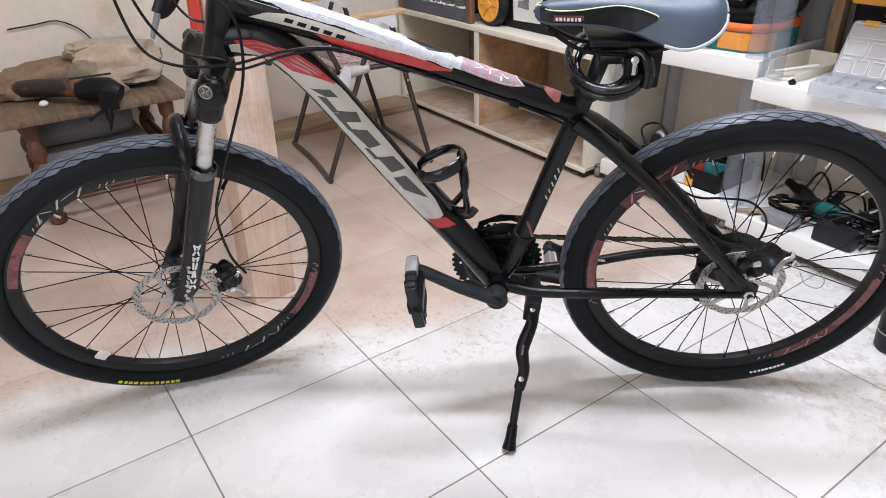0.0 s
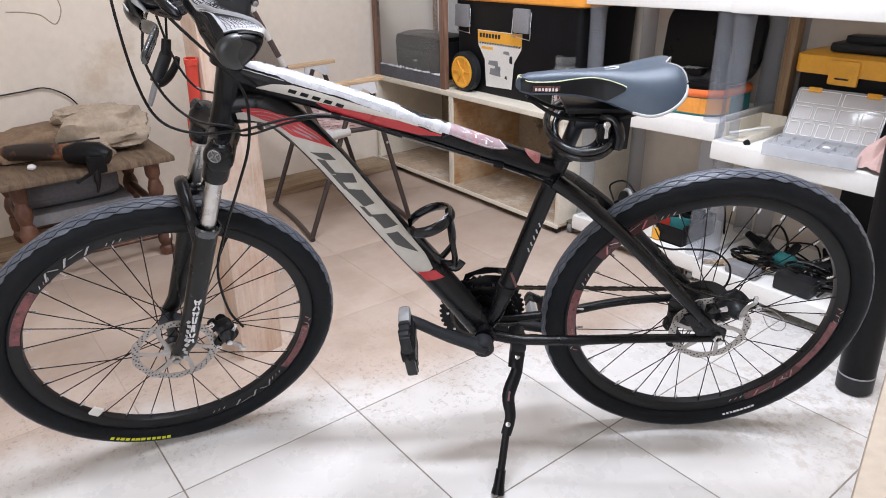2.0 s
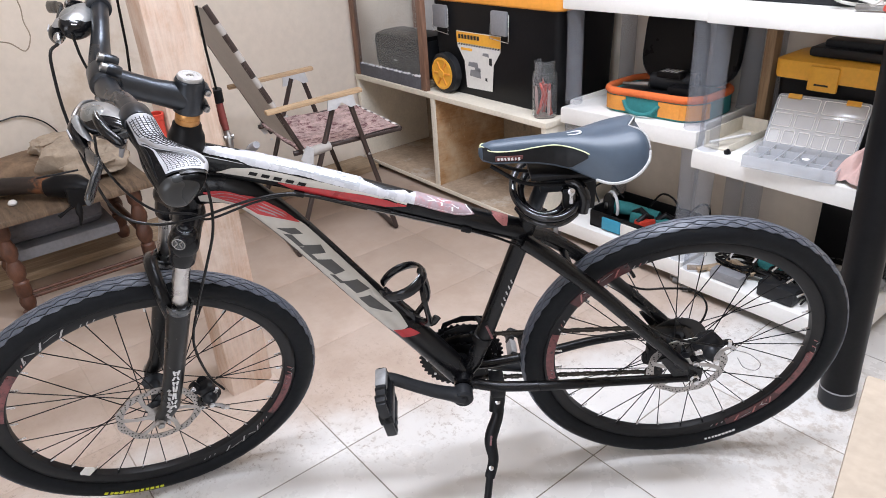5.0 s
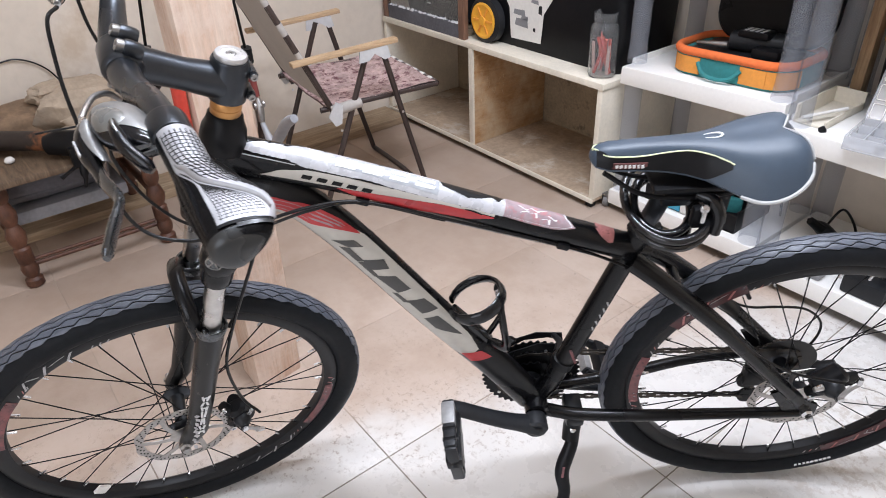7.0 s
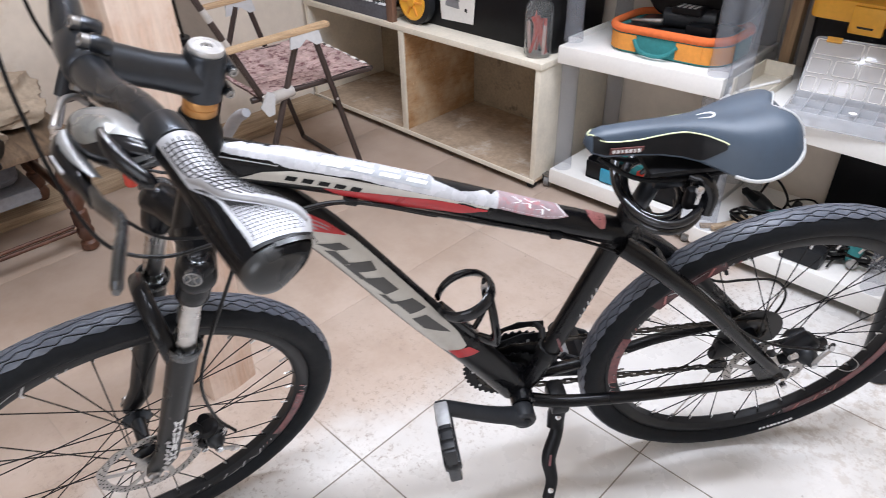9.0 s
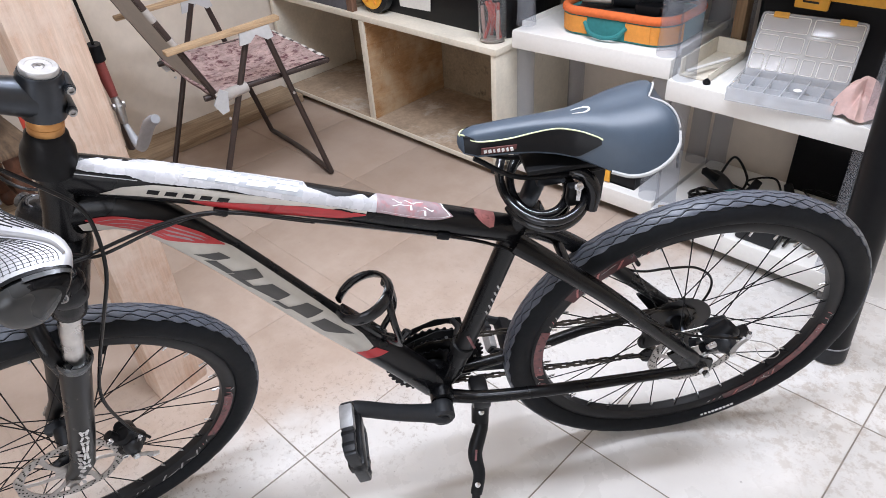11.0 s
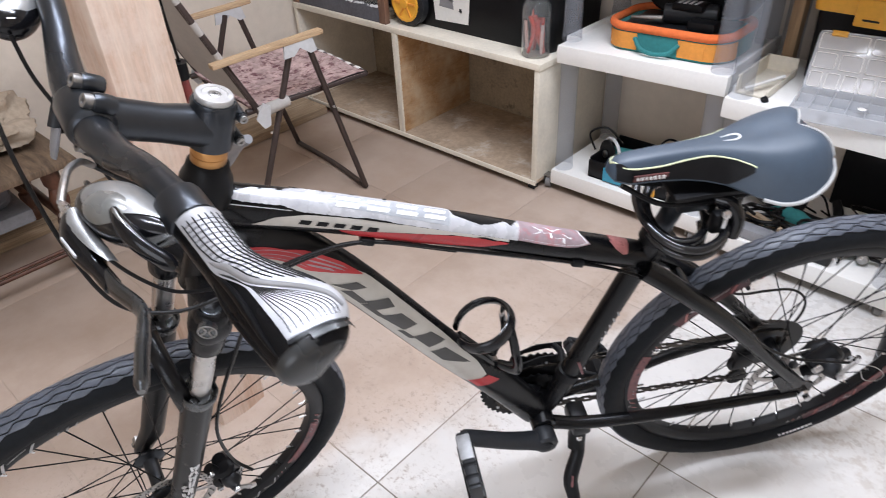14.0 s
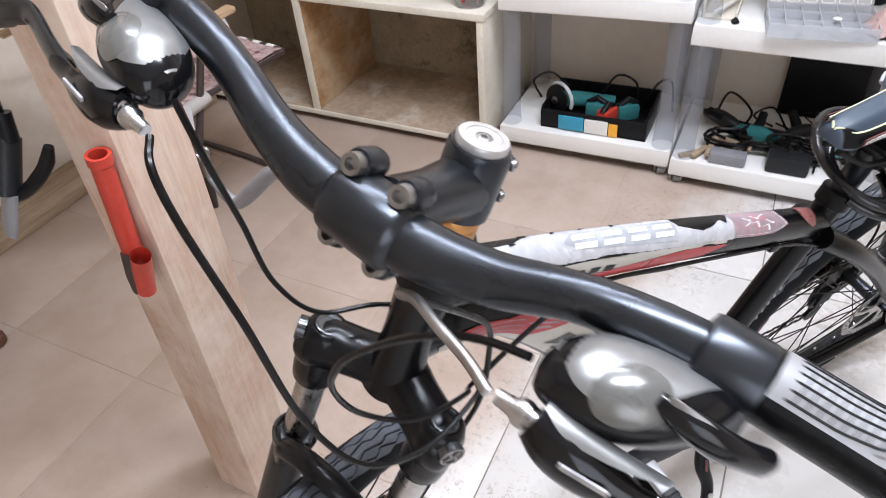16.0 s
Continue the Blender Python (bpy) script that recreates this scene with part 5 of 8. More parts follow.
# brake callipers
def calliper(place, parent, put):
    b = put("brake_calliper", Shape().tube([(-0.026, -0.004, 0.002), (-0.022, -0.003, 0.002), (0.018, 0.0, 0.0), (0.023, 0.0, 0.0)], [0.012, 0.0175, 0.0185, 0.012], 18, flat=0.85).moved(place), "black", parent, "black mechanical disc brake calliper")
    put("piston_cap", Shape().lathe([(0.0150, 0.006), (0.0155, 0.014), (0.0135, 0.022), (0.0080, 0.027), (0.0070, 0.032)], (-0.002, 0, 0), (0, 1, 0), 18).moved(place), "dark", b)
    put("inner_half", Shape().tube([(-0.020, -0.016, 0.0), (0.0, -0.020, 0.0), (0.020, -0.014, 0.0)], [0.010, 0.014, 0.011], 14).moved(place), "black", b)
    for x0, z0, x1, z1 in ((-0.018, -0.014, -0.032, -0.028), (0.016, -0.012, 0.034, -0.016)):
        put("mount_lug", Shape().tube([(x0, 0.0, z0), (x1, -0.006, z1)], [0.010, 0.0085], 12).moved(place), "black", b)
        put("calliper_bolt", Shape().lathe([(0.0055, 0), (0.0055, 0.004), (0.0030, 0.0046), (0.0026, 0.002)], (x1, 0.004, z1), (0, 1, 0), 10).moved(place), "steel", b)
    put("calliper_arm", Shape().tube(smooth([(-0.002, 0.033, 0.0), (-0.012, 0.034, 0.010), (-0.024, 0.033, 0.014), (-0.034, 0.030, 0.010)], 3), 0.0045, 8, flat=0.55).moved(place), "dullsteel", b, "dull alloy brake arm")
    put("arm_nut", Shape().lathe([(0.0055, 0), (0.0055, 0.004), (0.003, 0.005)], (-0.002, 0.033, 0.0), (0, 1, 0), 6).moved(place), "steel", b)
    put("cable_stop", Shape().tube([(0.010, 0.016, 0.016), (0.020, 0.020, 0.024)], [0.0050, 0.0036], 10).moved(place), "steel", b)
    put("adjuster", Shape().tube([(-0.034, 0.030, 0.012), (-0.040, 0.030, 0.020)], [0.0045, 0.0035], 10).moved(place), "steel", b)


calliper(Matrix.Translation((-0.048, 0.062, -0.572)) @ pose(0, 0, 0, 0, -60, 0), fork, fk)
calliper(Matrix.Translation((-0.020, 0.050, 0.068)) @ pose(0, 0, 0, 0, 38, 0) @ Matrix.Scale(1.14, 4), frame_ob, part)
part("axle_nut", Shape().lathe([(0.010, 0), (0.010, 0.006), (0.006, 0.009), (0.006, 0.018)], (0, 0.062, 0), (0, 1, 0), 6), "steel", frame_ob)

# -- drivetrain on the right-hand side
for k, (r, y) in enumerate(((0.086, -0.052), (0.066, -0.045), (0.046, -0.038))):
    n = int(r * 2 * math.pi / 0.0127) * 4
    rows = []
    for i in range(n):
        a = 2 * math.pi * i / n
        o = r + (0.0035 if i % 4 in (0, 1) else -0.001)
        rows.append([(BB.x + q * math.cos(a), yy, BB.z + q * math.sin(a)) for q, yy in ((r - 0.013, y + 0.0012), (o, y + 0.0012), (o, y - 0.0012), (r - 0.013, y - 0.0012))])
    part("chainring", Shape().grid(rows, close_u=True), "black", bike, "dark toothed chainring")
part("chain_guard", Shape().lathe([(0.066, -0.001), (0.078, -0.0012), (0.078, 0.0012), (0.066, 0.001)], (BB.x, -0.0475, BB.z), (0, 1, 0), 48, caps=False).lathe([(0.02, -0.003), (0.064, -0.001), (0.064, 0.001), (0.02, 0.003)], (BB.x, -0.050, BB.z), (0, 1, 0), 40), "black", bike)
for k in range(10):
    a = 2 * math.pi * k / 10
    part("ring_rivet", Shape().lathe([(0.003, 0), (0.003, 0.0025)], (BB.x + 0.072 * math.cos(a), -0.0462, BB.z + 0.072 * math.sin(a)), (0, 1, 0), 8), "steel", bike)
cas = Shape()
for k, r in enumerate((0.056, 0.050, 0.045, 0.040, 0.035, 0.030)):
    n = int(r * 2 * math.pi / 0.0127) * 4
    y = -0.030 - 0.0045 * k
    cas.grid([[(q * math.cos(2 * math.pi * i / n), yy, q * math.sin(2 * math.pi * i / n)) for q, yy in ((0.020, y + 0.001), (r + (0.003 if i % 4 < 2 else -0.001), y + 0.001), (r + (0.003 if i % 4 < 2 else -0.001), y - 0.001), (0.020, y - 0.001))] for i in range(n)], close_u=True)
part("sprocket_cluster", cas, "chain", rear, "oily rear sprockets")
part("spoke_guard", Shape().lathe([(0.024, 0.0), (0.058, 0.001), (0.063, 0.002), (0.063, 0.0035), (0.024, 0.002)], (0, -0.027, 0), (0, 1, 0), 48, caps=False), "smoke", rear, "smoky plastic spoke guard")


def chain_path():
    pts = []
    c0, c1 = V((BB.x, -0.046, BB.z)), V((0.0, -0.046, 0.0))
    r0, r1 = 0.064, 0.038
    top0, top1 = c0 + V((0.0, 0, r0)), c1 + V((0.02, 0, r1))
    for i in range(60):
        pts.append(top1.lerp(top0, i / 60))
    for i in range(18):
        a = math.pi / 2 - math.pi * i / 18
        pts.append(c0 + V((r0 * math.cos(a), 0, r0 * math.sin(a))))
    low0, low1 = c0 + V((0, 0, -r0)), V((0.055, -0.048, -0.095))
    for i in range(60):
        pts.append(low0.lerp(low1, i / 60))
    for p in ((0.035, -0.048, -0.105), (0.022, -0.048, -0.088), (0.040, -0.048, -0.060), (0.050, -0.048, -0.040), (0.03, -0.047, -0.030), (-0.02, -0.046, -0.033), (-0.038, -0.046, 0.0), (-0.02, -0.046, 0.034)):
        pts.append(V(p))
    return pts


cp, cs = chain_path(), Shape()
acc, prev, k = 0.0, cp[0], 0
dense = []
for a, b in zip(cp, cp[1:] + cp[:1]):
    n = max(1, int((b - a).length / 0.002))
    dense += [a.lerp(b, i / n) for i in range(n)]
last = dense[0]
for p in dense[1:]:
    if (p - last).length >= 0.0127:
        d = (p - last)
        ang = math.degrees(math.atan2(d.z, d.x))
        m = Matrix.Translation((p + last) / 2) @ pose(0, 0, 0, 0, -ang, 0)
        w = 0.0036 if k % 2 else 0.0022
        for y in (-w, w):
            cs.prism([(x, z) for x, z in ((-0.0095, 0), (-0.008, 0.0038), (-0.003, 0.0030), (0.003, 0.0030), (0.008, 0.0038), (0.0095, 0), (0.008, -0.0038), (0.003, -0.0030), (-0.003, -0.0030), (-0.008, -0.0038))], y - 0.0006, y + 0.0006, m @ pose(0, 0, 0, 90, 0, 0))
        last, k = p, k + 1
tagged(part("chain", cs, "chain", bike, "oily bicycle chain"), kind="stuff")
rd = Shape().box((0.018, -0.060, -0.062), (0.058, -0.038, -0.018), 0.007).tube([(0.040, -0.050, -0.045), (0.032, -0.052, -0.095)], 0.006, 8)
for p in ((0.046, -0.048, -0.052), (0.034, -0.048, -0.098)):
    rd.lathe([(0.005, -0.005), (0.020, -0.003), (0.020, 0.003), (0.005, 0.005)], p, (0, 1, 0), 20)
part("rear_derailleur", rd, "black", bike, "black rear derailleur")
fd = Shape().prism([(0.402, 0.078), (0.43, 0.088), (0.47, 0.084), (0.496, 0.066), (0.490, 0.086), (0.45, 0.102), (0.405, 0.098)], 0.0565, 0.0580, pose(0, 0, 0, 90, 0, 0)).prism([(0.402, 0.072), (0.43, 0.082), (0.47, 0.080), (0.492, 0.064), (0.488, 0.082), (0.45, 0.098), (0.405, 0.094)], 0.0345, 0.0360, pose(0, 0, 0, 90, 0, 0))
fd.tube([(0.418, -0.018, 0.094), (0.412, -0.040, 0.096), (0.420, -0.058, 0.094)], [0.008, 0.006, 0.005], 10).lathe([(0.0172, -0.009), (0.0195, -0.008), (0.0195, 0.008), (0.0172, 0.009)], (0.413, 0, 0.092), (-0.3, 0, 0.95), 18)
part("front_derailleur", fd, "black", bike, "black front derailleur")


def crank(s, end, name):
    a = V((0.460, 0.053 * s, -0.011))
    b = V((end[0], 0.070 * s, end[1]))
    mid = a.lerp(b, 0.5) - V((0, 0, 0.006))
    sh = Shape().tube(smooth([a, a.lerp(b, 0.14) - V((0, 0, 0.004)), mid, a.lerp(b, 0.88), b], 3), [0.0215, 0.0205, 0.0195, 0.018, 0.0165, 0.016, 0.0155, 0.015, 0.0148, 0.0146, 0.0144, 0.014, 0.0125], 16, flat=0.62, up=(0, 1, 0))
    sh.lathe([(0.019, -0.016), (0.0205, -0.010), (0.0205, 0.010), (0.017, 0.014)], a, (0, s, 0), 20)
    c = part(name, sh, "grey", bike, "scuffed dark grey crank arm")
    c.data.materials[0] = M["dark"]
    part("crank_bolt", Shape().lathe([(0.011, 0), (0.011, 0.003), (0.008, 0.004)], a + V((0, 0.013 * s, 0)), (0, s, 0), 14), "black", c)
    return b


def pedal(b, s, tilt):
    """A cage pedal hanging from its axle."""
    m = Matrix.Translation(b) @ pose(0, 0, 0, 0, tilt, 0)
    ax = part("pedal", Shape().tube([(0, 0.004 * s, 0), (0, 0.10 * s, 0)], 0.007, 10).box((-0.013, 0.016 * s if s > 0 else -0.104, -0.012), (0.013, 0.104 if s > 0 else -0.016, 0.012), 0.004), "black", bike, "black resin pedal with grey end plates", m)
    for dz in (-0.043, 0.043):
        lo, hi = sorted((0.018 * s, 0.100 * s))
        part("cage_bar", Shape().box((-0.0095, lo, dz - 0.006), (0.0095, hi, dz + 0.006), 0.004), "dark", ax)
    for yy in (0.018, 0.100):
        part("cage_plate", Shape().box((-0.0095, yy * s - 0.004, -0.044), (0.0095, yy * s + 0.004, 0.044), 0.004), "dark", ax)
    for dz in (-0.043, 0.043):
        for yy in (0.070, 0.088):
            part("slot", Shape().box((-0.0100, yy * s - 0.0030, dz - 0.0064), (0.0100, yy * s + 0.0030, dz + 0.0064), 0.001), "black", ax)
    lo, hi = sorted((0.022 * s, 0.062 * s))
    part("reflector", Shape().box((-0.0105, lo, 0.0350), (0.0105, hi, 0.0505), 0.003), "alloy", ax, "scuffed silver reflector")
    return ax


pedal(crank(1, (0.603, 0.074), "crank_arm"), 1, 8)
pedal(crank(-1, (0.303, -0.078), "crank_arm"), -1, 60)

# -- kickstand
k0, k1 = V((0.388, 0.026, -0.058)), V((0.437, 0.188, -0.290))
kd = (k1 - k0).normalized()
ks = Shape().box((0.372, -0.010, -0.040), (0.404, 0.044, -0.012), 0.006)
ks.tube([V((0.388, 0.030, -0.020)), k0, k0.lerp(k1, 0.10)], [0.015, 0.0165, 0.0150], 14, flat=0.8, up=(1, 0, 0))
kst = part("kickstand", ks, "black", bike, "black adjustable kickstand with a rubber foot")
knee = [k0, k0.lerp(k1, 0.12) + V((-0.004, 0, 0)), k0.lerp(k1, 0.30) + V((0.006, 0, 0)), k0.lerp(k1, 0.45) + V((-0.004, 0, 0)), k0.lerp(k1, 0.58)]
part("stand_leg", Shape().tube(smooth(knee, 5), [0.0140, 0.0138, 0.013, 0.0125, 0.012, 0.012, 0.0125, 0.013, 0.0135, 0.0135, 0.0132, 0.013, 0.0125, 0.012, 0.0115, 0.0112, 0.011, 0.011, 0.011, 0.011, 0.0105], 14, flat=0.75, up=(1, 0, 0)), "black", kst)
part("stand_tube", Shape().tube([k0.lerp(k1, 0.56), k0.lerp(k1, 0.90)], 0.0078, 14), "black", kst)
part("rubber_foot", Shape().tube([k0.lerp(k1, 0.83), k0.lerp(k1, 0.93), k1], [0.0100, 0.0110, 0.0140], 14), "grip_dark", kst, "flared black rubber foot")
nrm = kd.cross(V((1, 0, 0))).normalized()
nrm = nrm if nrm.y > 0 else -nrm
for t in (0.02, 0.50):
    part("stand_bolt", Shape().lathe([(0.0052, 0), (0.0052, 0.002), (0.003, 0.0028)], k0.lerp(k1, t) + nrm * 0.0105 + V((0, 0, 0)), nrm, 12), "steel", kst)
part("stand_marking", Shape().box((-0.002, -0.0006, -0.010), (0.002, 0.0006, 0.010), 0, Matrix.Translation(k0.lerp(k1, 0.30) + nrm * 0.0104 + V((0.006, 0, 0))) @ kd.to_track_quat("Z", "Y").to_matrix().to_4x4()), "rim_red", kst)

# -- saddle and post
part("seat_post", Shape().tube([(0.330, 0, 0.352), (0.302, 0, 0.440)], 0.0135, 16).box((0.262, -0.020, 0.428), (0.312, 0.020, 0.452), 0.006), "satin", bike)
sd = Shape()
rows = []
prof = ((0.4105, 0.006, 0.511, 0.009), (0.4055, 0.0155, 0.5160, 0.018), (0.389, 0.0213, 0.5205, 0.0255), (0.3515, 0.0228, 0.5230, 0.0285), (0.318, 0.0247, 0.5240, 0.032), (0.2917, 0.0290, 0.5243, 0.036), (0.269, 0.0360, 0.5247, 0.041),
        (0.250, 0.0475, 0.5262, 0.048), (0.231, 0.0605, 0.5290, 0.0555), (0.212, 0.0705, 0.5320, 0.0605), (0.194, 0.0750, 0.5350, 0.0610), (0.176, 0.0750, 0.5375, 0.0560), (0.162, 0.0715, 0.5385, 0.0470), (0.1520, 0.0635, 0.5380, 0.0360), (0.1470, 0.0490, 0.5360, 0.0240))
CROWN = 3.4
for i, (x, w, zt, drop) in enumerate(prof):
    row = []
    notch = 0.0
    for j in range(25):
        a = math.pi * j / 24
        y = w * math.cos(a)
        e = abs(math.cos(a))
        z = zt - drop * (e ** CROWN) - (0.005 * (1 - e) ** 2 if i > 7 else 0)
        xx = x + (0.024, 0.020, 0.010, 0.004)[14 - i] * (1 - e) ** 1.5 if i >= 11 else x
        row.append((xx, y, z))
    for j in range(1, 24):
        a = math.pi * (24 - j) / 24
        y = w * 0.92 * math.cos(a)
        e = abs(math.cos(a))
        row.append((x, y, zt - drop - 0.004 + 0.010 * (1 - e) if drop > 0.02 else zt - drop - 0.003))
    rows.append(row)
sad = part("saddle", sd.grid(rows, caps=True), "saddle", bike, "dark blue-grey padded saddle with pale piping", angle=50)


def saddle_at(x, e_signed):
    for (x0, w0, z0, d0), (x1, w1, z1, d1) in zip(prof, prof[1:]):
        if x1 <= x <= x0:
            k = (x0 - x) / (x0 - x1)
            w, z, d = w0 + (w1 - w0) * k, z0 + (z1 - z0) * k, d0 + (d1 - d0) * k
            return V((x, w * e_signed, z - d * abs(e_signed) ** CROWN + 0.0004))
    return V((x, 0, 0.5))


PIPE = ((0.4085, 0.10), (0.4050, 0.30), (0.3900, 0.74), (0.3530, 0.78), (0.3220, 0.71), (0.3000, 0.65), (0.2850, 0.64), (0.2650, 0.68), (0.2470, 0.73), (0.2400, 0.76))
for s in (1, -1):
    pts = [saddle_at(x, e * s) for x, e in PIPE]
    part("piping", Shape().tube(smooth(pts, 4), 0.0011, 6), "piping", sad, "pale piping")
    skirt = []
    for (x0, e0), (x1, e1) in zip(PIPE[1:9], PIPE[2:10]):
        for k in range(4):
            x, e = x0 + (x1 - x0) * k / 4, e0 + (e1 - e0) * k / 4
            out = 1.0 if x > 0.268 else 1.0 - 0.20 * (0.268 - x) / 0.028
            skirt.append([saddle_at(x, (e + (max(e + 0.01, out) - e) * j / 10) * s) + V((0, 0.0009 * s, 0.0002)) for j in range(11)])
    part("side_panel", Shape().grid(skirt, close_v=False), "black", sad, "matt black side panel below the piping")
    pts = [V((x, w * 1.005 * s, zt - d - 0.001)) for x, w, zt, d in prof[8:]]
    part("piping", Shape().tube(smooth(pts, 4), 0.0026, 8), "edge_grey", sad, "pale grey edge piping")
    part("piping", Shape().tube(smooth([V((0.1462 + 0.024 * (1 - e) ** 1.5, 0.0490 * e * s, 0.5363 - 0.024 * e ** CROWN - 0.005 * (1 - e) ** 2)) for e in (0.02, 0.2, 0.4, 0.6, 0.8, 0.97)], 4), 0.0014, 6), "edge_grey", sad, "pale piping round the rear notch")
    part("saddle_rail", Shape().tube(smooth([(0.392, 0.008 * s, 0.482), (0.345, 0.020 * s, 0.455), (0.30, 0.022 * s, 0.447), (0.25, 0.022 * s, 0.447), (0.20, 0.030 * s, 0.462), (0.175, 0.036 * s, 0.475)], 4), 0.0035, 8), "black", sad)
    part("lettering", Shape().box((-0.022, -0.0004, -0.0042), (0.022, 0.0010, 0.0042), 0, Matrix.Translation((0.364, 0.0229 * s, 0.5015)) @ pose(0, 0, 0, 0, -3, 2 * s)), "saddle_strip", sad, "small dark red printed strip")
    for i, w in enumerate((0.0045, 0.005, 0.003, 0.0042, 0.0042, 0.003, 0.0042)):
        part("lettering", Shape().box((-w * 0.42, -0.0004, -0.0024), (w * 0.42, 0.0016, 0.0024), 0, Matrix.Translation((0.381 - 0.0055 * i, 0.0229 * s, 0.5018 - 0.0003 * i)) @ pose(0, 0, 0, 0, 12, 2 * s)), "decal_white", sad)
part("emblem", Shape().tube(smooth([saddle_at(0.268, 0.10), saddle_at(0.255, 0.13), saddle_at(0.248, 0.08), saddle_at(0.246, 0.0), saddle_at(0.249, -0.07), saddle_at(0.256, -0.11), saddle_at(0.268, -0.10)], 4), [0.0004 + 0.0012 * math.sin(math.pi * i / 24) for i in range(25)], 6), "decal_white", sad, "small white printed hook emblem")
part("saddle_base", Shape().box((0.20, -0.035, 0.462), (0.33, 0.035, 0.470), 0.003), "black", sad)
part("clamp_bolt", Shape().tube([(0.272, -0.026, 0.438), (0.272, 0.028, 0.438)], 0.0045, 10).lathe([(0.008, 0), (0.008, 0.006)], (0.272, 0.024, 0.438), (0, 1, 0), 6), "steel", bike)
part("seat_cover_clip", Shape().box((0.215, -0.012, 0.385), (0.250, 0.012, 0.455), 0.005), "black", bike)

# -- bottle cage on the down tube
cg = Shape()
c0, cdir = V((0.560, 0, 0.188)), V((0.60, 0, 0.80)).normalized()
upc = V((-0.80, 0, 0.60))
cage_c = c0 + upc * 0.040
cg.box((-0.045, -0.011, -0.006), (0.055, 0.011, 0.003), 0.003, Matrix.Translation(c0 + upc * -0.002) @ Matrix((cdir, V((0, 1, 0)), -cdir.cross(V((0, 1, 0))))).transposed().to_4x4())
cage = part("bottle_cage", cg, "gloss", bike, "glossy black bottle cage, empty")
hoop = []
for i in range(21):
    a = radians(-160 + 320 * i / 20)
    hoop.append(cage_c + cdir * (0.050 - 0.012 * math.cos(a)) + upc * (-0.041 * -math.cos(a)) + V((0, 0.041 * math.sin(a), 0)))
part("hoop", Shape().tube(hoop, 0.0105, 12, flat=0.42), "gloss", cage)
for s in (1, -1):
    arm = smooth([c0 + cdir * -0.035 + V((0, 0.008 * s, 0)), c0 + upc * 0.030 + cdir * -0.035 + V((0, 0.036 * s, 0)), c0 + upc * 0.055 + cdir * 0.005 + V((0, 0.037 * s, 0)), c0 + upc * 0.074 + cdir * 0.040 + V((0, 0.014 * s, 0))], 5)
    part("cage_arm", Shape().tube(arm, 0.0088, 10, flat=0.45), "gloss", cage)
part("cage_tongue", Shape().tube(smooth([c0 + cdir * -0.045, c0 + cdir * -0.066 + upc * 0.010, c0 + cdir * -0.062 + upc * 0.030], 4), 0.008, 10, flat=0.5), "gloss", cage)


# -- cables
def cable(pts, r=0.0024, m=None, name="brake_cable", material="cable"):
    pts = [V(p) for p in pts]
    return part(name, Shape().tube(smooth(pts, 8), r, 8), material, bike)


S = lambda f, l, u: STEER @ V((f, l, u))
F = lambda f, l, u: FORK @ V((f, l, u))
# left brake: a silver noodle under the stem, then down the fork
part("cable_noodle", Shape().tube(smooth([S(0.160, 0.108, 0.074), S(0.154, 0.092, 0.076), S(0.145, 0.070, 0.073), S(0.131, 0.050, 0.064), S(0.118, 0.036, 0.048)], 8), 0.0030, 10), "dullsteel", bike, "silvery steel cable noodle")
cable([S(0.118, 0.036, 0.048), S(0.085, 0.034, 0.020), S(0.030, 0.044, -0.020), S(-0.012, 0.052, -0.056), S(-0.028, 0.058, -0.095), S(-0.034, 0.067, -0.153), S(-0.030, 0.062, -0.229), S(-0.022, 0.056, -0.330), S(-0.020, 0.062, -0.410), F(-0.040, 0.080, -0.500), F(-0.070, 0.094, -0.535)], 0.0025)
# right brake: sweeps across the front and back along the top tube
cable([S(0.160, -0.108, 0.074), S(0.171, -0.092, 0.068), S(0.170, -0.070, 0.045), S(0.160, -0.028, 0.000), S(0.132, 0.008, -0.080), S(0.100, 0.044, -0.125), S(0.050, 0.066, -0.132), S(-0.010, 0.068, -0.122), V((0.845, 0.050, 0.458)), V((0.775, 0.032, 0.468)), V((0.706, 0.021, 0.465)), V((0.60, 0.019, 0.428)), V((0.437, 0.018, 0.368)), V((0.36, 0.020, 0.333)), V((0.30, 0.032, 0.300)), V((0.20, 0.052, 0.236)), V((0.125, 0.060, 0.158)), V((0.062, 0.068, 0.118)), V((0.010, 0.078, 0.108)), V((-0.040, 0.084, 0.098))], 0.0023)
# a loose inner wire curling from the rear calliper, and the rear gear housing's loop on the far side
cable([V((-0.050, 0.084, 0.092)), V((-0.082, 0.090, 0.082)), V((-0.108, 0.092, 0.056)), V((-0.106, 0.088, 0.034)), V((-0.082, 0.086, 0.042)), V((-0.064, 0.086, 0.070))], 0.0008, name="inner_wire", material="dullsteel")
cable([V((0.150, -0.060, 0.182)), V((0.110, -0.066, 0.142)), V((0.074, -0.070, 0.124)), V((0.034, -0.070, 0.122)), V((-0.020, -0.070, 0.113)), V((-0.058, -0.070, 0.079)), V((-0.062, -0.066, 0.040)), V((-0.036, -0.060, 0.0)), V((0.018, -0.054, -0.030))], 0.0023, name="gear_cable")
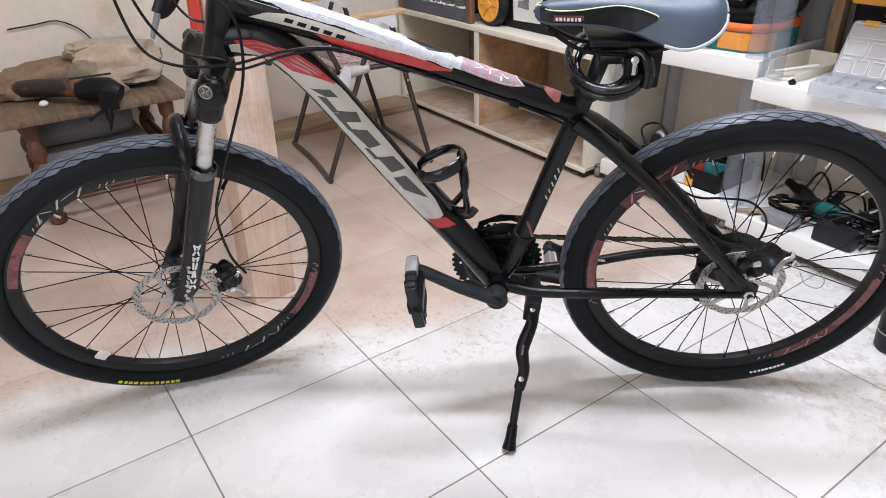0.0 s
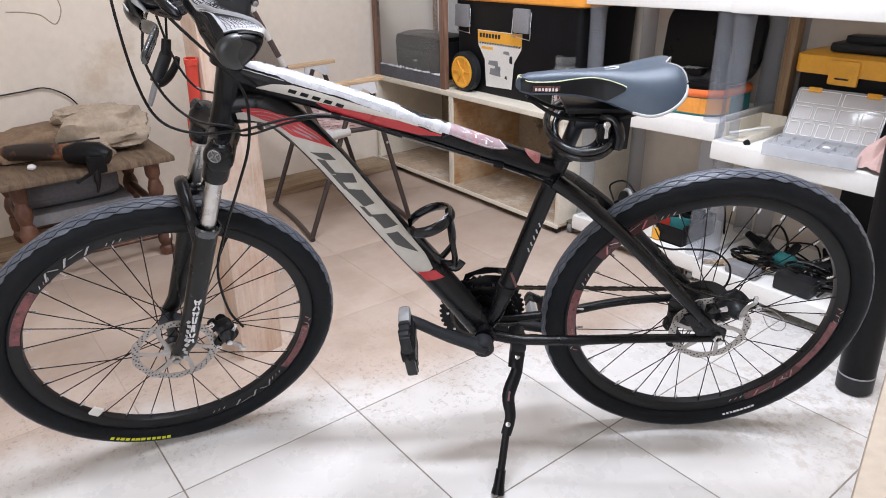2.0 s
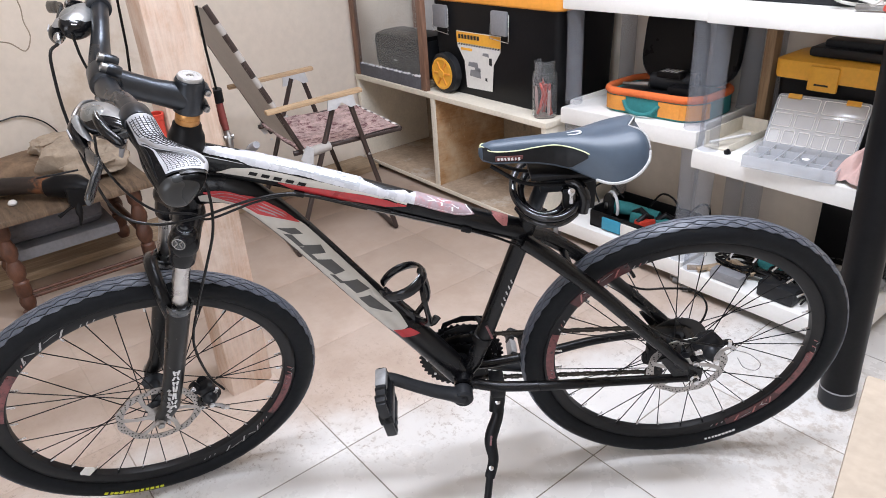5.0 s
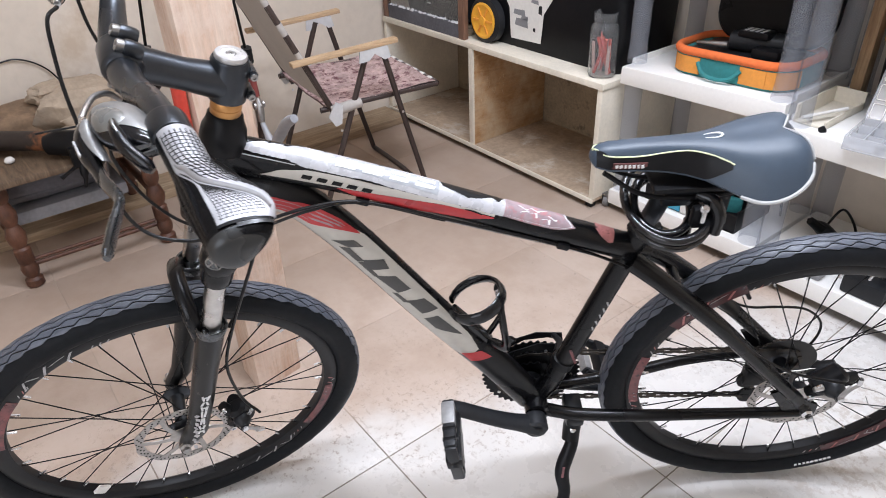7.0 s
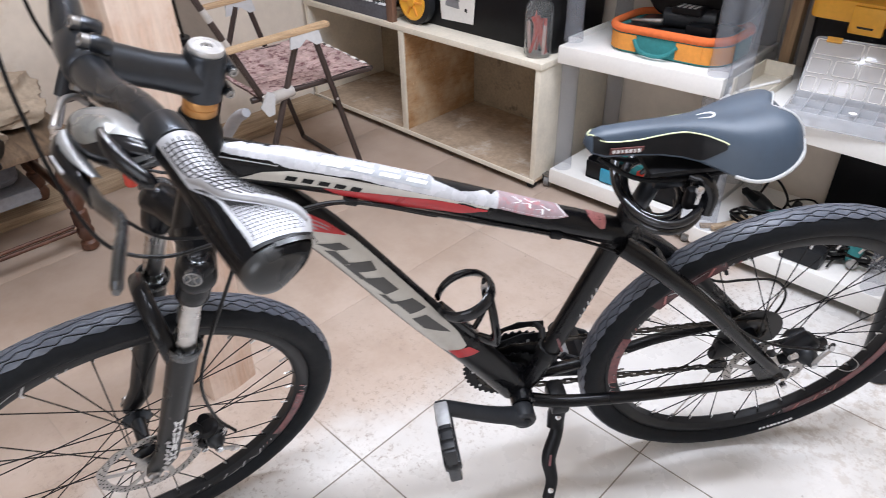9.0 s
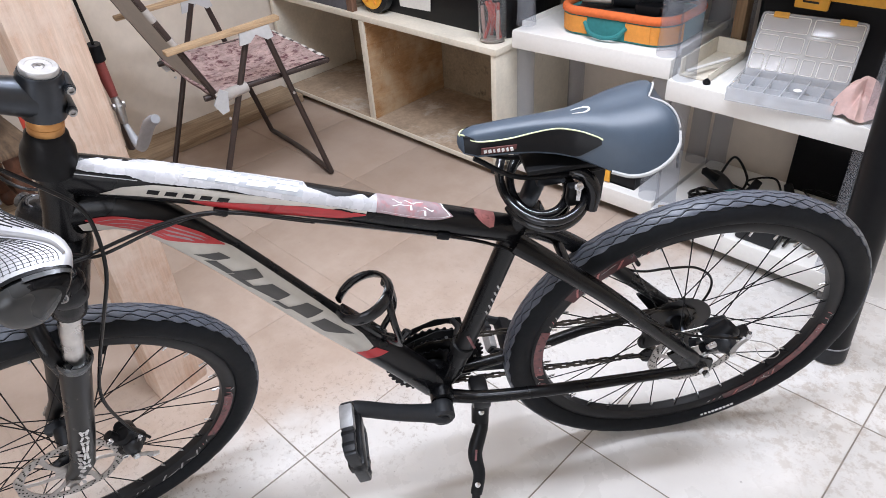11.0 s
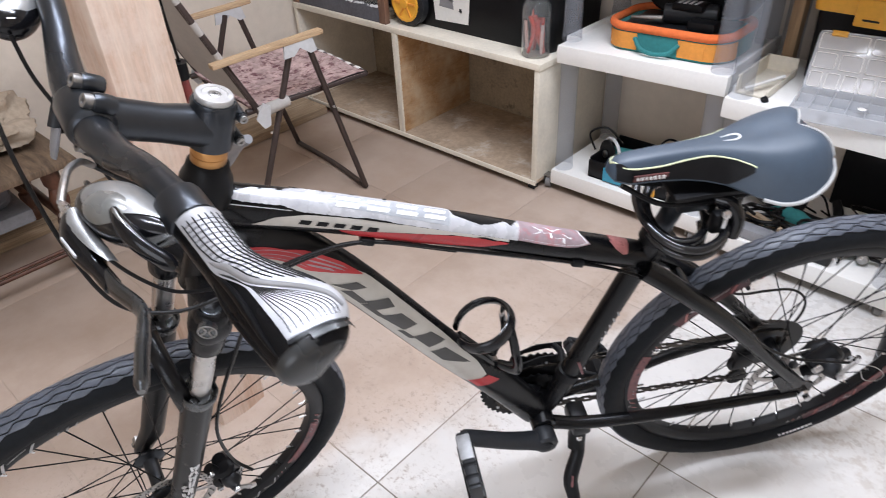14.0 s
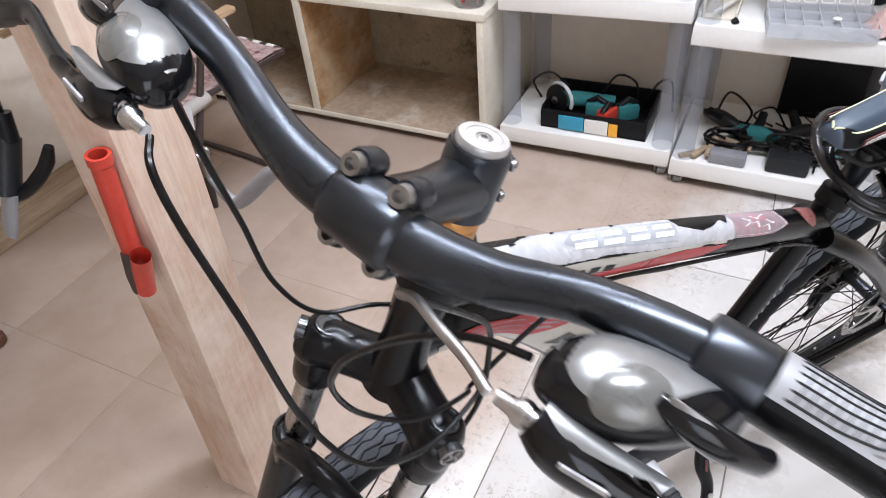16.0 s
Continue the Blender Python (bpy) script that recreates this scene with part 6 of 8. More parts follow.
# left shifter: a loop before the head tube
cable([S(0.141, 0.114, 0.087), S(0.138, 0.092, 0.076), S(0.131, 0.070, 0.055), S(0.130, 0.044, 0.026), S(0.128, 0.020, -0.014), S(0.120, 0.014, -0.052), S(0.087, 0.023, -0.100), S(0.047, 0.048, -0.120), S(0.000, 0.062, -0.118), V((0.85, 0.046, 0.446)), V((0.775, 0.028, 0.460)), V((0.706, 0.017, 0.460)), V((0.60, 0.0165, 0.423))], 0.0021, name="gear_cable")
# right shifter: round the head tube's far side
cable([S(0.141, -0.114, 0.087), S(0.128, -0.100, 0.050), S(0.098, -0.098, -0.006), S(0.064, -0.090, -0.076), S(0.026, -0.070, -0.117), S(-0.026, -0.040, -0.117), V((0.80, -0.036, 0.400)), V((0.70, -0.034, 0.29)), V((0.58, -0.030, 0.13)), V((0.48, -0.026, 0.000))], 0.0021, name="gear_cable")
cable([V((0.600, 0.0165, 0.423)), V((0.437, 0.016, 0.363)), V((0.35, 0.017, 0.328))], 0.0010, name="inner_wire", material="dullsteel")
for p in ((0.706, 0.016, 0.464), (0.437, 0.015, 0.367)):
    part("cable_clip", Shape().box((-0.009, -0.008, -0.005), (0.009, 0.007, 0.005), 0.003, Matrix.Translation(p) @ pose(0, 0, 0, 0, -19, 0)), "black", frame_ob)

# -- cable lock coiled round the seat post
lock = thing("cable_lock", BIKE @ Matrix.Translation((0.297, 0.000, 0.424)), "coiled glossy black cable lock hanging under the saddle", "bicycle lock")
coil = []
for i in range(151):
    turn = i / 44
    a = 2 * math.pi * turn + 0.4
    step = max(0.0, min(1.0, (turn - 1.30) / 0.4))
    rx, ry = 0.058 - 0.020 * step, 0.067 - 0.022 * step
    coil.append(V((rx * math.cos(a) + 0.006 * step, ry * math.sin(a), -0.022 * math.sin(a) + 0.011 * min(turn, 1.3) - 0.006 - step * (0.004 + 0.010 * (turn - 1.3)) + 0.006 * step * math.cos(a * 1.3))))
part("coil", Shape().tube(coil, 0.0062, 12), "lock", lock, "glossy black coated steel cable")
part("lock_body", Shape().tube(smooth([(-0.026, 0.026, 0.030), (-0.044, 0.036, 0.026), (-0.054, 0.044, 0.006), (-0.052, 0.048, -0.020)], 4), [0.0075, 0.0085, 0.0092, 0.0095, 0.0095, 0.0098, 0.0098, 0.0098, 0.0098, 0.0095, 0.009, 0.0085, 0.008], 14), "gloss", lock, "black lock body")
part("lock_clip", Shape().box((-0.036, 0.036, -0.010), (-0.018, 0.050, 0.022), 0.005), "black", lock)
part("lock_key", Shape().lathe([(0.0058, 0), (0.0058, 0.003), (0.0035, 0.004)], (-0.030, 0.050, 0.024), (0, 1, 0.3), 12).box((-0.033, 0.052, 0.002), (-0.027, 0.054, 0.022), 0.001), "steel", lock, "small bright key")


# ---- furniture along the north wall ----
def castor(parent, x, y, z0, r=0.024):
    c = part("castor", Shape().lathe([(r * 0.5, -0.011), (r, -0.009), (r, 0.009), (r * 0.5, 0.011)], (x, y, z0 + r), (1, 0.3, 0), 18), "castor_grey", parent, "grey plastic castor wheel")
    part("castor_fork", Shape().box((x - 0.017, y - 0.012, z0 + r), (x - 0.013, y + 0.012, z0 + 2 * r + 0.006), 0.001).box((x + 0.013, y - 0.012, z0 + r), (x + 0.017, y + 0.012, z0 + 2 * r + 0.006), 0.001).box((x - 0.017, y - 0.014, z0 + 2 * r), (x + 0.017, y + 0.014, z0 + 2 * r + 0.006), 0.001), "dullsteel", c)


CX0, CX1, CY0, CY1, CZ0, CZ1, CP = -2.135, -0.872, 1.175, 1.585, 0.027, 0.456, -1.529
cab = thing("cabinet", pose(0, 0, 0), "worn cream wooden low cabinet with two open compartments", "cabinet")
T, TB = 0.022, 0.012
part("top_board", Shape().box((CX0, CY0 - 0.004, CZ1 - T), (CX1 + 0.004, CY1, CZ1), 0.003), "white_wood", cab)
part("bottom_board", Shape().box((CX0, CY0, CZ0), (CX1, CY1, CZ0 + TB), 0.003), "cab_in", cab, "dusty bare bottom board")
part("bottom_rail", Shape().box((CX0, CY0 - 0.007, CZ0 - 0.003), (CX1 + 0.002, CY0 - 0.001, CZ0 + 0.014), 0.002), "white_wood", cab)
part("side_board", Shape().box((CX1 - T, CY0, CZ0 + TB), (CX1, CY1, CZ1 - T), 0.003), "white_wood", cab)
part("side_board", Shape().box((CX0, CY0, CZ0 + TB), (CX0 + T, CY1, CZ1 - T), 0.003), "white_wood", cab)
part("partition", Shape().box((CP - 0.008, CY0 + 0.006, CZ0 + TB), (CP + 0.014, CY1 - 0.01, CZ1 - T), 0.002), "cab_side", cab, "orange-brown bare wood partition")
part("partition_edge", Shape().box((CP - 0.013, CY0 - 0.003, CZ0 + TB), (CP + 0.013, CY0 + 0.006, CZ1 - T), 0.002), "white_wood", cab)
part("back_board", Shape().box((CX0 + T, CY1 - 0.008, CZ0 + TB), (CX1 - T, CY1, CZ1 - T), 0), "cab_back", cab, "mould-stained back board")
for x in (CX0 + 0.03, CX1 - 0.025):
    for y in (CY0 + 0.02, CY1 - 0.03):
        part("foot", Shape().box((x - 0.013, y - 0.013, 0.0), (x + 0.013, y + 0.013, CZ0), 0.002), "dark", cab, "short dark foot")
# pale scratches on the partition
rnd = random.Random(44)
for i in range(16):
    y, z = CY0 + rnd.uniform(0.03, 0.16), CZ0 + rnd.uniform(0.20, 0.30)
    part("scratch", Shape().box((-0.0004, -0.0012, -rnd.uniform(0.006, 0.022)), (0.0006, 0.0012, rnd.uniform(0.004, 0.012)), 0, Matrix.Translation((CP + 0.0142, y, z)) @ pose(0, 0, 0, rnd.uniform(-25, 25), 0, 0)), "arm_wood", cab)

# old glass case with a dusty lower rail
tank = thing("glass_case", pose(0, 0, CZ1), "old brown-framed glass case with a dusty lower rail", "display case")
for x in (-2.115, -1.590):
    for y in (1.190, 1.555):
        part("corner_post", Shape().box((x - 0.017, y - 0.012, 0.0), (x + 0.017, y + 0.012, 0.440), 0.003), "case_wood", tank)
part("lower_rail", Shape().box((-2.098, 1.182, 0.0), (-1.607, 1.196, 0.058), 0.003), "bluecloth", tank, "dusty grey-blue lower rail")
part("upper_rail", Shape().box((-2.098, 1.182, 0.372), (-1.607, 1.196, 0.440), 0.003), "case_rail", tank)
part("upper_label", Shape().box((-1.97, 1.1795, 0.388), (-1.83, 1.1815, 0.412), 0.001), "lightgrey", tank, "pale worn strip")
part("floor_board", Shape().box((-2.098, 1.196, 0.0), (-1.607, 1.555, 0.012), 0.002), "cab_back", tank)
part("back_pane", Shape().box((-2.098, 1.548, 0.012), (-1.607, 1.555, 0.440), 0), "lightgrey", tank, "dusty grey back panel")
part("pane", Shape().box((-2.098, 1.187, 0.058), (-1.607, 1.190, 0.372), 0), "glass", tank, "thin front glass pane")
rnd = random.Random(5)
dust = Shape()
for i in range(60):
    x = rnd.uniform(-2.08, -1.62)
    dust.lathe([(0.001, -0.001), (rnd.uniform(0.003, 0.009), 0.0), (0.001, rnd.uniform(0.004, 0.010))], (x, 1.185, 0.057 + rnd.uniform(-0.003, 0.001)), (0, 0, 1), 6)
tagged(part("dust", dust, "lightgrey", tank, "grey dust along the rail"), kind="stuff")
bag = thing("camera_bag", pose(-1.855, 1.33, CZ1 + 0.013), "rounded black padded bag inside the glass case", "bag")
bs = Shape()
bs.box((-0.19, -0.10, 0.0), (0.19, 0.10, 0.180), 0.060)
part("body", bs, "dark", bag)
part("flap", Shape().box((-0.18, -0.105, 0.090), (0.18, 0.09, 0.196), 0.050), "black", bag)
part("badge", Shape().box((-0.014, -0.1035, 0.075), (0.014, -0.1015, 0.080), 0.0005), "lightgrey", bag)

# wheeled tool chest
tc = thing("tool_chest", pose(0, 0, CZ1), "large black plastic tool chest with orange lid and wheels", "tool chest")
rows = []
for z, d in ((0.0, 0.012), (0.02, 0.004), (0.20, 0.0), (0.355, -0.004), (0.372, -0.004)):
    rows.append([(x, y, z) for x, y in rounded(0.70 - 2 * d, 0.31 - 2 * d, 0.03, 4, -1.238, 1.41)])
part("body", Shape().grid(rows, caps=True), "black", tc)
rows = []
for z, d in ((0.368, -0.012), (0.373, -0.016), (0.418, -0.016), (0.432, -0.006), (0.437, 0.03)):
    rows.append([(x, y, z) for x, y in rounded(0.70 - 2 * d, 0.31 - 2 * d, 0.03, 4, -1.238, 1.41)])
lid = part("lid", Shape().grid(rows, caps=True), "orange", tc, "orange plastic lid")
for x in (-1.45, -1.10):
    part("lid_groove", Shape().box((x - 0.012, 1.2365, 0.410), (x + 0.012, 1.2395, 0.415), 0), "dark", lid)
for x in (-1.528, -1.176):
    la = part("latch", Shape().box((x - 0.042, 1.234, 0.262), (x + 0.042, 1.252, 0.352), 0.008), "grey", tc, "grey plastic latch")
    part("latch_wire", Shape().tube([(x - 0.046, 1.244, 0.34), (x - 0.048, 1.238, 0.250), (x + 0.052, 1.238, 0.240), (x + 0.050, 1.244, 0.34)], 0.0022, 6), "steel", la)
for x in (-1.497,):
    w = part("wheel", Shape().lathe([(0.050, -0.018), (0.072, -0.020), (0.083, -0.014), (0.083, 0.016), (0.050, 0.020)], (x, 1.232, 0.083), (0, 1, 0), 32), "dark", tc, "black tyre with orange hub")
    hubs = Shape().lathe([(0.064, 0.0), (0.066, -0.006), (0.058, -0.008), (0.050, -0.004), (0.018, -0.005), (0.016, -0.011), (0.004, -0.011)], (x, 1.214, 0.083), (0, 1, 0), 32)
    hb = part("wheel_hub", hubs, "yellow", w, "yellow-orange hub")
    for k in range(6):
        a = k * math.pi / 3
        part("hub_rib", Shape().box((0.018, -0.003, -0.004), (0.052, 0.002, 0.004), 0.001, Matrix.Translation((x, 1.2085, 0.083)) @ pose(0, 0, 0, 0, math.degrees(a), 0)), "orange", w)
lab = [(-0.106, 0.125), (0.106, 0.125), (0.102, 0.06), (0.07, 0.0), (0.062, -0.112), (-0.062, -0.118), (-0.07, 0.0), (-0.102, 0.06)]
lm = Matrix.Translation((-1.311, 1.2545, 0.142)) @ pose(0, 0, 0, 90, 0, 0) @ Matrix.Diagonal((1.24, 0.92, 1, 1))
lb = part("label", Shape().prism(lab, 0, 0.0015, lm), "paper", tc, "white and yellow printed product label")
part("label_band", Shape().prism([(-0.104, 0.075), (0.104, 0.075), (0.105, 0.122), (-0.105, 0.122)], 0.0016, 0.0024, lm), "yellow", lb, "yellow top band with print")
rnd = random.Random(8)
for i in range(7):
    part("print_bar", Shape().prism([(-0.095 + i * 0.015, 0.094), (-0.084 + i * 0.015, 0.094), (-0.084 + i * 0.015, 0.112), (-0.095 + i * 0.015, 0.112)], 0.0025, 0.003, lm), "dark", lb)
for i in range(16):
    part("print_bar", Shape().prism([(-0.098 + i * 0.0125, 0.066), (-0.091 + i * 0.0125, 0.066), (-0.087 + i * 0.0125, 0.074), (-0.094 + i * 0.0125, 0.074)], 0.0017, 0.0022, lm), "black", lb)
part("print_bar", Shape().prism([(-0.085, 0.045), (-0.03, 0.045), (-0.03, 0.056), (-0.085, 0.056)], 0.0017, 0.0022, lm), "yellow", lb)
for x, y, w, h in ((-0.052, -0.02, 0.050, 0.020), (-0.045, -0.062, 0.055, 0.030), (-0.02, -0.034, 0.03, 0.012), (0.050, 0.0, 0.014, 0.03), (0.02, 0.035, 0.03, 0.012), (0.03, -0.07, 0.01, 0.012)):
    part("printed_picture", Shape().prism([(x, y), (x + w, y - 0.004), (x + w * 0.92, y + h), (x + w * 0.08, y + h * 0.9)], 0.0017, 0.0022, lm), "grey" if w > 0.02 else "dark", lb)

# jar of pegs
jar = thing("glass_jar", pose(-0.938, 1.240, CZ1) @ Matrix.Scale(1.12, 4), "clear glass jar half full of reddish wooden pegs", "jar")
jp = [(0.036, 0.0), (0.040, 0.004), (0.041, 0.12), (0.039, 0.142), (0.031, 0.152), (0.031, 0.158), (0.034, 0.160), (0.034, 0.180), (0.0315, 0.181), (0.0295, 0.156), (0.037, 0.140), (0.0385, 0.12), (0.0375, 0.006), (0.001, 0.005)]
part("glass", Shape().lathe(jp, sides=28, caps=False), "glass", jar)
rnd = random.Random(2)
for i in range(9):
    a, b = rnd.uniform(0, 6.28), rnd.uniform(0, 6.28)
    p0 = V((0.024 * math.cos(a), 0.024 * math.sin(a), 0.008))
    p1 = V((0.030 * math.cos(b), 0.030 * math.sin(b), rnd.uniform(0.09, 0.13)))
    part("peg", Shape().tube([p0, p0.lerp(p1, 0.5), p1], [0.004, 0.0052, 0.0045], 6), "red" if i % 3 else "pink", jar, "faded red peg")


# ---- two white plastic shelf racks with translucent posts ----
def rack(x0, x1, y0, y1, levels, label, sag=(0, 0, 0)):
    r = thing("shelf_rack", pose(x0, y0, 0), label, "shelf", "white plastic shelf racks")
    w, d = x1 - x0, y1 - y0
    def bent(shape, g):
        shape.v = [(x, y, z - g * (1 - x / w)) for x, y, z in shape.v]
        return shape
    for k, (z0, z1) in enumerate(levels):
        sh = part("shelf_board", bent(Shape().box((0.0005, 0.0005, z1 - 0.014), (w - 0.0005, d - 0.0005, z1), 0.005), sag[k]), "shelf", r, "white plastic shelf board")
        for lo, hi in (((0, 0, z0), (w, 0.012, z1 - 0.006)), ((0, d - 0.012, z0), (w, d, z1 - 0.006)), ((0, 0.0125, z0), (0.012, d - 0.0125, z1 - 0.006)), ((w - 0.012, 0.0125, z0), (w, d - 0.0125, z1 - 0.006))):
            part("rim", bent(Shape().box(lo, hi, 0.004), sag[k]), "shelf", sh)
        if 0 < k < len(levels) - 1:
            for x in (0.0, w - 0.010):
                part("side_lip", bent(Shape().box((x, 0.05, z1 - 0.004), (x + 0.010, d, z1 + 0.016), 0.003), sag[k]), "shelf", sh)
    for k in range(len(levels) - 1):
        for x in (0.030, w - 0.030):
            for y in (0.034, d - 0.034):
                part("post", Shape().tube([(x, y, levels[k][1] - 0.004), (x, y, levels[k][1] + 0.05), (x, y, levels[k + 1][0] - 0.05), (x, y, levels[k + 1][0] + 0.006)], [0.031, 0.028, 0.028, 0.031], 24, caps=False, flat=1.0), "post", r, "translucent grey plastic post")
    for x in (-0.016 if x0 < -0.5 else 0.024, w - 0.022):
        for y in (0.018, d - 0.030):
            castor(r, x, y, 0.0, 0.021 if x < 0 else 0.0148)
    return r


rack(-0.842, -0.306, 1.218, 1.575, ((0.036, 0.090), (0.474, 0.530), (0.846, 0.900)), "white plastic shelf rack with translucent grey posts, full of tools", (0.010, 0.018, 0.004))
rack(-0.300, 0.222, 1.194, 1.585, ((0.030, 0.084), (0.430, 0.486), (0.846, 0.900)), "white plastic shelf rack beside another, holding boxes and cables")

# open tool bag on the middle shelf
tb = thing("tool_bag", pose(-0.530, 1.392, 0.5225, 0, -1.9, 0), "open teal and orange cloth tool case with black lid raised", "tool bag")
rows = []
for z, d in ((0.0, 0.006), (0.006, 0.0), (0.058, 0.0), (0.063, 0.003)):
    rows.append([(x, y, z) for x, y in rounded(0.375 - 2 * d, 0.24 - 2 * d, 0.070, 7)])
body = part("body", Shape().grid(rows, caps=True), "teal", tb, "teal cloth tray")
for x0, x1 in ((-0.128, -0.075), (0.050, 0.128)):
    part("panel", Shape().box((x0, -0.1225, 0.008), (x1, -0.118, 0.056), 0.002), "ochre_cloth", body, "ochre cloth panel")
for sx in (-1, 1):
    corner = [[(sx * (0.1175 + 0.0712 * math.sin(a)), -0.050 - 0.0712 * math.cos(a), z) for z in (0.008, 0.032, 0.056)] for a in (radians(6 + 84 * i / 10) for i in range(11))]
    part("panel", Shape().grid(corner, close_v=False), "ochre_cloth", body, "ochre cloth corner")
rim = [V((x, y, 0.070)) for x, y in rounded(0.366, 0.232, 0.068, 7)]
part("rim", Shape().tube(rim, 0.0120, 10, closed=True), "orange_cloth", tb, "orange padded rim")
part("handle", Shape().tube(smooth([(-0.080, -0.124, 0.044), (-0.055, -0.136, 0.020), (-0.012, -0.140, 0.012), (0.030, -0.136, 0.020), (0.055, -0.124, 0.044)], 5), 0.006, 8), "teal", tb)
rows = []
for z, d in ((0.0, 0.005), (0.012, 0.0), (0.022, 0.0), (0.030, 0.006)):
    rows.append([(x, y, z) for x, y in rounded(0.36 - 2 * d, 0.27 - 2 * d, 0.085, 7)])
part("lid", Shape().grid(rows, caps=True).moved(Matrix.Translation((0.015, 0.115, 0.200)) @ pose(0, 0, 0, 80, 0, 0)), "black", tb, "black lined lid standing open")
part("inner_tray", Shape().box((-0.150, -0.090, 0.052), (0.150, 0.090, 0.067), 0.020), "dark", tb)
dr = thing("power_drill", pose(-0.535, 1.385, 0.589, 0, -1.9, 0), "dark green and black power drill lying in the open case", "drill")
part("motor", Shape().tube([(-0.04, -0.02, 0.030), (0.03, 0.0, 0.030), (0.10, 0.02, 0.030)], [0.026, 0.031, 0.028], 16), "dark", dr)
part("vent_block", Shape().box((-0.015, -0.036, 0.044), (0.075, 0.022, 0.064), 0.006), "black", dr)
for i in range(4):
    part("vent", Shape().box((0.00 + i * 0.016, -0.030, 0.0635), (0.008 + i * 0.016, 0.010, 0.0655), 0.001), "lightgrey", dr)
part("chuck", Shape().tube([(-0.03, -0.050, 0.022), (-0.12, -0.066, 0.018)], [0.010, 0.006], 12), "dullsteel", dr)
part("grip", Shape().box((0.05, -0.07, 0.002), (0.13, -0.02, 0.03), 0.010), "black", dr)

# lower shelf: crate of power tools
cr = thing("tool_crate", pose(-0.555, 1.35, 0.0852, 0, -1.0, 0), "low black crate holding a grinder, pads and packets", "crate")
part("base", Shape().box((-0.16, -0.10, 0.0), (0.17, 0.10, 0.010), 0.003), "black", cr)
for lo, hi in (((-0.16, -0.10, 0.0), (0.17, -0.092, 0.062)), ((-0.16, 0.092, 0.0), (0.17, 0.10, 0.075)), ((-0.16, -0.092, 0.0), (-0.152, 0.092, 0.07)), ((0.162, -0.092, 0.0), (0.17, 0.092, 0.07))):
    part("crate_wall", Shape().box(lo, hi, 0.003), "black", cr)
part("front_packet", Shape().box((-0.10, -0.108, 0.006), (-0.02, -0.1005, 0.052), 0.003), "blue", cr, "bright blue packet")
part("front_packet", Shape().box((-0.018, -0.107, 0.004), (0.055, -0.1005, 0.050), 0.003), "paper", cr, "pale printed packet")
part("front_packet", Shape().box((0.057, -0.1075, 0.004), (0.085, -0.1005, 0.046), 0.003), "yellow", cr)
gr = thing("angle_grinder", pose(-0.685, 1.315, 0.0965), "black angle grinder with a pale guard ring in the crate", "grinder")
part("disc", Shape().lathe([(0.010, -0.004), (0.046, -0.003), (0.046, 0.003), (0.010, 0.004)], (0, 0, 0.052), (-0.5, -0.86, 0.1), 32), "black", gr)
part("guard", Shape().tube(arc((0.010, 0.012, 0.052), 0.050, radians(-20), radians(200), 18, (0.86, -0.5, 0), (0, 0, 1)), 0.006, 8), "lightgrey", gr, "pale grey guard ring")
part("hub_nut", Shape().lathe([(0.012, 0), (0.012, 0.006), (0.006, 0.008)], (-0.003, -0.005, 0.052), (-0.5, -0.86, 0.1), 12), "dullsteel", gr)
part("body", Shape().tube([(0.01, 0.02, 0.045), (0.06, 0.05, 0.04), (0.17, 0.07, 0.035)], [0.028, 0.024, 0.021], 14), "teal", gr, "dark teal motor body")
for i, (x, y, mname, nm) in enumerate(((-0.56, 1.34, "teal", "sander"), (-0.47, 1.36, "teal", "jigsaw"), (-0.52, 1.31, "red", "tape_measure"))):
    o = thing(nm, pose(x, y, 0.0965, 0, 0, 35 * i), f"small {('dark teal', 'dark teal', 'red')[i]} {nm.replace('_', ' ')} lying in the crate", nm.replace("_", " "))
    part("body", Shape().box((-0.035, -0.022, 0.0), (0.035, 0.022, 0.052), 0.014), mname, o)
    part("grip", Shape().tube([(-0.03, 0, 0.045), (0.0, 0, 0.066), (0.03, 0, 0.048)], 0.010, 10), "black", o)
for i, pts in enumerate((((-0.74, 1.33, 0.14), (-0.77, 1.34, 0.19), (-0.72, 1.36, 0.215), (-0.66, 1.37, 0.17)), ((-0.56, 1.38, 0.15), (-0.52, 1.40, 0.215), (-0.46, 1.40, 0.20), (-0.45, 1.40, 0.13)), ((-0.43, 1.41, 0.12), (-0.40, 1.43, 0.19), (-0.36, 1.44, 0.20), (-0.345, 1.44, 0.10)))):
    solid("extension_lead", Shape().tube(smooth(pts, 8), 0.0035, 8), "cable", "thin black power cord looping out of the crate", "cord", "tool cords")

# upper shelf: trays and cables
tr = thing("parts_tray", pose(-0.60, 1.35, 0.900), "flat black parts tray on the top shelf", "tray")
part("tray", Shape().box((-0.17, -0.10, 0.0), (0.24, 0.12, 0.012), 0.004).box((-0.17, -0.10, 0.01), (0.24, -0.09, 0.035), 0.003).box((-0.17, 0.11, 0.01), (0.24, 0.12, 0.035), 0.003), "black", tr)
solid("red_box", Shape().box((-0.50, 1.30, 0.914), (-0.44, 1.38, 0.955), 0.006), "red", "small red plastic box in the tray", "box")
solid("stapler", Shape().box((-0.385, 1.28, 0.901), (-0.315, 1.31, 0.922), 0.006).box((-0.38, 1.282, 0.924), (-0.315, 1.308, 0.940), 0.006), "grey", "grey metal stapler on the top shelf", "stapler")
bx = thing("dark_case", pose(-0.06, 1.36, 0.900), "flat dark green plastic case on the top shelf", "case")
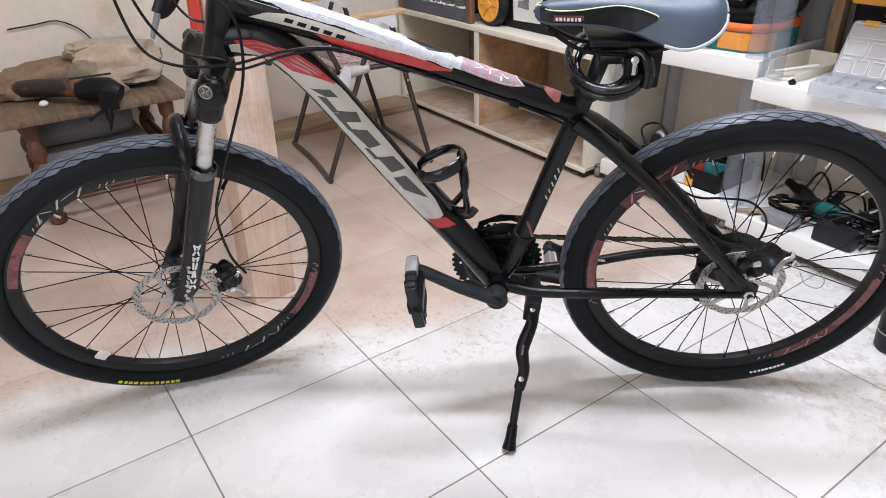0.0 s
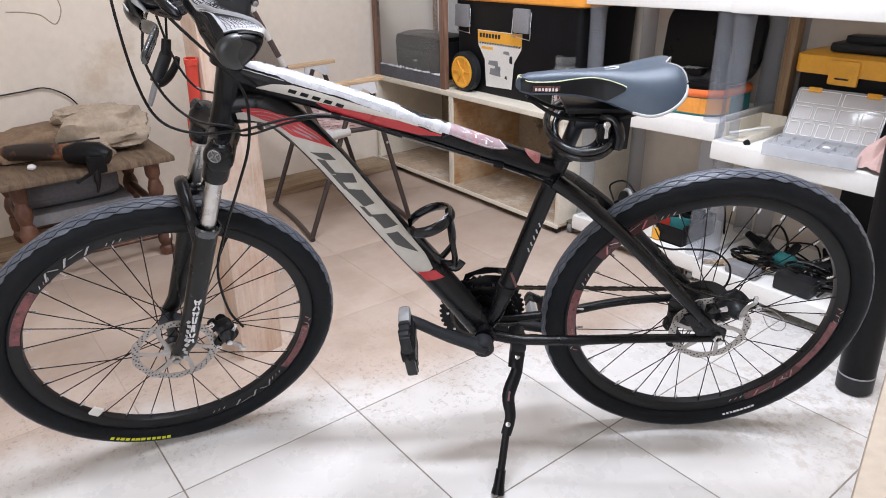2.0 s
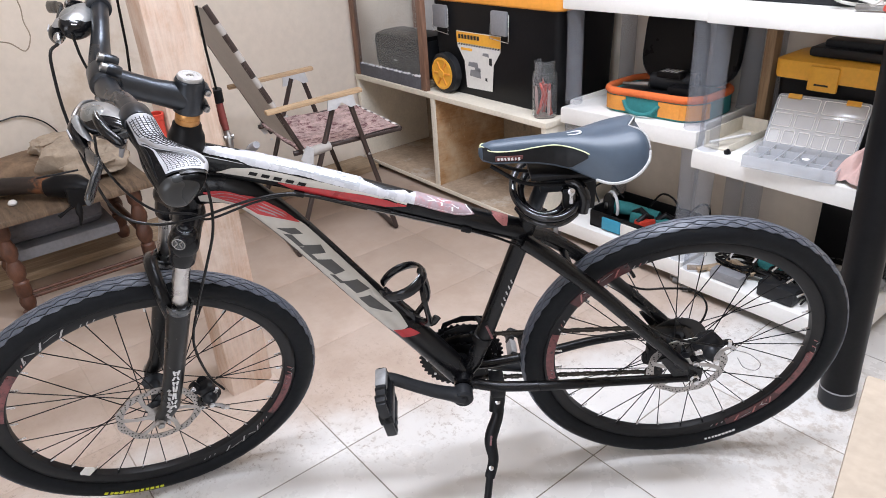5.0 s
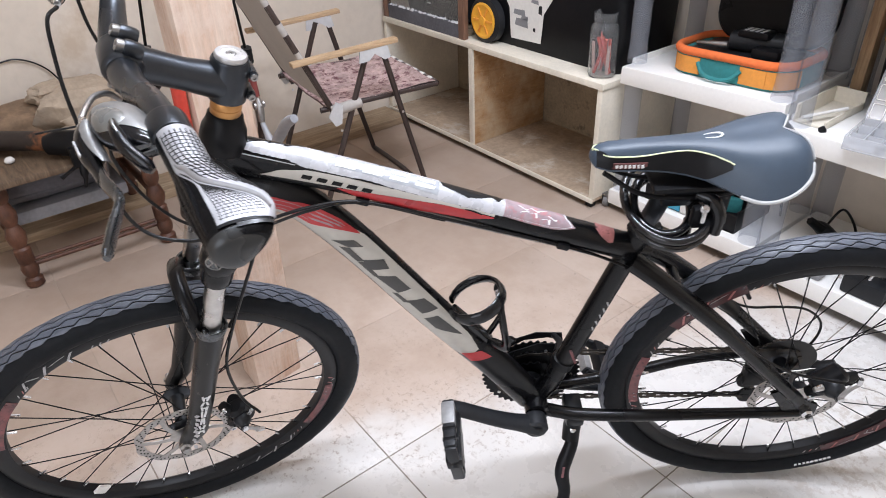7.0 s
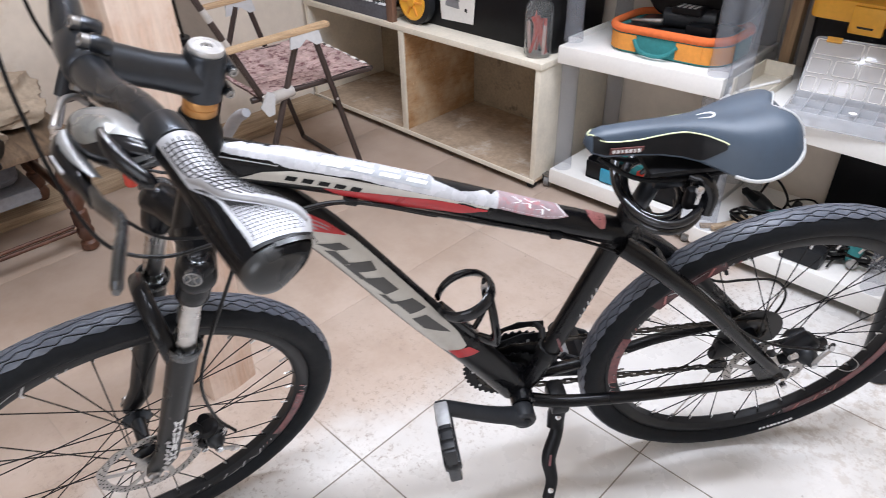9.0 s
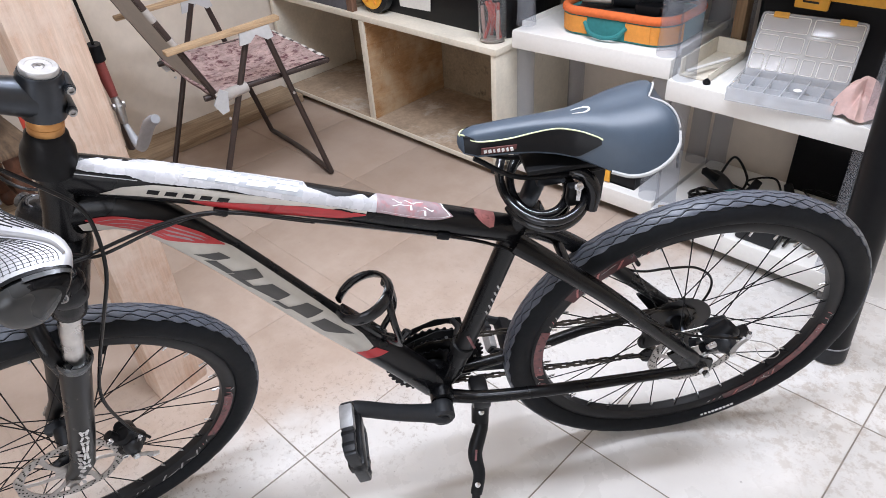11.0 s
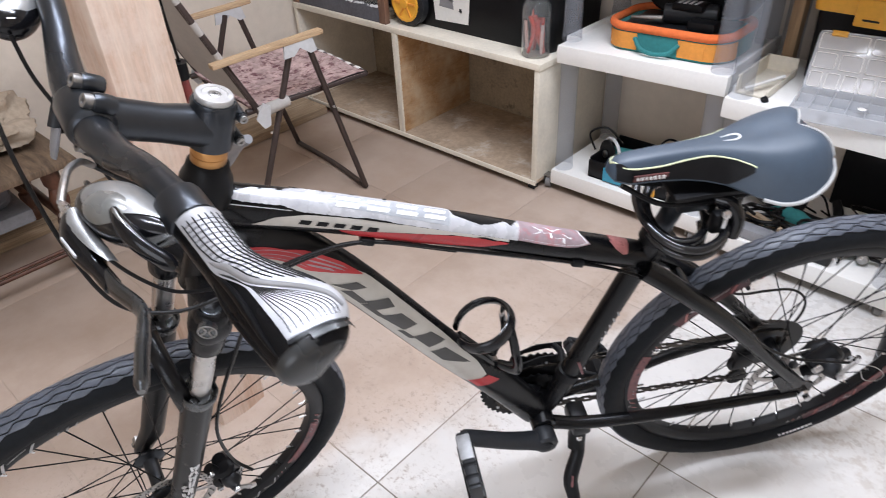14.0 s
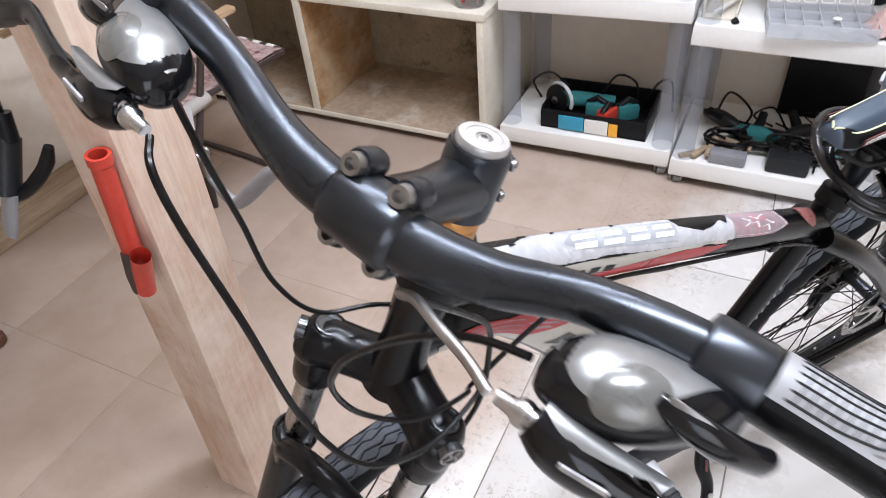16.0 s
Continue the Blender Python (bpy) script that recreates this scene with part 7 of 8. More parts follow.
part("body", Shape().box((-0.20, -0.10, 0.0), (0.12, 0.11, 0.035), 0.008), "dark", bx)
part("lid", Shape().box((-0.205, -0.105, 0.036), (0.125, 0.115, 0.060), 0.008), "black", bx)
rnd = random.Random(12)
pts = []
for i in range(46):
    a = i * 0.72
    pts.append(V((0.055 + 0.055 * math.cos(a) + rnd.uniform(-0.012, 0.012), 1.235 + 0.024 * math.sin(a * 1.3) + rnd.uniform(-0.006, 0.006), 0.908 + 0.018 * (1 + math.sin(a * 0.9)) + rnd.uniform(0, 0.01))))
solid("white_cable", Shape().tube(smooth(pts, 4), 0.0032, 8), "paper", "tangled white cable at the shelf's edge", "cable")
pl = thing("pliers", pose(0.15, 1.23, 0.900, 0, 0, 12), "pliers with red handles on the top shelf", "pliers")
for s in (1, -1):
    part("handle", Shape().tube(smooth([(-0.03, 0.004 * s, 0.010), (0.0, 0.014 * s, 0.012), (0.05, 0.018 * s, 0.012), (0.09, 0.010 * s, 0.010)], 4), 0.0075, 8), "red", pl, "red plastic handle")
part("jaw", Shape().box((-0.09, -0.010, 0.004), (-0.025, 0.010, 0.016), 0.004), "dullsteel", pl)

# middle shelf of the second rack: organiser, boxes
og = thing("parts_organiser", pose(-0.019, 1.247, 0.486, 0, 0, 7.5), "clear plastic parts organiser standing open with yellow catches", "organiser")
base = Shape()
W, D = 0.238, 0.146
base.box((-W / 2, -D / 2, 0.0), (W / 2, D / 2, 0.003), 0.001)
for lo, hi in (((-W / 2, -D / 2, 0.003), (W / 2, -D / 2 + 0.003, 0.034)), ((-W / 2, D / 2 - 0.003, 0.003), (W / 2, D / 2, 0.034)), ((-W / 2, -D / 2 + 0.003, 0.003), (-W / 2 + 0.003, D / 2 - 0.003, 0.034)), ((W / 2 - 0.003, -D / 2 + 0.003, 0.003), (W / 2, D / 2 - 0.003, 0.034))):
    base.box(lo, hi, 0.001)
part("tray", base, "organiser", og, "clear plastic tray")
for i in range(1, 6):
    x = -W / 2 + W * i / 6
    part("divider", Shape().box((x - 0.001, -D / 2 + 0.004, 0.003), (x + 0.001, D / 2 - 0.004, 0.030), 0), "organiser", og)
for y in (-0.03, 0.03):
    part("divider", Shape().box((-W / 2 + 0.004, y - 0.001, 0.003), (W / 2 - 0.004, y + 0.001, 0.030), 0), "organiser", og)
rnd = random.Random(3)
sc = Shape()
for i in range(60):
    x, y = rnd.uniform(-0.12, 0.12), rnd.uniform(-0.07, 0.07)
    sc.tube([(x, y, 0.006), (x + rnd.uniform(-0.012, 0.012), y + rnd.uniform(-0.012, 0.012), 0.009)], 0.002, 5)
tagged(part("screws", sc, "dullsteel", og, "loose screws in the tray"), kind="stuff")
part("washer", Shape().lathe([(0.006, 0), (0.010, 0.002), (0.006, 0.004)], (0.03, -0.03, 0.036), (0, 0, 1), 16), "paper", og)
lidm = Matrix.Translation((0.0, D / 2 + 0.004, 0.0275)) @ pose(0, 0, 0, 59.8, 0, 0)
W2, D2 = 0.236, 0.143
lid = part("lid", Shape().box((-W2 / 2, 0.0, 0.0), (W2 / 2, D2, 0.003), 0.001).moved(lidm), "lid", og, "clear plastic lid leaning back")
rimp = [V((x, y, 0.003)) for x, y in rounded(W2, D2, 0.010, 3, 0, D2 / 2)]
part("lid_rim", Shape().tube([lidm @ p for p in rimp], 0.0030, 6, closed=True), "organiser", lid)
for j, n in ((0, 6), (1, 4), (2, 2)):
    for i in range(n):
        w = W2 / n
        cell = [lidm @ V((x, y, 0.0045)) for x, y in rounded(w - 0.010, D2 / 3 - 0.010, 0.004, 2, -W2 / 2 + w * (i + 0.5), D2 * (j + 0.5) / 3)]
        part("cell_ridge", Shape().tube(cell, 0.0012, 6, closed=True), "shelf", lid)
for x in (-0.075, 0.075):
    part("catch", Shape().box((x - 0.018, D2 - 0.010, -0.004), (x + 0.018, D2 + 0.004, 0.008), 0.002).moved(lidm), "yellow", lid, "yellow plastic catch")
yb = thing("toolbox", pose(-0.028, 1.495, 0.486), "black toolbox with a yellow lid and buckle", "toolbox")
rows = []
for z, d in ((0.0, 0.010), (0.01, 0.004), (0.190, 0.0)):
    rows.append([(x, y, z) for x, y in rounded(0.325 - 2 * d, 0.15 - 2 * d, 0.02, 3)])
part("body", Shape().grid(rows, caps=True), "black", yb)
rows = []
for z, d in ((0.190, -0.008), (0.197, -0.010), (0.240, -0.010), (0.248, 0.004)):
    rows.append([(x, y, z) for x, y in rounded(0.325 - 2 * d, 0.15 - 2 * d, 0.02, 3)])
part("lid", Shape().grid(rows, caps=True), "yellow", yb, "yellow plastic lid")
bk = part("buckle", Shape().box((-0.070, -0.094, 0.166), (0.010, -0.080, 0.234), 0.006), "yellow", yb, "yellow buckle")
part("buckle_slot", Shape().box((-0.050, -0.0955, 0.182), (-0.012, -0.0935, 0.187), 0.001), "dark", bk)
part("handle", Shape().box((-0.10, -0.05, 0.248), (0.155, 0.05, 0.276), 0.012).box((-0.07, -0.03, 0.272), (0.13, 0.03, 0.296), 0.010), "dark", yb, "charcoal carrying handle")
solid("board", Shape().box((-0.262, 1.46, 0.486), (-0.232, 1.50, 0.845), 0.002), "bare_wood", "narrow brown board standing at the back", "board")
solid("plastic_tray", Shape().box((-0.288, 1.235, 0.487), (-0.205, 1.44, 0.493), 0.001).box((-0.288, 1.235, 0.490), (-0.283, 1.44, 0.535), 0.001).box((-0.288, 1.436, 0.490), (-0.205, 1.441, 0.535), 0.001).box((-0.210, 1.235, 0.490), (-0.205, 1.44, 0.508), 0.001), "white_wood", "shallow cream plastic tray beside the organiser", "tray")
solid("white_rod", Shape().tube([(-0.258, 1.215, 0.512), (-0.205, 1.34, 0.518)], 0.0045, 10), "paper", "thin white rod across the tray", "rod")
solid("small_socket", Shape().lathe([(0.006, 0), (0.009, 0.002), (0.009, 0.014), (0.006, 0.016)], (-0.212, 1.222, 0.486), (0.6, 0.3, 0.5), 12), "black", "small black socket beside the tray", "socket")
rnd = random.Random(31)
rows = []
for i in range(11):
    k = i / 10
    rows.append([(0.140 + (0.058 * k + 0.006 * k * math.sin(7 * a)) * math.cos(a), 1.262 + (0.066 * k + 0.008 * k * math.cos(5 * a)) * math.sin(a),
                  0.4895 + 0.078 * (1 - k ** 1.6) * (0.75 + 0.25 * math.sin(2 * a + 0.5)) + 0.013 * k * (1.15 - k) * (math.sin(6 * a + 5 * k) + 0.7 * math.sin(11 * a - 3 * k)) * 1.6 + 0.008) for a in (2 * math.pi * j / 72 for j in range(72))])
rag = Shape().grid(rows, close_v=True)
solid("rag", rag, "pink", "crumpled faded pink cloth on the shelf", "cloth")

# bottom shelf of the second rack: dark cables and tools
rnd = random.Random(21)
for q in range(4):
    pts = []
    cx, cy = -0.16 + 0.09 * q, 1.30 + 0.03 * (q % 2)
    for i in range(30):
        a = i * 0.8
        pts.append(V((cx + (0.055 + 0.01 * q) * math.cos(a) + rnd.uniform(-0.012, 0.012), cy + 0.045 * math.sin(a) + rnd.uniform(-0.01, 0.01), 0.090 + 0.0014 * i + rnd.uniform(0, 0.012))))
    solid("coiled_cable", Shape().tube(smooth(pts, 4), 0.0048, 7), "cable", "coiled black cable heaped on the bottom shelf", "cable", "cable bundles")
solid("charger", Shape().box((-0.20, 1.205, 0.084), (-0.10, 1.25, 0.118), 0.008), "grey", "grey plastic charger on the bottom shelf", "charger")
solid("battery_pack", Shape().box((-0.05, 1.21, 0.084), (0.06, 1.27, 0.135), 0.010), "dark", "dark battery pack on the bottom shelf", "battery")
solid("black_board", Shape().box((-0.05, 1.555, 0.084), (0.20, 1.570, 0.425), 0.004), "black", "large black panel standing at the back", "panel")
rnd = random.Random(77)
for i in range(9):
    a, b = rnd.uniform(-0.25, 0.16), rnd.uniform(1.26, 1.50)
    h = rnd.uniform(0.10, 0.17)
    pts = [V((a, b, 0.10)), V((a + rnd.uniform(-0.06, 0.06), b + rnd.uniform(-0.05, 0.05), h)), V((a + rnd.uniform(-0.02, 0.12), b + rnd.uniform(-0.05, 0.05), h * 0.9)), V((a + rnd.uniform(0.03, 0.16), b + rnd.uniform(-0.04, 0.04), 0.095))]
    solid("loose_cable", Shape().tube(smooth(pts, 7), rnd.uniform(0.0022, 0.0042), 7), "cable", "loose dark cable looping over the bottom shelf", "cable", "loose cables")
for i, (x, y, mname, lab) in enumerate(((-0.10, 1.36, "teal", "dark teal"), (0.02, 1.40, "dark", "charcoal"), (0.11, 1.33, "teal", "dark teal"), (-0.19, 1.42, "dark", "charcoal"), (0.14, 1.46, "grey", "grey"))):
    o = thing("hand_tool", pose(x, y, 0.084, 0, 0, 50 * i), f"{lab} plastic hand tool lying on the bottom shelf", "hand tool", "tools on the bottom shelf")
    part("body", Shape().tube(smooth([(-0.06, 0, 0.022), (-0.02, 0.004, 0.030), (0.03, 0, 0.030), (0.07, -0.006, 0.022)], 3), [0.012, 0.016, 0.019, 0.021, 0.022, 0.022, 0.021, 0.018, 0.015, 0.011], 12), mname, o)
    part("grip", Shape().tube([(0.0, 0.0, 0.03), (0.012, 0.030, 0.050), (0.016, 0.055, 0.070)], [0.015, 0.014, 0.012], 12), "black", o)
    part("collar", Shape().lathe([(0.013, -0.006), (0.016, 0.0), (0.013, 0.006)], (-0.058, 0, 0.022), (1, 0, 0), 14), "dullsteel", o)
for i in range(6):
    x = -0.27 + 0.02 * i
    solid("wood_offcut", Shape().box((-0.05, -0.008, 0), (0.05, 0.008, 0.010), 0.001), "plank", "short pale wood offcut on the shelf", "offcut", "wood offcuts", m=pose(x + 0.03, 1.24 + 0.012 * i, 0.085 + 0.008 * (i % 3), 0, 0, 40 + 23 * i))

# tall black tube standing before the racks
bp = thing("black_tube", pose(0.287, 1.012, 0, 0, -2.2, 0), "tall thick matt black tube standing by the shelves", "tube")
part("tube", Shape().tube([(0, 0, 0.045), (0, 0, 0.9), (0, 0, 1.75)], 0.041, 32), "black", bp)
part("end_cap", Shape().lathe([(0.036, 0.0), (0.041, 0.006), (0.0418, 0.046), (0.041, 0.05)], sides=32), "dark", bp)
part("cap_rim", Shape().lathe([(0.0405, 0.046), (0.0422, 0.047), (0.0422, 0.050), (0.0405, 0.051)], sides=32, caps=False), "grey", bp)


# ---- west side: post, chair, table ----
ps = thing("timber_post", pose(-0.856, -0.070, 0, 0, 0, 0), "rough sawn pale timber post with split faces", "post")
rnd = random.Random(4)
rows = []
for i in range(27):
    z = 2.6 * i / 26
    o = [(x + 0.0035 * math.sin(3.1 * z + 7 * x), y + 0.003 * math.sin(2.3 * z + 9 * y)) for x, y in ((0.048, -0.056), (0.052, 0.0), (0.044, 0.054), (0.036, 0.060), (-0.040, 0.058), (-0.050, 0.048), (-0.052, -0.05), (-0.044, -0.058), (0.04, -0.060))]
    rows.append([(x + 0.045 * z, y - 0.008 * z, z) for x, y in o])
part("beam", Shape().grid(rows, caps=True), "post_wood", ps)
pp = thing("red_pipe", pose(-0.806, -0.149, 0.617, 0, 8, 0), "short red plastic pipe pieces tied to the timber post", "pipe")
part("pipe", Shape().lathe([(0.0130, 0.040), (0.0130, 0.182), (0.0148, 0.184), (0.0148, 0.196), (0.0108, 0.196), (0.0108, 0.05)], sides=20, caps=False), "red", pp)
part("elbow", Shape().tube([(0.030, -0.020, 0.000), (0.038, -0.022, 0.045), (0.050, -0.026, 0.078)], [0.0120, 0.0125, 0.0125], 14, caps=False), "red", pp)
part("joint_collar", Shape().tube([(0.004, -0.004, 0.045), (0.010, -0.010, 0.015), (0.014, -0.014, -0.012)], [0.0145, 0.0155, 0.013], 14), "tube_black", pp, "dark tarred joint")

# folding chair, standing slightly askew
chair = thing("folding_chair", pose(-1.390, 0.622, 0, 0, 0, -8), "folding camp chair with wooden arms and floral seat", "chair")
FX = -0.485
for x in (0.0, FX):
    inn = 1 if x == FX else -1
    for pts in ([(x, 0.060, 0.560), (x, 0.13, 0.28), (x, 0.200, 0.010)], [(x + 0.012 * inn, 0.010, 0.565), (x + 0.012 * inn, -0.105, 0.28), (x + 0.012 * inn, -0.215, 0.010)]):
        part("leg", Shape().tube(pts, 0.0098, 12), "tube_black", chair, "dark brown steel tube leg")
    part("bracket", Shape().prism([(-0.030, -0.020), (-0.024, 0.022), (0.072, 0.022), (0.082, -0.018), (0.060, -0.022), (0.026, 0.002), (0.004, -0.018)], -0.003, 0.003, Matrix.Translation((x + 0.011, 0.0, 0.558)) @ pose(0, 0, 0, 90, 0, 90)), "lightgrey", chair, "flat grey steel arm bracket")
    part("armrest", Shape().box((-0.016, -0.250, -0.0075), (0.016, 0.112, 0.0075), 0.004, Matrix.Translation((x, 0.0, 0.584)) @ pose(0, 0, 0, 3.0, 0, 0)), "arm_wood", chair, "pale wooden armrest")
    up = [(x + 0.020 * inn, -0.112, 0.360), (x + 0.020 * inn, -0.14, 0.42), (x + 0.020 * inn, -0.25, 0.665), (x + 0.020 * inn, -0.372, 0.935)]
    part("back_upright", Shape().tube(up, 0.0100, 12), "tube_black", chair)
    for k in (0.28, 0.46, 0.64, 0.82):
        a, b = V(up[1]).lerp(V(up[3]), k), V(up[1]).lerp(V(up[3]), k + 0.07)
        part("strap_loop", Shape().tube([a, b], 0.0112, 12), "greyfab", chair, "pale cloth loop")
    part("seat_rail", Shape().tube([(x + 0.030 * inn, -0.165, 0.398), (x + 0.030 * inn, 0.270, 0.402)], 0.0098, 12), "tube_black", chair)
    part("hinge", Shape().prism([(-0.030, 0.0), (-0.010, -0.035), (0.012, -0.030), (0.022, 0.03), (0.0, 0.045)], -0.003, 0.003, Matrix.Translation((x + 0.012 * (1 if x == 0 else -1), -0.125, 0.385)) @ pose(0, 0, 0, 90, 0, 90)), "lightgrey", chair, "grey hinge plate")
    part("sleeve", Shape().tube([(x + 0.012 * inn, -0.135, 0.392), (x + 0.012 * inn, -0.03, 0.404)], [0.020, 0.017], 14), "greyfab", chair, "rolled pale cloth sleeve")
    for p in ((x + 0.010, 0.113, 0.345), (x + 0.010, -0.115, 0.33)):
        part("rivet", Shape().lathe([(0.005, 0), (0.004, 0.003)], p, (1, 0, 0), 10), "steel", chair)
for y in (0.200, -0.215):
    part("foot_bar", Shape().tube(smooth([(0.0, y, 0.010), (FX / 2, y + 0.01, 0.010), (FX, y, 0.010)], 5), 0.0098, 12), "tube_black", chair)
part("front_bar", Shape().tube([(-0.028, 0.270, 0.402), (FX + 0.028, 0.270, 0.402)], 0.0105, 12), "tube_black", chair)
for k in range(7):
    x = -0.06 - 0.058 * k
    part("edge_loop", Shape().tube([(x, 0.270, 0.402), (x - 0.028, 0.270, 0.402)], 0.0125, 12), "paper", chair, "pale cloth loop on the front bar")


def cloth(rows, t):
    sg = Shape().grid(rows, close_v=False)
    n0 = len(sg.v)
    sg.v += [(x, y + t[0], z + t[1]) for x, y, z in sg.v]
    sg.f += [tuple(i + n0 for i in f) for f in sg.f]
    return sg


rows = []
for i in range(15):
    k = i / 14
    rows.append([(-0.022 + (FX + 0.044) * j / 12, -0.150 + 0.413 * k, 0.410 + 0.004 * k - 0.024 * math.sin(math.pi * k) * math.sin(math.pi * j / 12) + 0.003 * math.sin(9 * k + j)) for j in range(13)])
part("seat", cloth(rows, (0, -0.007)), "floral", chair, "faded floral cloth seat")
rows = []
for i in range(13):
    k = i / 12
    rows.append([(-0.012 + (FX + 0.024) * j / 10, -0.150 - 0.218 * k - 0.014 * math.sin(math.pi * j / 10), 0.440 + 0.485 * k) for j in range(11)])
part("backrest", cloth(rows, (-0.005, -0.003)), "greyfab", chair, "plain grey cloth back")

# low side table
tbl = thing("side_table", pose(0, 0, 0), "low dark wooden table with turned legs and worn top", "table")
TX0, TX1, TY0, TY1, TZ = -2.115, -1.645, -0.575, 0.02, 0.368
part("tabletop", Shape().box((TX0, TY0, TZ - 0.020), (TX1, TY1, TZ), 0.006), "top_wood", tbl, "worn stained wooden top")
part("apron", Shape().box((TX0 + 0.03, TY0 + 0.03, TZ - 0.075), (TX0 + 0.05, TY1 - 0.03, TZ - 0.02), 0.002), "table_wood", tbl)
prof_l = [(0.020, 0.0), (0.026, 0.006), (0.026, 0.026), (0.017, 0.034), (0.024, 0.050), (0.026, 0.066), (0.020, 0.084), (0.0245, 0.09), (0.0245, 0.135), (0.018, 0.142), (0.026, 0.160), (0.029, 0.182), (0.022, 0.205), (0.017, 0.215), (0.025, 0.235), (0.027, 0.255), (0.020, 0.278), (0.017, 0.29), (0.025, 0.305), (0.026, 0.35)]
for x, y in ((-1.685, -0.055), (-1.70, -0.47), (-2.06, -0.055), (-2.06, -0.47)):
    part("leg", Shape().lathe(prof_l, (x, y, 0.0), (0, 0, 1), 20), "table_wood", tbl, "turned dark wooden leg")
for p0, p1, r in (((-1.69, -0.08, 0.072), (-1.70, -0.45, 0.072), 0.007), ((-1.69, -0.08, 0.088), (-1.70, -0.45, 0.088), 0.006), ((-2.06, -0.08, 0.080), (-2.06, -0.45, 0.080), 0.012), ((-1.72, -0.055, 0.180), (-2.03, -0.055, 0.180), 0.014), ((-1.73, -0.47, 0.180), (-2.03, -0.47, 0.180), 0.014)):
    part("stretcher", Shape().tube([p0, p1], r, 10), "table_wood", tbl)
part("lower_shelf", Shape().box((-2.03, -0.47, 0.180), (-1.752, -0.118, 0.222), 0.008), "grey_board", tbl, "grey-blue board under the table")
crl = thing("cloth_roll", pose(0, 0, 0), "slate-coloured rolled cloth on the table's lower shelf", "cloth roll")
part("roll", Shape().tube([(-1.83, -0.47, 0.283), (-1.83, -0.45, 0.284), (-1.825, -0.27, 0.285), (-1.83, -0.17, 0.284), (-1.83, -0.150, 0.283)], [0.050, 0.060, 0.062, 0.060, 0.048], 28), "bluecloth", crl)
part("rolled_edge", Shape().tube([(-1.779, -0.46, 0.262), (-1.772, -0.28, 0.258), (-1.779, -0.16, 0.262)], [0.006, 0.007, 0.006], 8), "bluecloth", crl)


def crumpled(centre, half, turn, seed, fold, floor_z):
    """A heap of stiff cloth: a flattened ball with sharp folds, resting on floor_z."""
    m = Matrix.Translation(centre) @ pose(0, 0, 0, 0, 0, turn)
    rows = []
    for i in range(33):
        b = math.pi * (i / 32 - 0.5)
        row = []
        for j in range(56):
            a = 2 * math.pi * j / 56
            d = V((math.cos(a) * math.cos(b), math.sin(a) * math.cos(b), math.sin(b)))
            c = V([math.copysign(abs(q) ** 0.72, q) for q in d])
            ridge = 0.8 - 1.5 * abs(noise.noise(d * 1.2 + V((seed, 0, 0)))) - 0.45 * abs(noise.noise(d * 2.6 + V((0, seed, 0)))) - 0.06 * noise.noise(d * 7.0 + V((0, 0, seed)))
            q = m @ V([c[k] * half[k] * (1 + fold * ridge) for k in range(3)])
            q.z = max(q.z, floor_z + 0.002 * (1 + c.x))
            row.append(tuple(q))
        rows.append(row)
    return Shape().grid(rows, caps=True)


under = thing("brown_sack", pose(0, 0, 0), "limp brown canvas sack lying flat on the table", "sack")
part("body", crumpled((-2.010, -0.325, TZ + 0.020), (0.090, 0.185, 0.066), 12, 3.3, 0.30, TZ), "canvas_brown", under)
part("fold", crumpled((-1.800, -0.215, TZ + 0.012), (0.055, 0.060, 0.034), 30, 8.1, 0.35, TZ), "canvas", under, "pale turned-out corner of the sack")
sack = thing("canvas_sack", pose(0, 0, 0), "crumpled pale canvas sack heaped on the table", "sack")
part("body", crumpled((-1.945, -0.135, TZ + 0.070), (0.095, 0.135, 0.068), -14, 1.4, 0.34, TZ), "canvas", sack)
part("flap", crumpled((-1.860, -0.115, TZ + 0.052), (0.050, 0.098, 0.030), -22, 5.7, 0.40, TZ), "canvas", sack, "flap of the sack hanging over its side")
part("corner", crumpled((-1.985, -0.215, TZ + 0.120), (0.050, 0.060, 0.026), 20, 2.2, 0.45, TZ), "canvas", sack)
hm = thing("nail_gun", pose(0, 0, 0), "dark rusty long-shafted tool lying across the table", "hand tool")
part("shaft", Shape().tube([(-1.985, -0.520, TZ + 0.030), (-1.86, -0.395, TZ + 0.044), (-1.76, -0.305, TZ + 0.050), (-1.69, -0.235, TZ + 0.050)], [0.026, 0.030, 0.030, 0.028], 16), "rusty", hm, "dark shaft with orange rust")
part("head", Shape().tube([(-1.735, -0.300, TZ + 0.044), (-1.71, -0.265, TZ + 0.048), (-1.665, -0.215, TZ + 0.046), (-1.645, -0.190, TZ + 0.036)], [0.030, 0.040, 0.040, 0.026], 14, flat=0.9).box((-1.665, -0.262, TZ - 0.012), (-1.628, -0.205, TZ + 0.050), 0.008), "black", hm, "black tool head over the table's edge")
part("blade", Shape().box((-0.060, -0.002, -0.003), (0.070, 0.002, 0.003), 0.001, Matrix.Translation((-1.70, -0.265, TZ + 0.092)) @ pose(0, 0, 0, 0, -4, 66)), "dark", hm)
part("handle", Shape().tube(smooth([(-1.640, -0.236, TZ + 0.005), (-1.632, -0.242, TZ - 0.025), (-1.628, -0.244, TZ - 0.048), (-1.626, -0.252, TZ - 0.072)], 3), [0.012] * 5 + [0.008, 0.007, 0.006, 0.005, 0.004], 10), "black", hm)
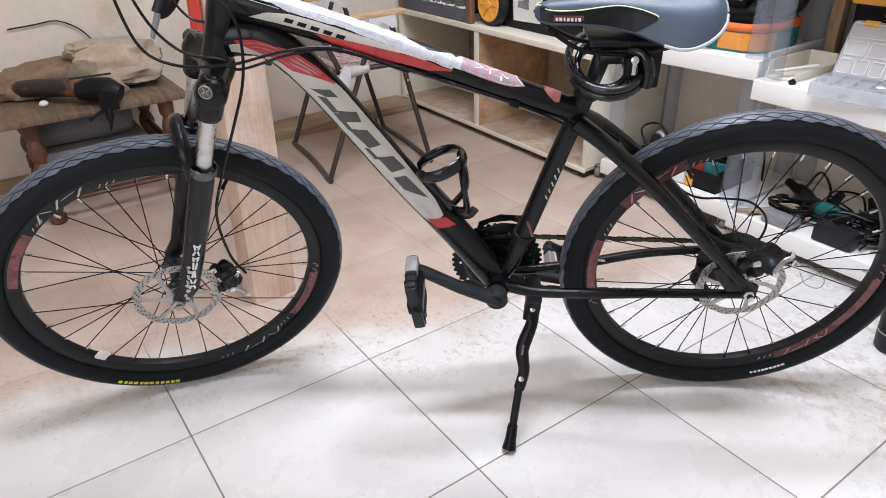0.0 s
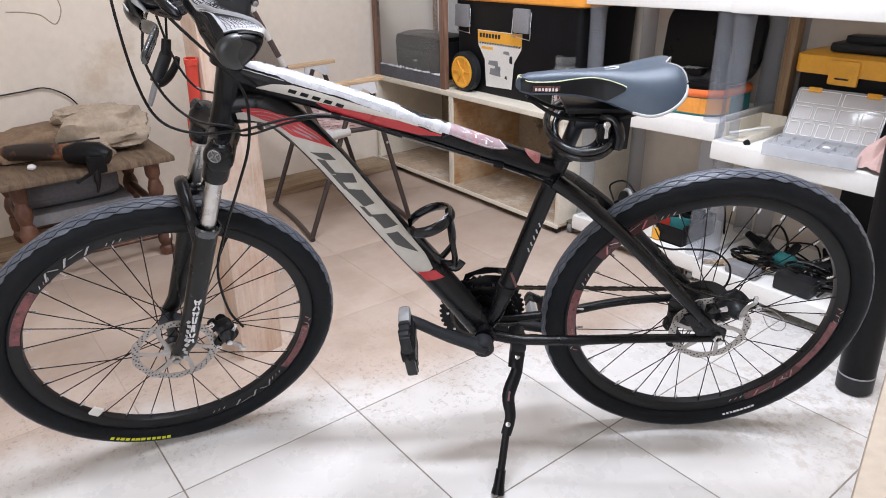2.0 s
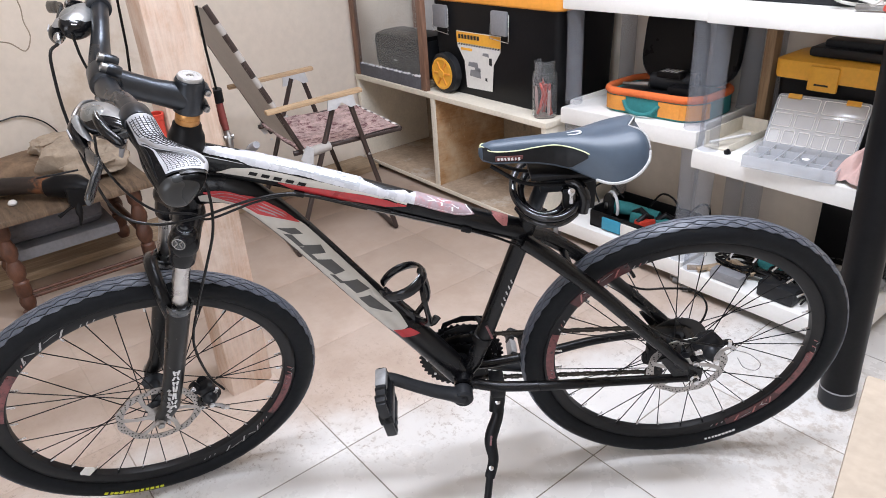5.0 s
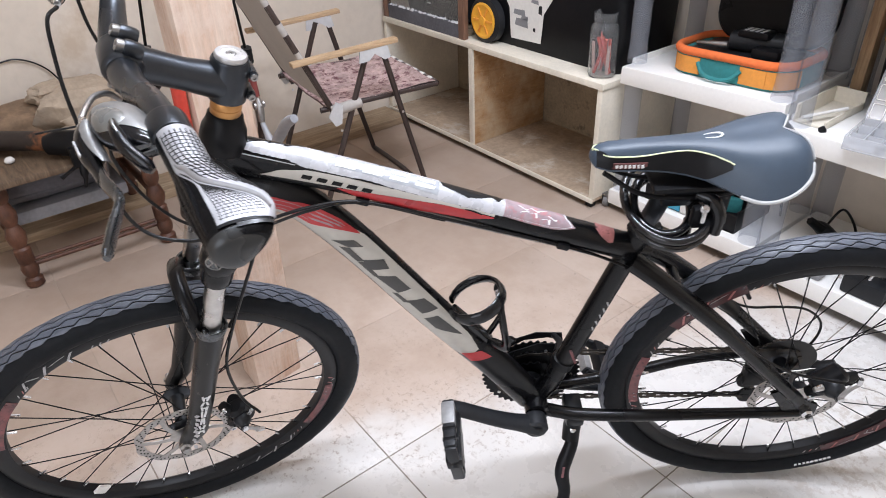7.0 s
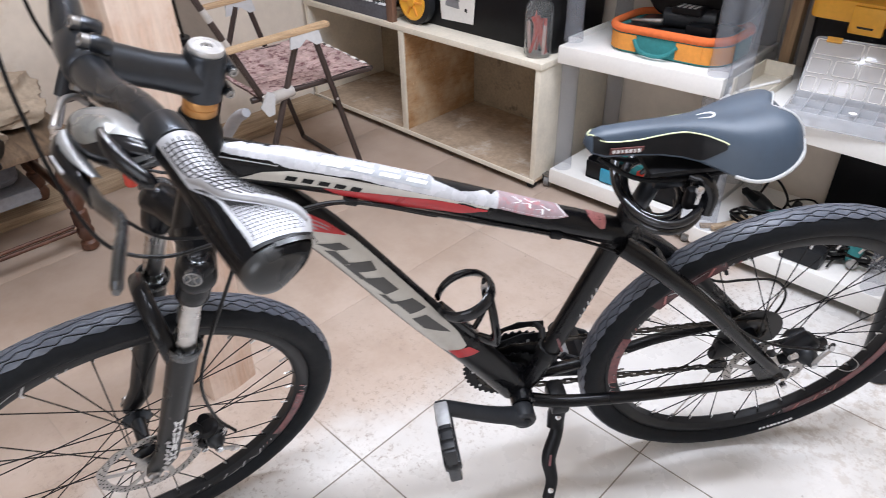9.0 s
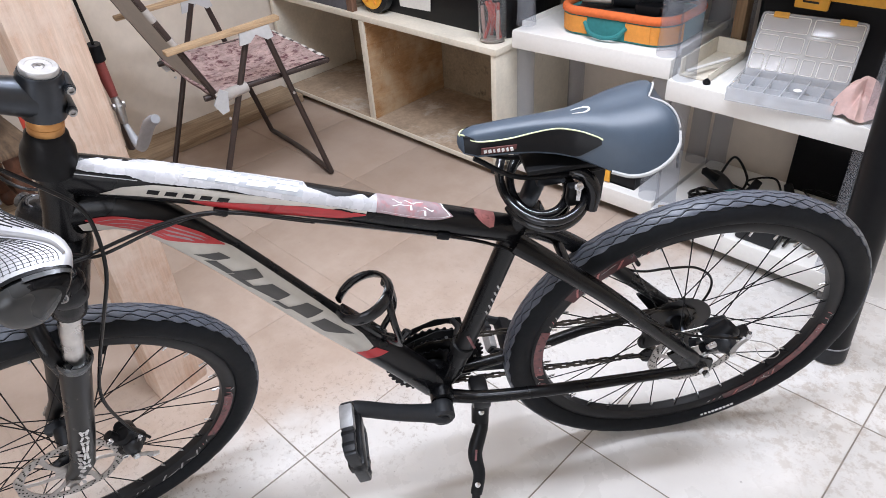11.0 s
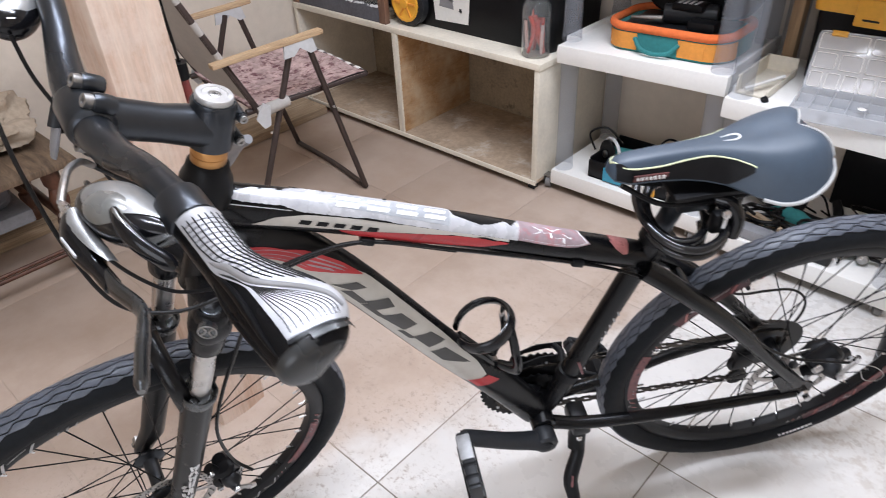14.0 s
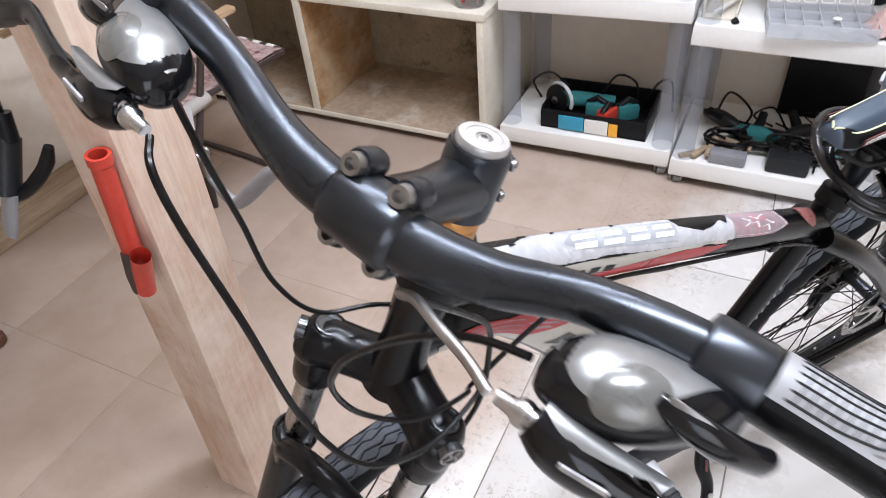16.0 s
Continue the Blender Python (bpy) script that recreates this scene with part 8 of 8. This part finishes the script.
part("pin", Shape().tube([(-1.640, -0.250, TZ - 0.004), (-1.632, -0.285, TZ - 0.018), (-1.628, -0.306, TZ - 0.026)], [0.006, 0.005, 0.007], 8), "black", hm)
solid("cotton_wad", Shape().lathe([(0.004, 0), (0.013, 0.004), (0.015, 0.010), (0.009, 0.018), (0.002, 0.02)], (-1.785, -0.405, TZ), (0, 0, 1), 12), "paper", "small white wad on the table's edge", "wad")

# tools hanging by cords on the timber post
hk = thing("pruning_shears", pose(-0.924, -0.150, 0.834), "worn grey hand shears hanging by a cord on the post", "shears", "hanging shears")
part("cord", Shape().tube([(0.0, 0.0, 0.0), (0.004, 0.012, 0.10), (0.008, 0.02, 0.24)], 0.003, 6), "cable", hk)
part("collar", Shape().tube([(0, 0, 0.006), (0, -0.008, -0.030)], [0.011, 0.012], 12), "black", hk)
part("sleeve", Shape().tube([(0, -0.006, -0.026), (-0.002, -0.040, -0.090)], [0.0145, 0.0155], 14, flat=0.7), "dark", hk, "worn charcoal grip sleeve")
part("blade", Shape().tube([(-0.002, -0.040, -0.088), (-0.006, -0.056, -0.125), (-0.009, -0.062, -0.142)], [0.0145, 0.0135, 0.010], 10, flat=0.45), "grey", hk, "dull grey flat tip")
part("second_handle", Shape().tube(smooth([(-0.002, -0.036, -0.098), (0.022, -0.022, -0.082), (0.048, -0.008, -0.055), (0.060, 0.0, -0.030)], 4), [0.006, 0.008, 0.009, 0.009, 0.009, 0.0095, 0.0095, 0.009, 0.009, 0.009, 0.008, 0.007, 0.006], 10), "black", hk, "black second handle")
hk = thing("pruning_shears", pose(-0.795, 0.004, 0.714), "hand shears with a red handle hanging open on the post", "shears", "hanging shears")
part("cord", Shape().tube([(-0.014, 0.0, 0.112), (-0.010, -0.006, 0.20), (0.0, -0.010, 0.30)], 0.003, 6), "cable", hk)
part("collar", Shape().tube([(-0.014, 0, 0.114), (-0.020, 0.0, 0.084)], [0.012, 0.014], 12), "black", hk)
part("sleeve", Shape().tube([(-0.020, 0, 0.086), (-0.018, 0.0, 0.055), (-0.006, 0.0, 0.016)], [0.0130, 0.0140, 0.0105], 14, flat=0.7), "dull_red", hk, "dark dull red grip sleeve")
part("pivot", Shape().tube([(-0.010, 0, 0.018), (0.0, 0.0, 0.0), (-0.004, 0.0, -0.034)], [0.009, 0.0135, 0.011], 12, flat=0.7).lathe([(0.007, -0.011), (0.007, 0.011)], (0, 0, 0), (0, 1, 0), 12), "dullsteel", hk, "dull steel joint")
part("blade", Shape().tube([(-0.004, 0, -0.030), (-0.010, 0.0, -0.060), (-0.014, 0.0, -0.092)], [0.010, 0.0125, 0.0115], 12, flat=0.6), "tube_black", hk, "dark worn tip")
part("second_handle", Shape().tube(smooth([(-0.002, 0.0, -0.034), (0.034, 0.0, -0.074), (0.070, 0.0, -0.050), (0.120, 0.0, -0.004), (0.160, 0.0, 0.018)], 3), [0.005, 0.006, 0.008, 0.009, 0.010, 0.011, 0.0115, 0.0115, 0.0115, 0.011, 0.0105, 0.010, 0.008], 12), "grey", hk, "worn grey second handle")

# cream stand near the assumed doorway
cb = thing("side_board", pose(0.80, -0.045, 0, 0, 0, 15), "beige board stand with a broad scuffed top", "stand")
part("top_board", Shape().box((-0.175, -0.22, 0.676), (0.16, 0.26, 0.698), 0.004), "cream_card", cb)
for y in (-0.15, 0.16):
    part("panel_leg", Shape().box((0.02, y - 0.012, 0.0), (0.15, y + 0.012, 0.676), 0.003), "cream_card", cb)
part("rail", Shape().box((0.138, -0.137, 0.30), (0.148, 0.147, 0.38), 0.003), "cream_card", cb)

# thin wire and a wandering crack on the west wall above the table
solid("wall_wire", Shape().tube(smooth([(-2.150, -0.42, 0.560), (-2.150, -0.331, 0.566), (-2.150, -0.260, 0.570), (-2.150, -0.196, 0.535), (-2.146, -0.157, 0.479), (-2.135, -0.140, 0.40)], 6), 0.0028, 6), "cable", "thin dark wire fixed along the plaster wall", "wire")
crack = solid("wall_crack", Shape().tube(smooth([(-2.1598, -0.32, 0.840), (-2.1598, -0.265, 0.836), (-2.1598, -0.214, 0.823), (-2.1598, -0.173, 0.789), (-2.1598, -0.144, 0.836), (-2.1598, -0.150, 0.889), (-2.1598, -0.146, 0.941), (-2.1598, -0.16, 1.02)], 5), 0.0022, 5), "canvas", "brown wandering crack in the wall plaster", "crack")
tagged(crack, kind="structure")
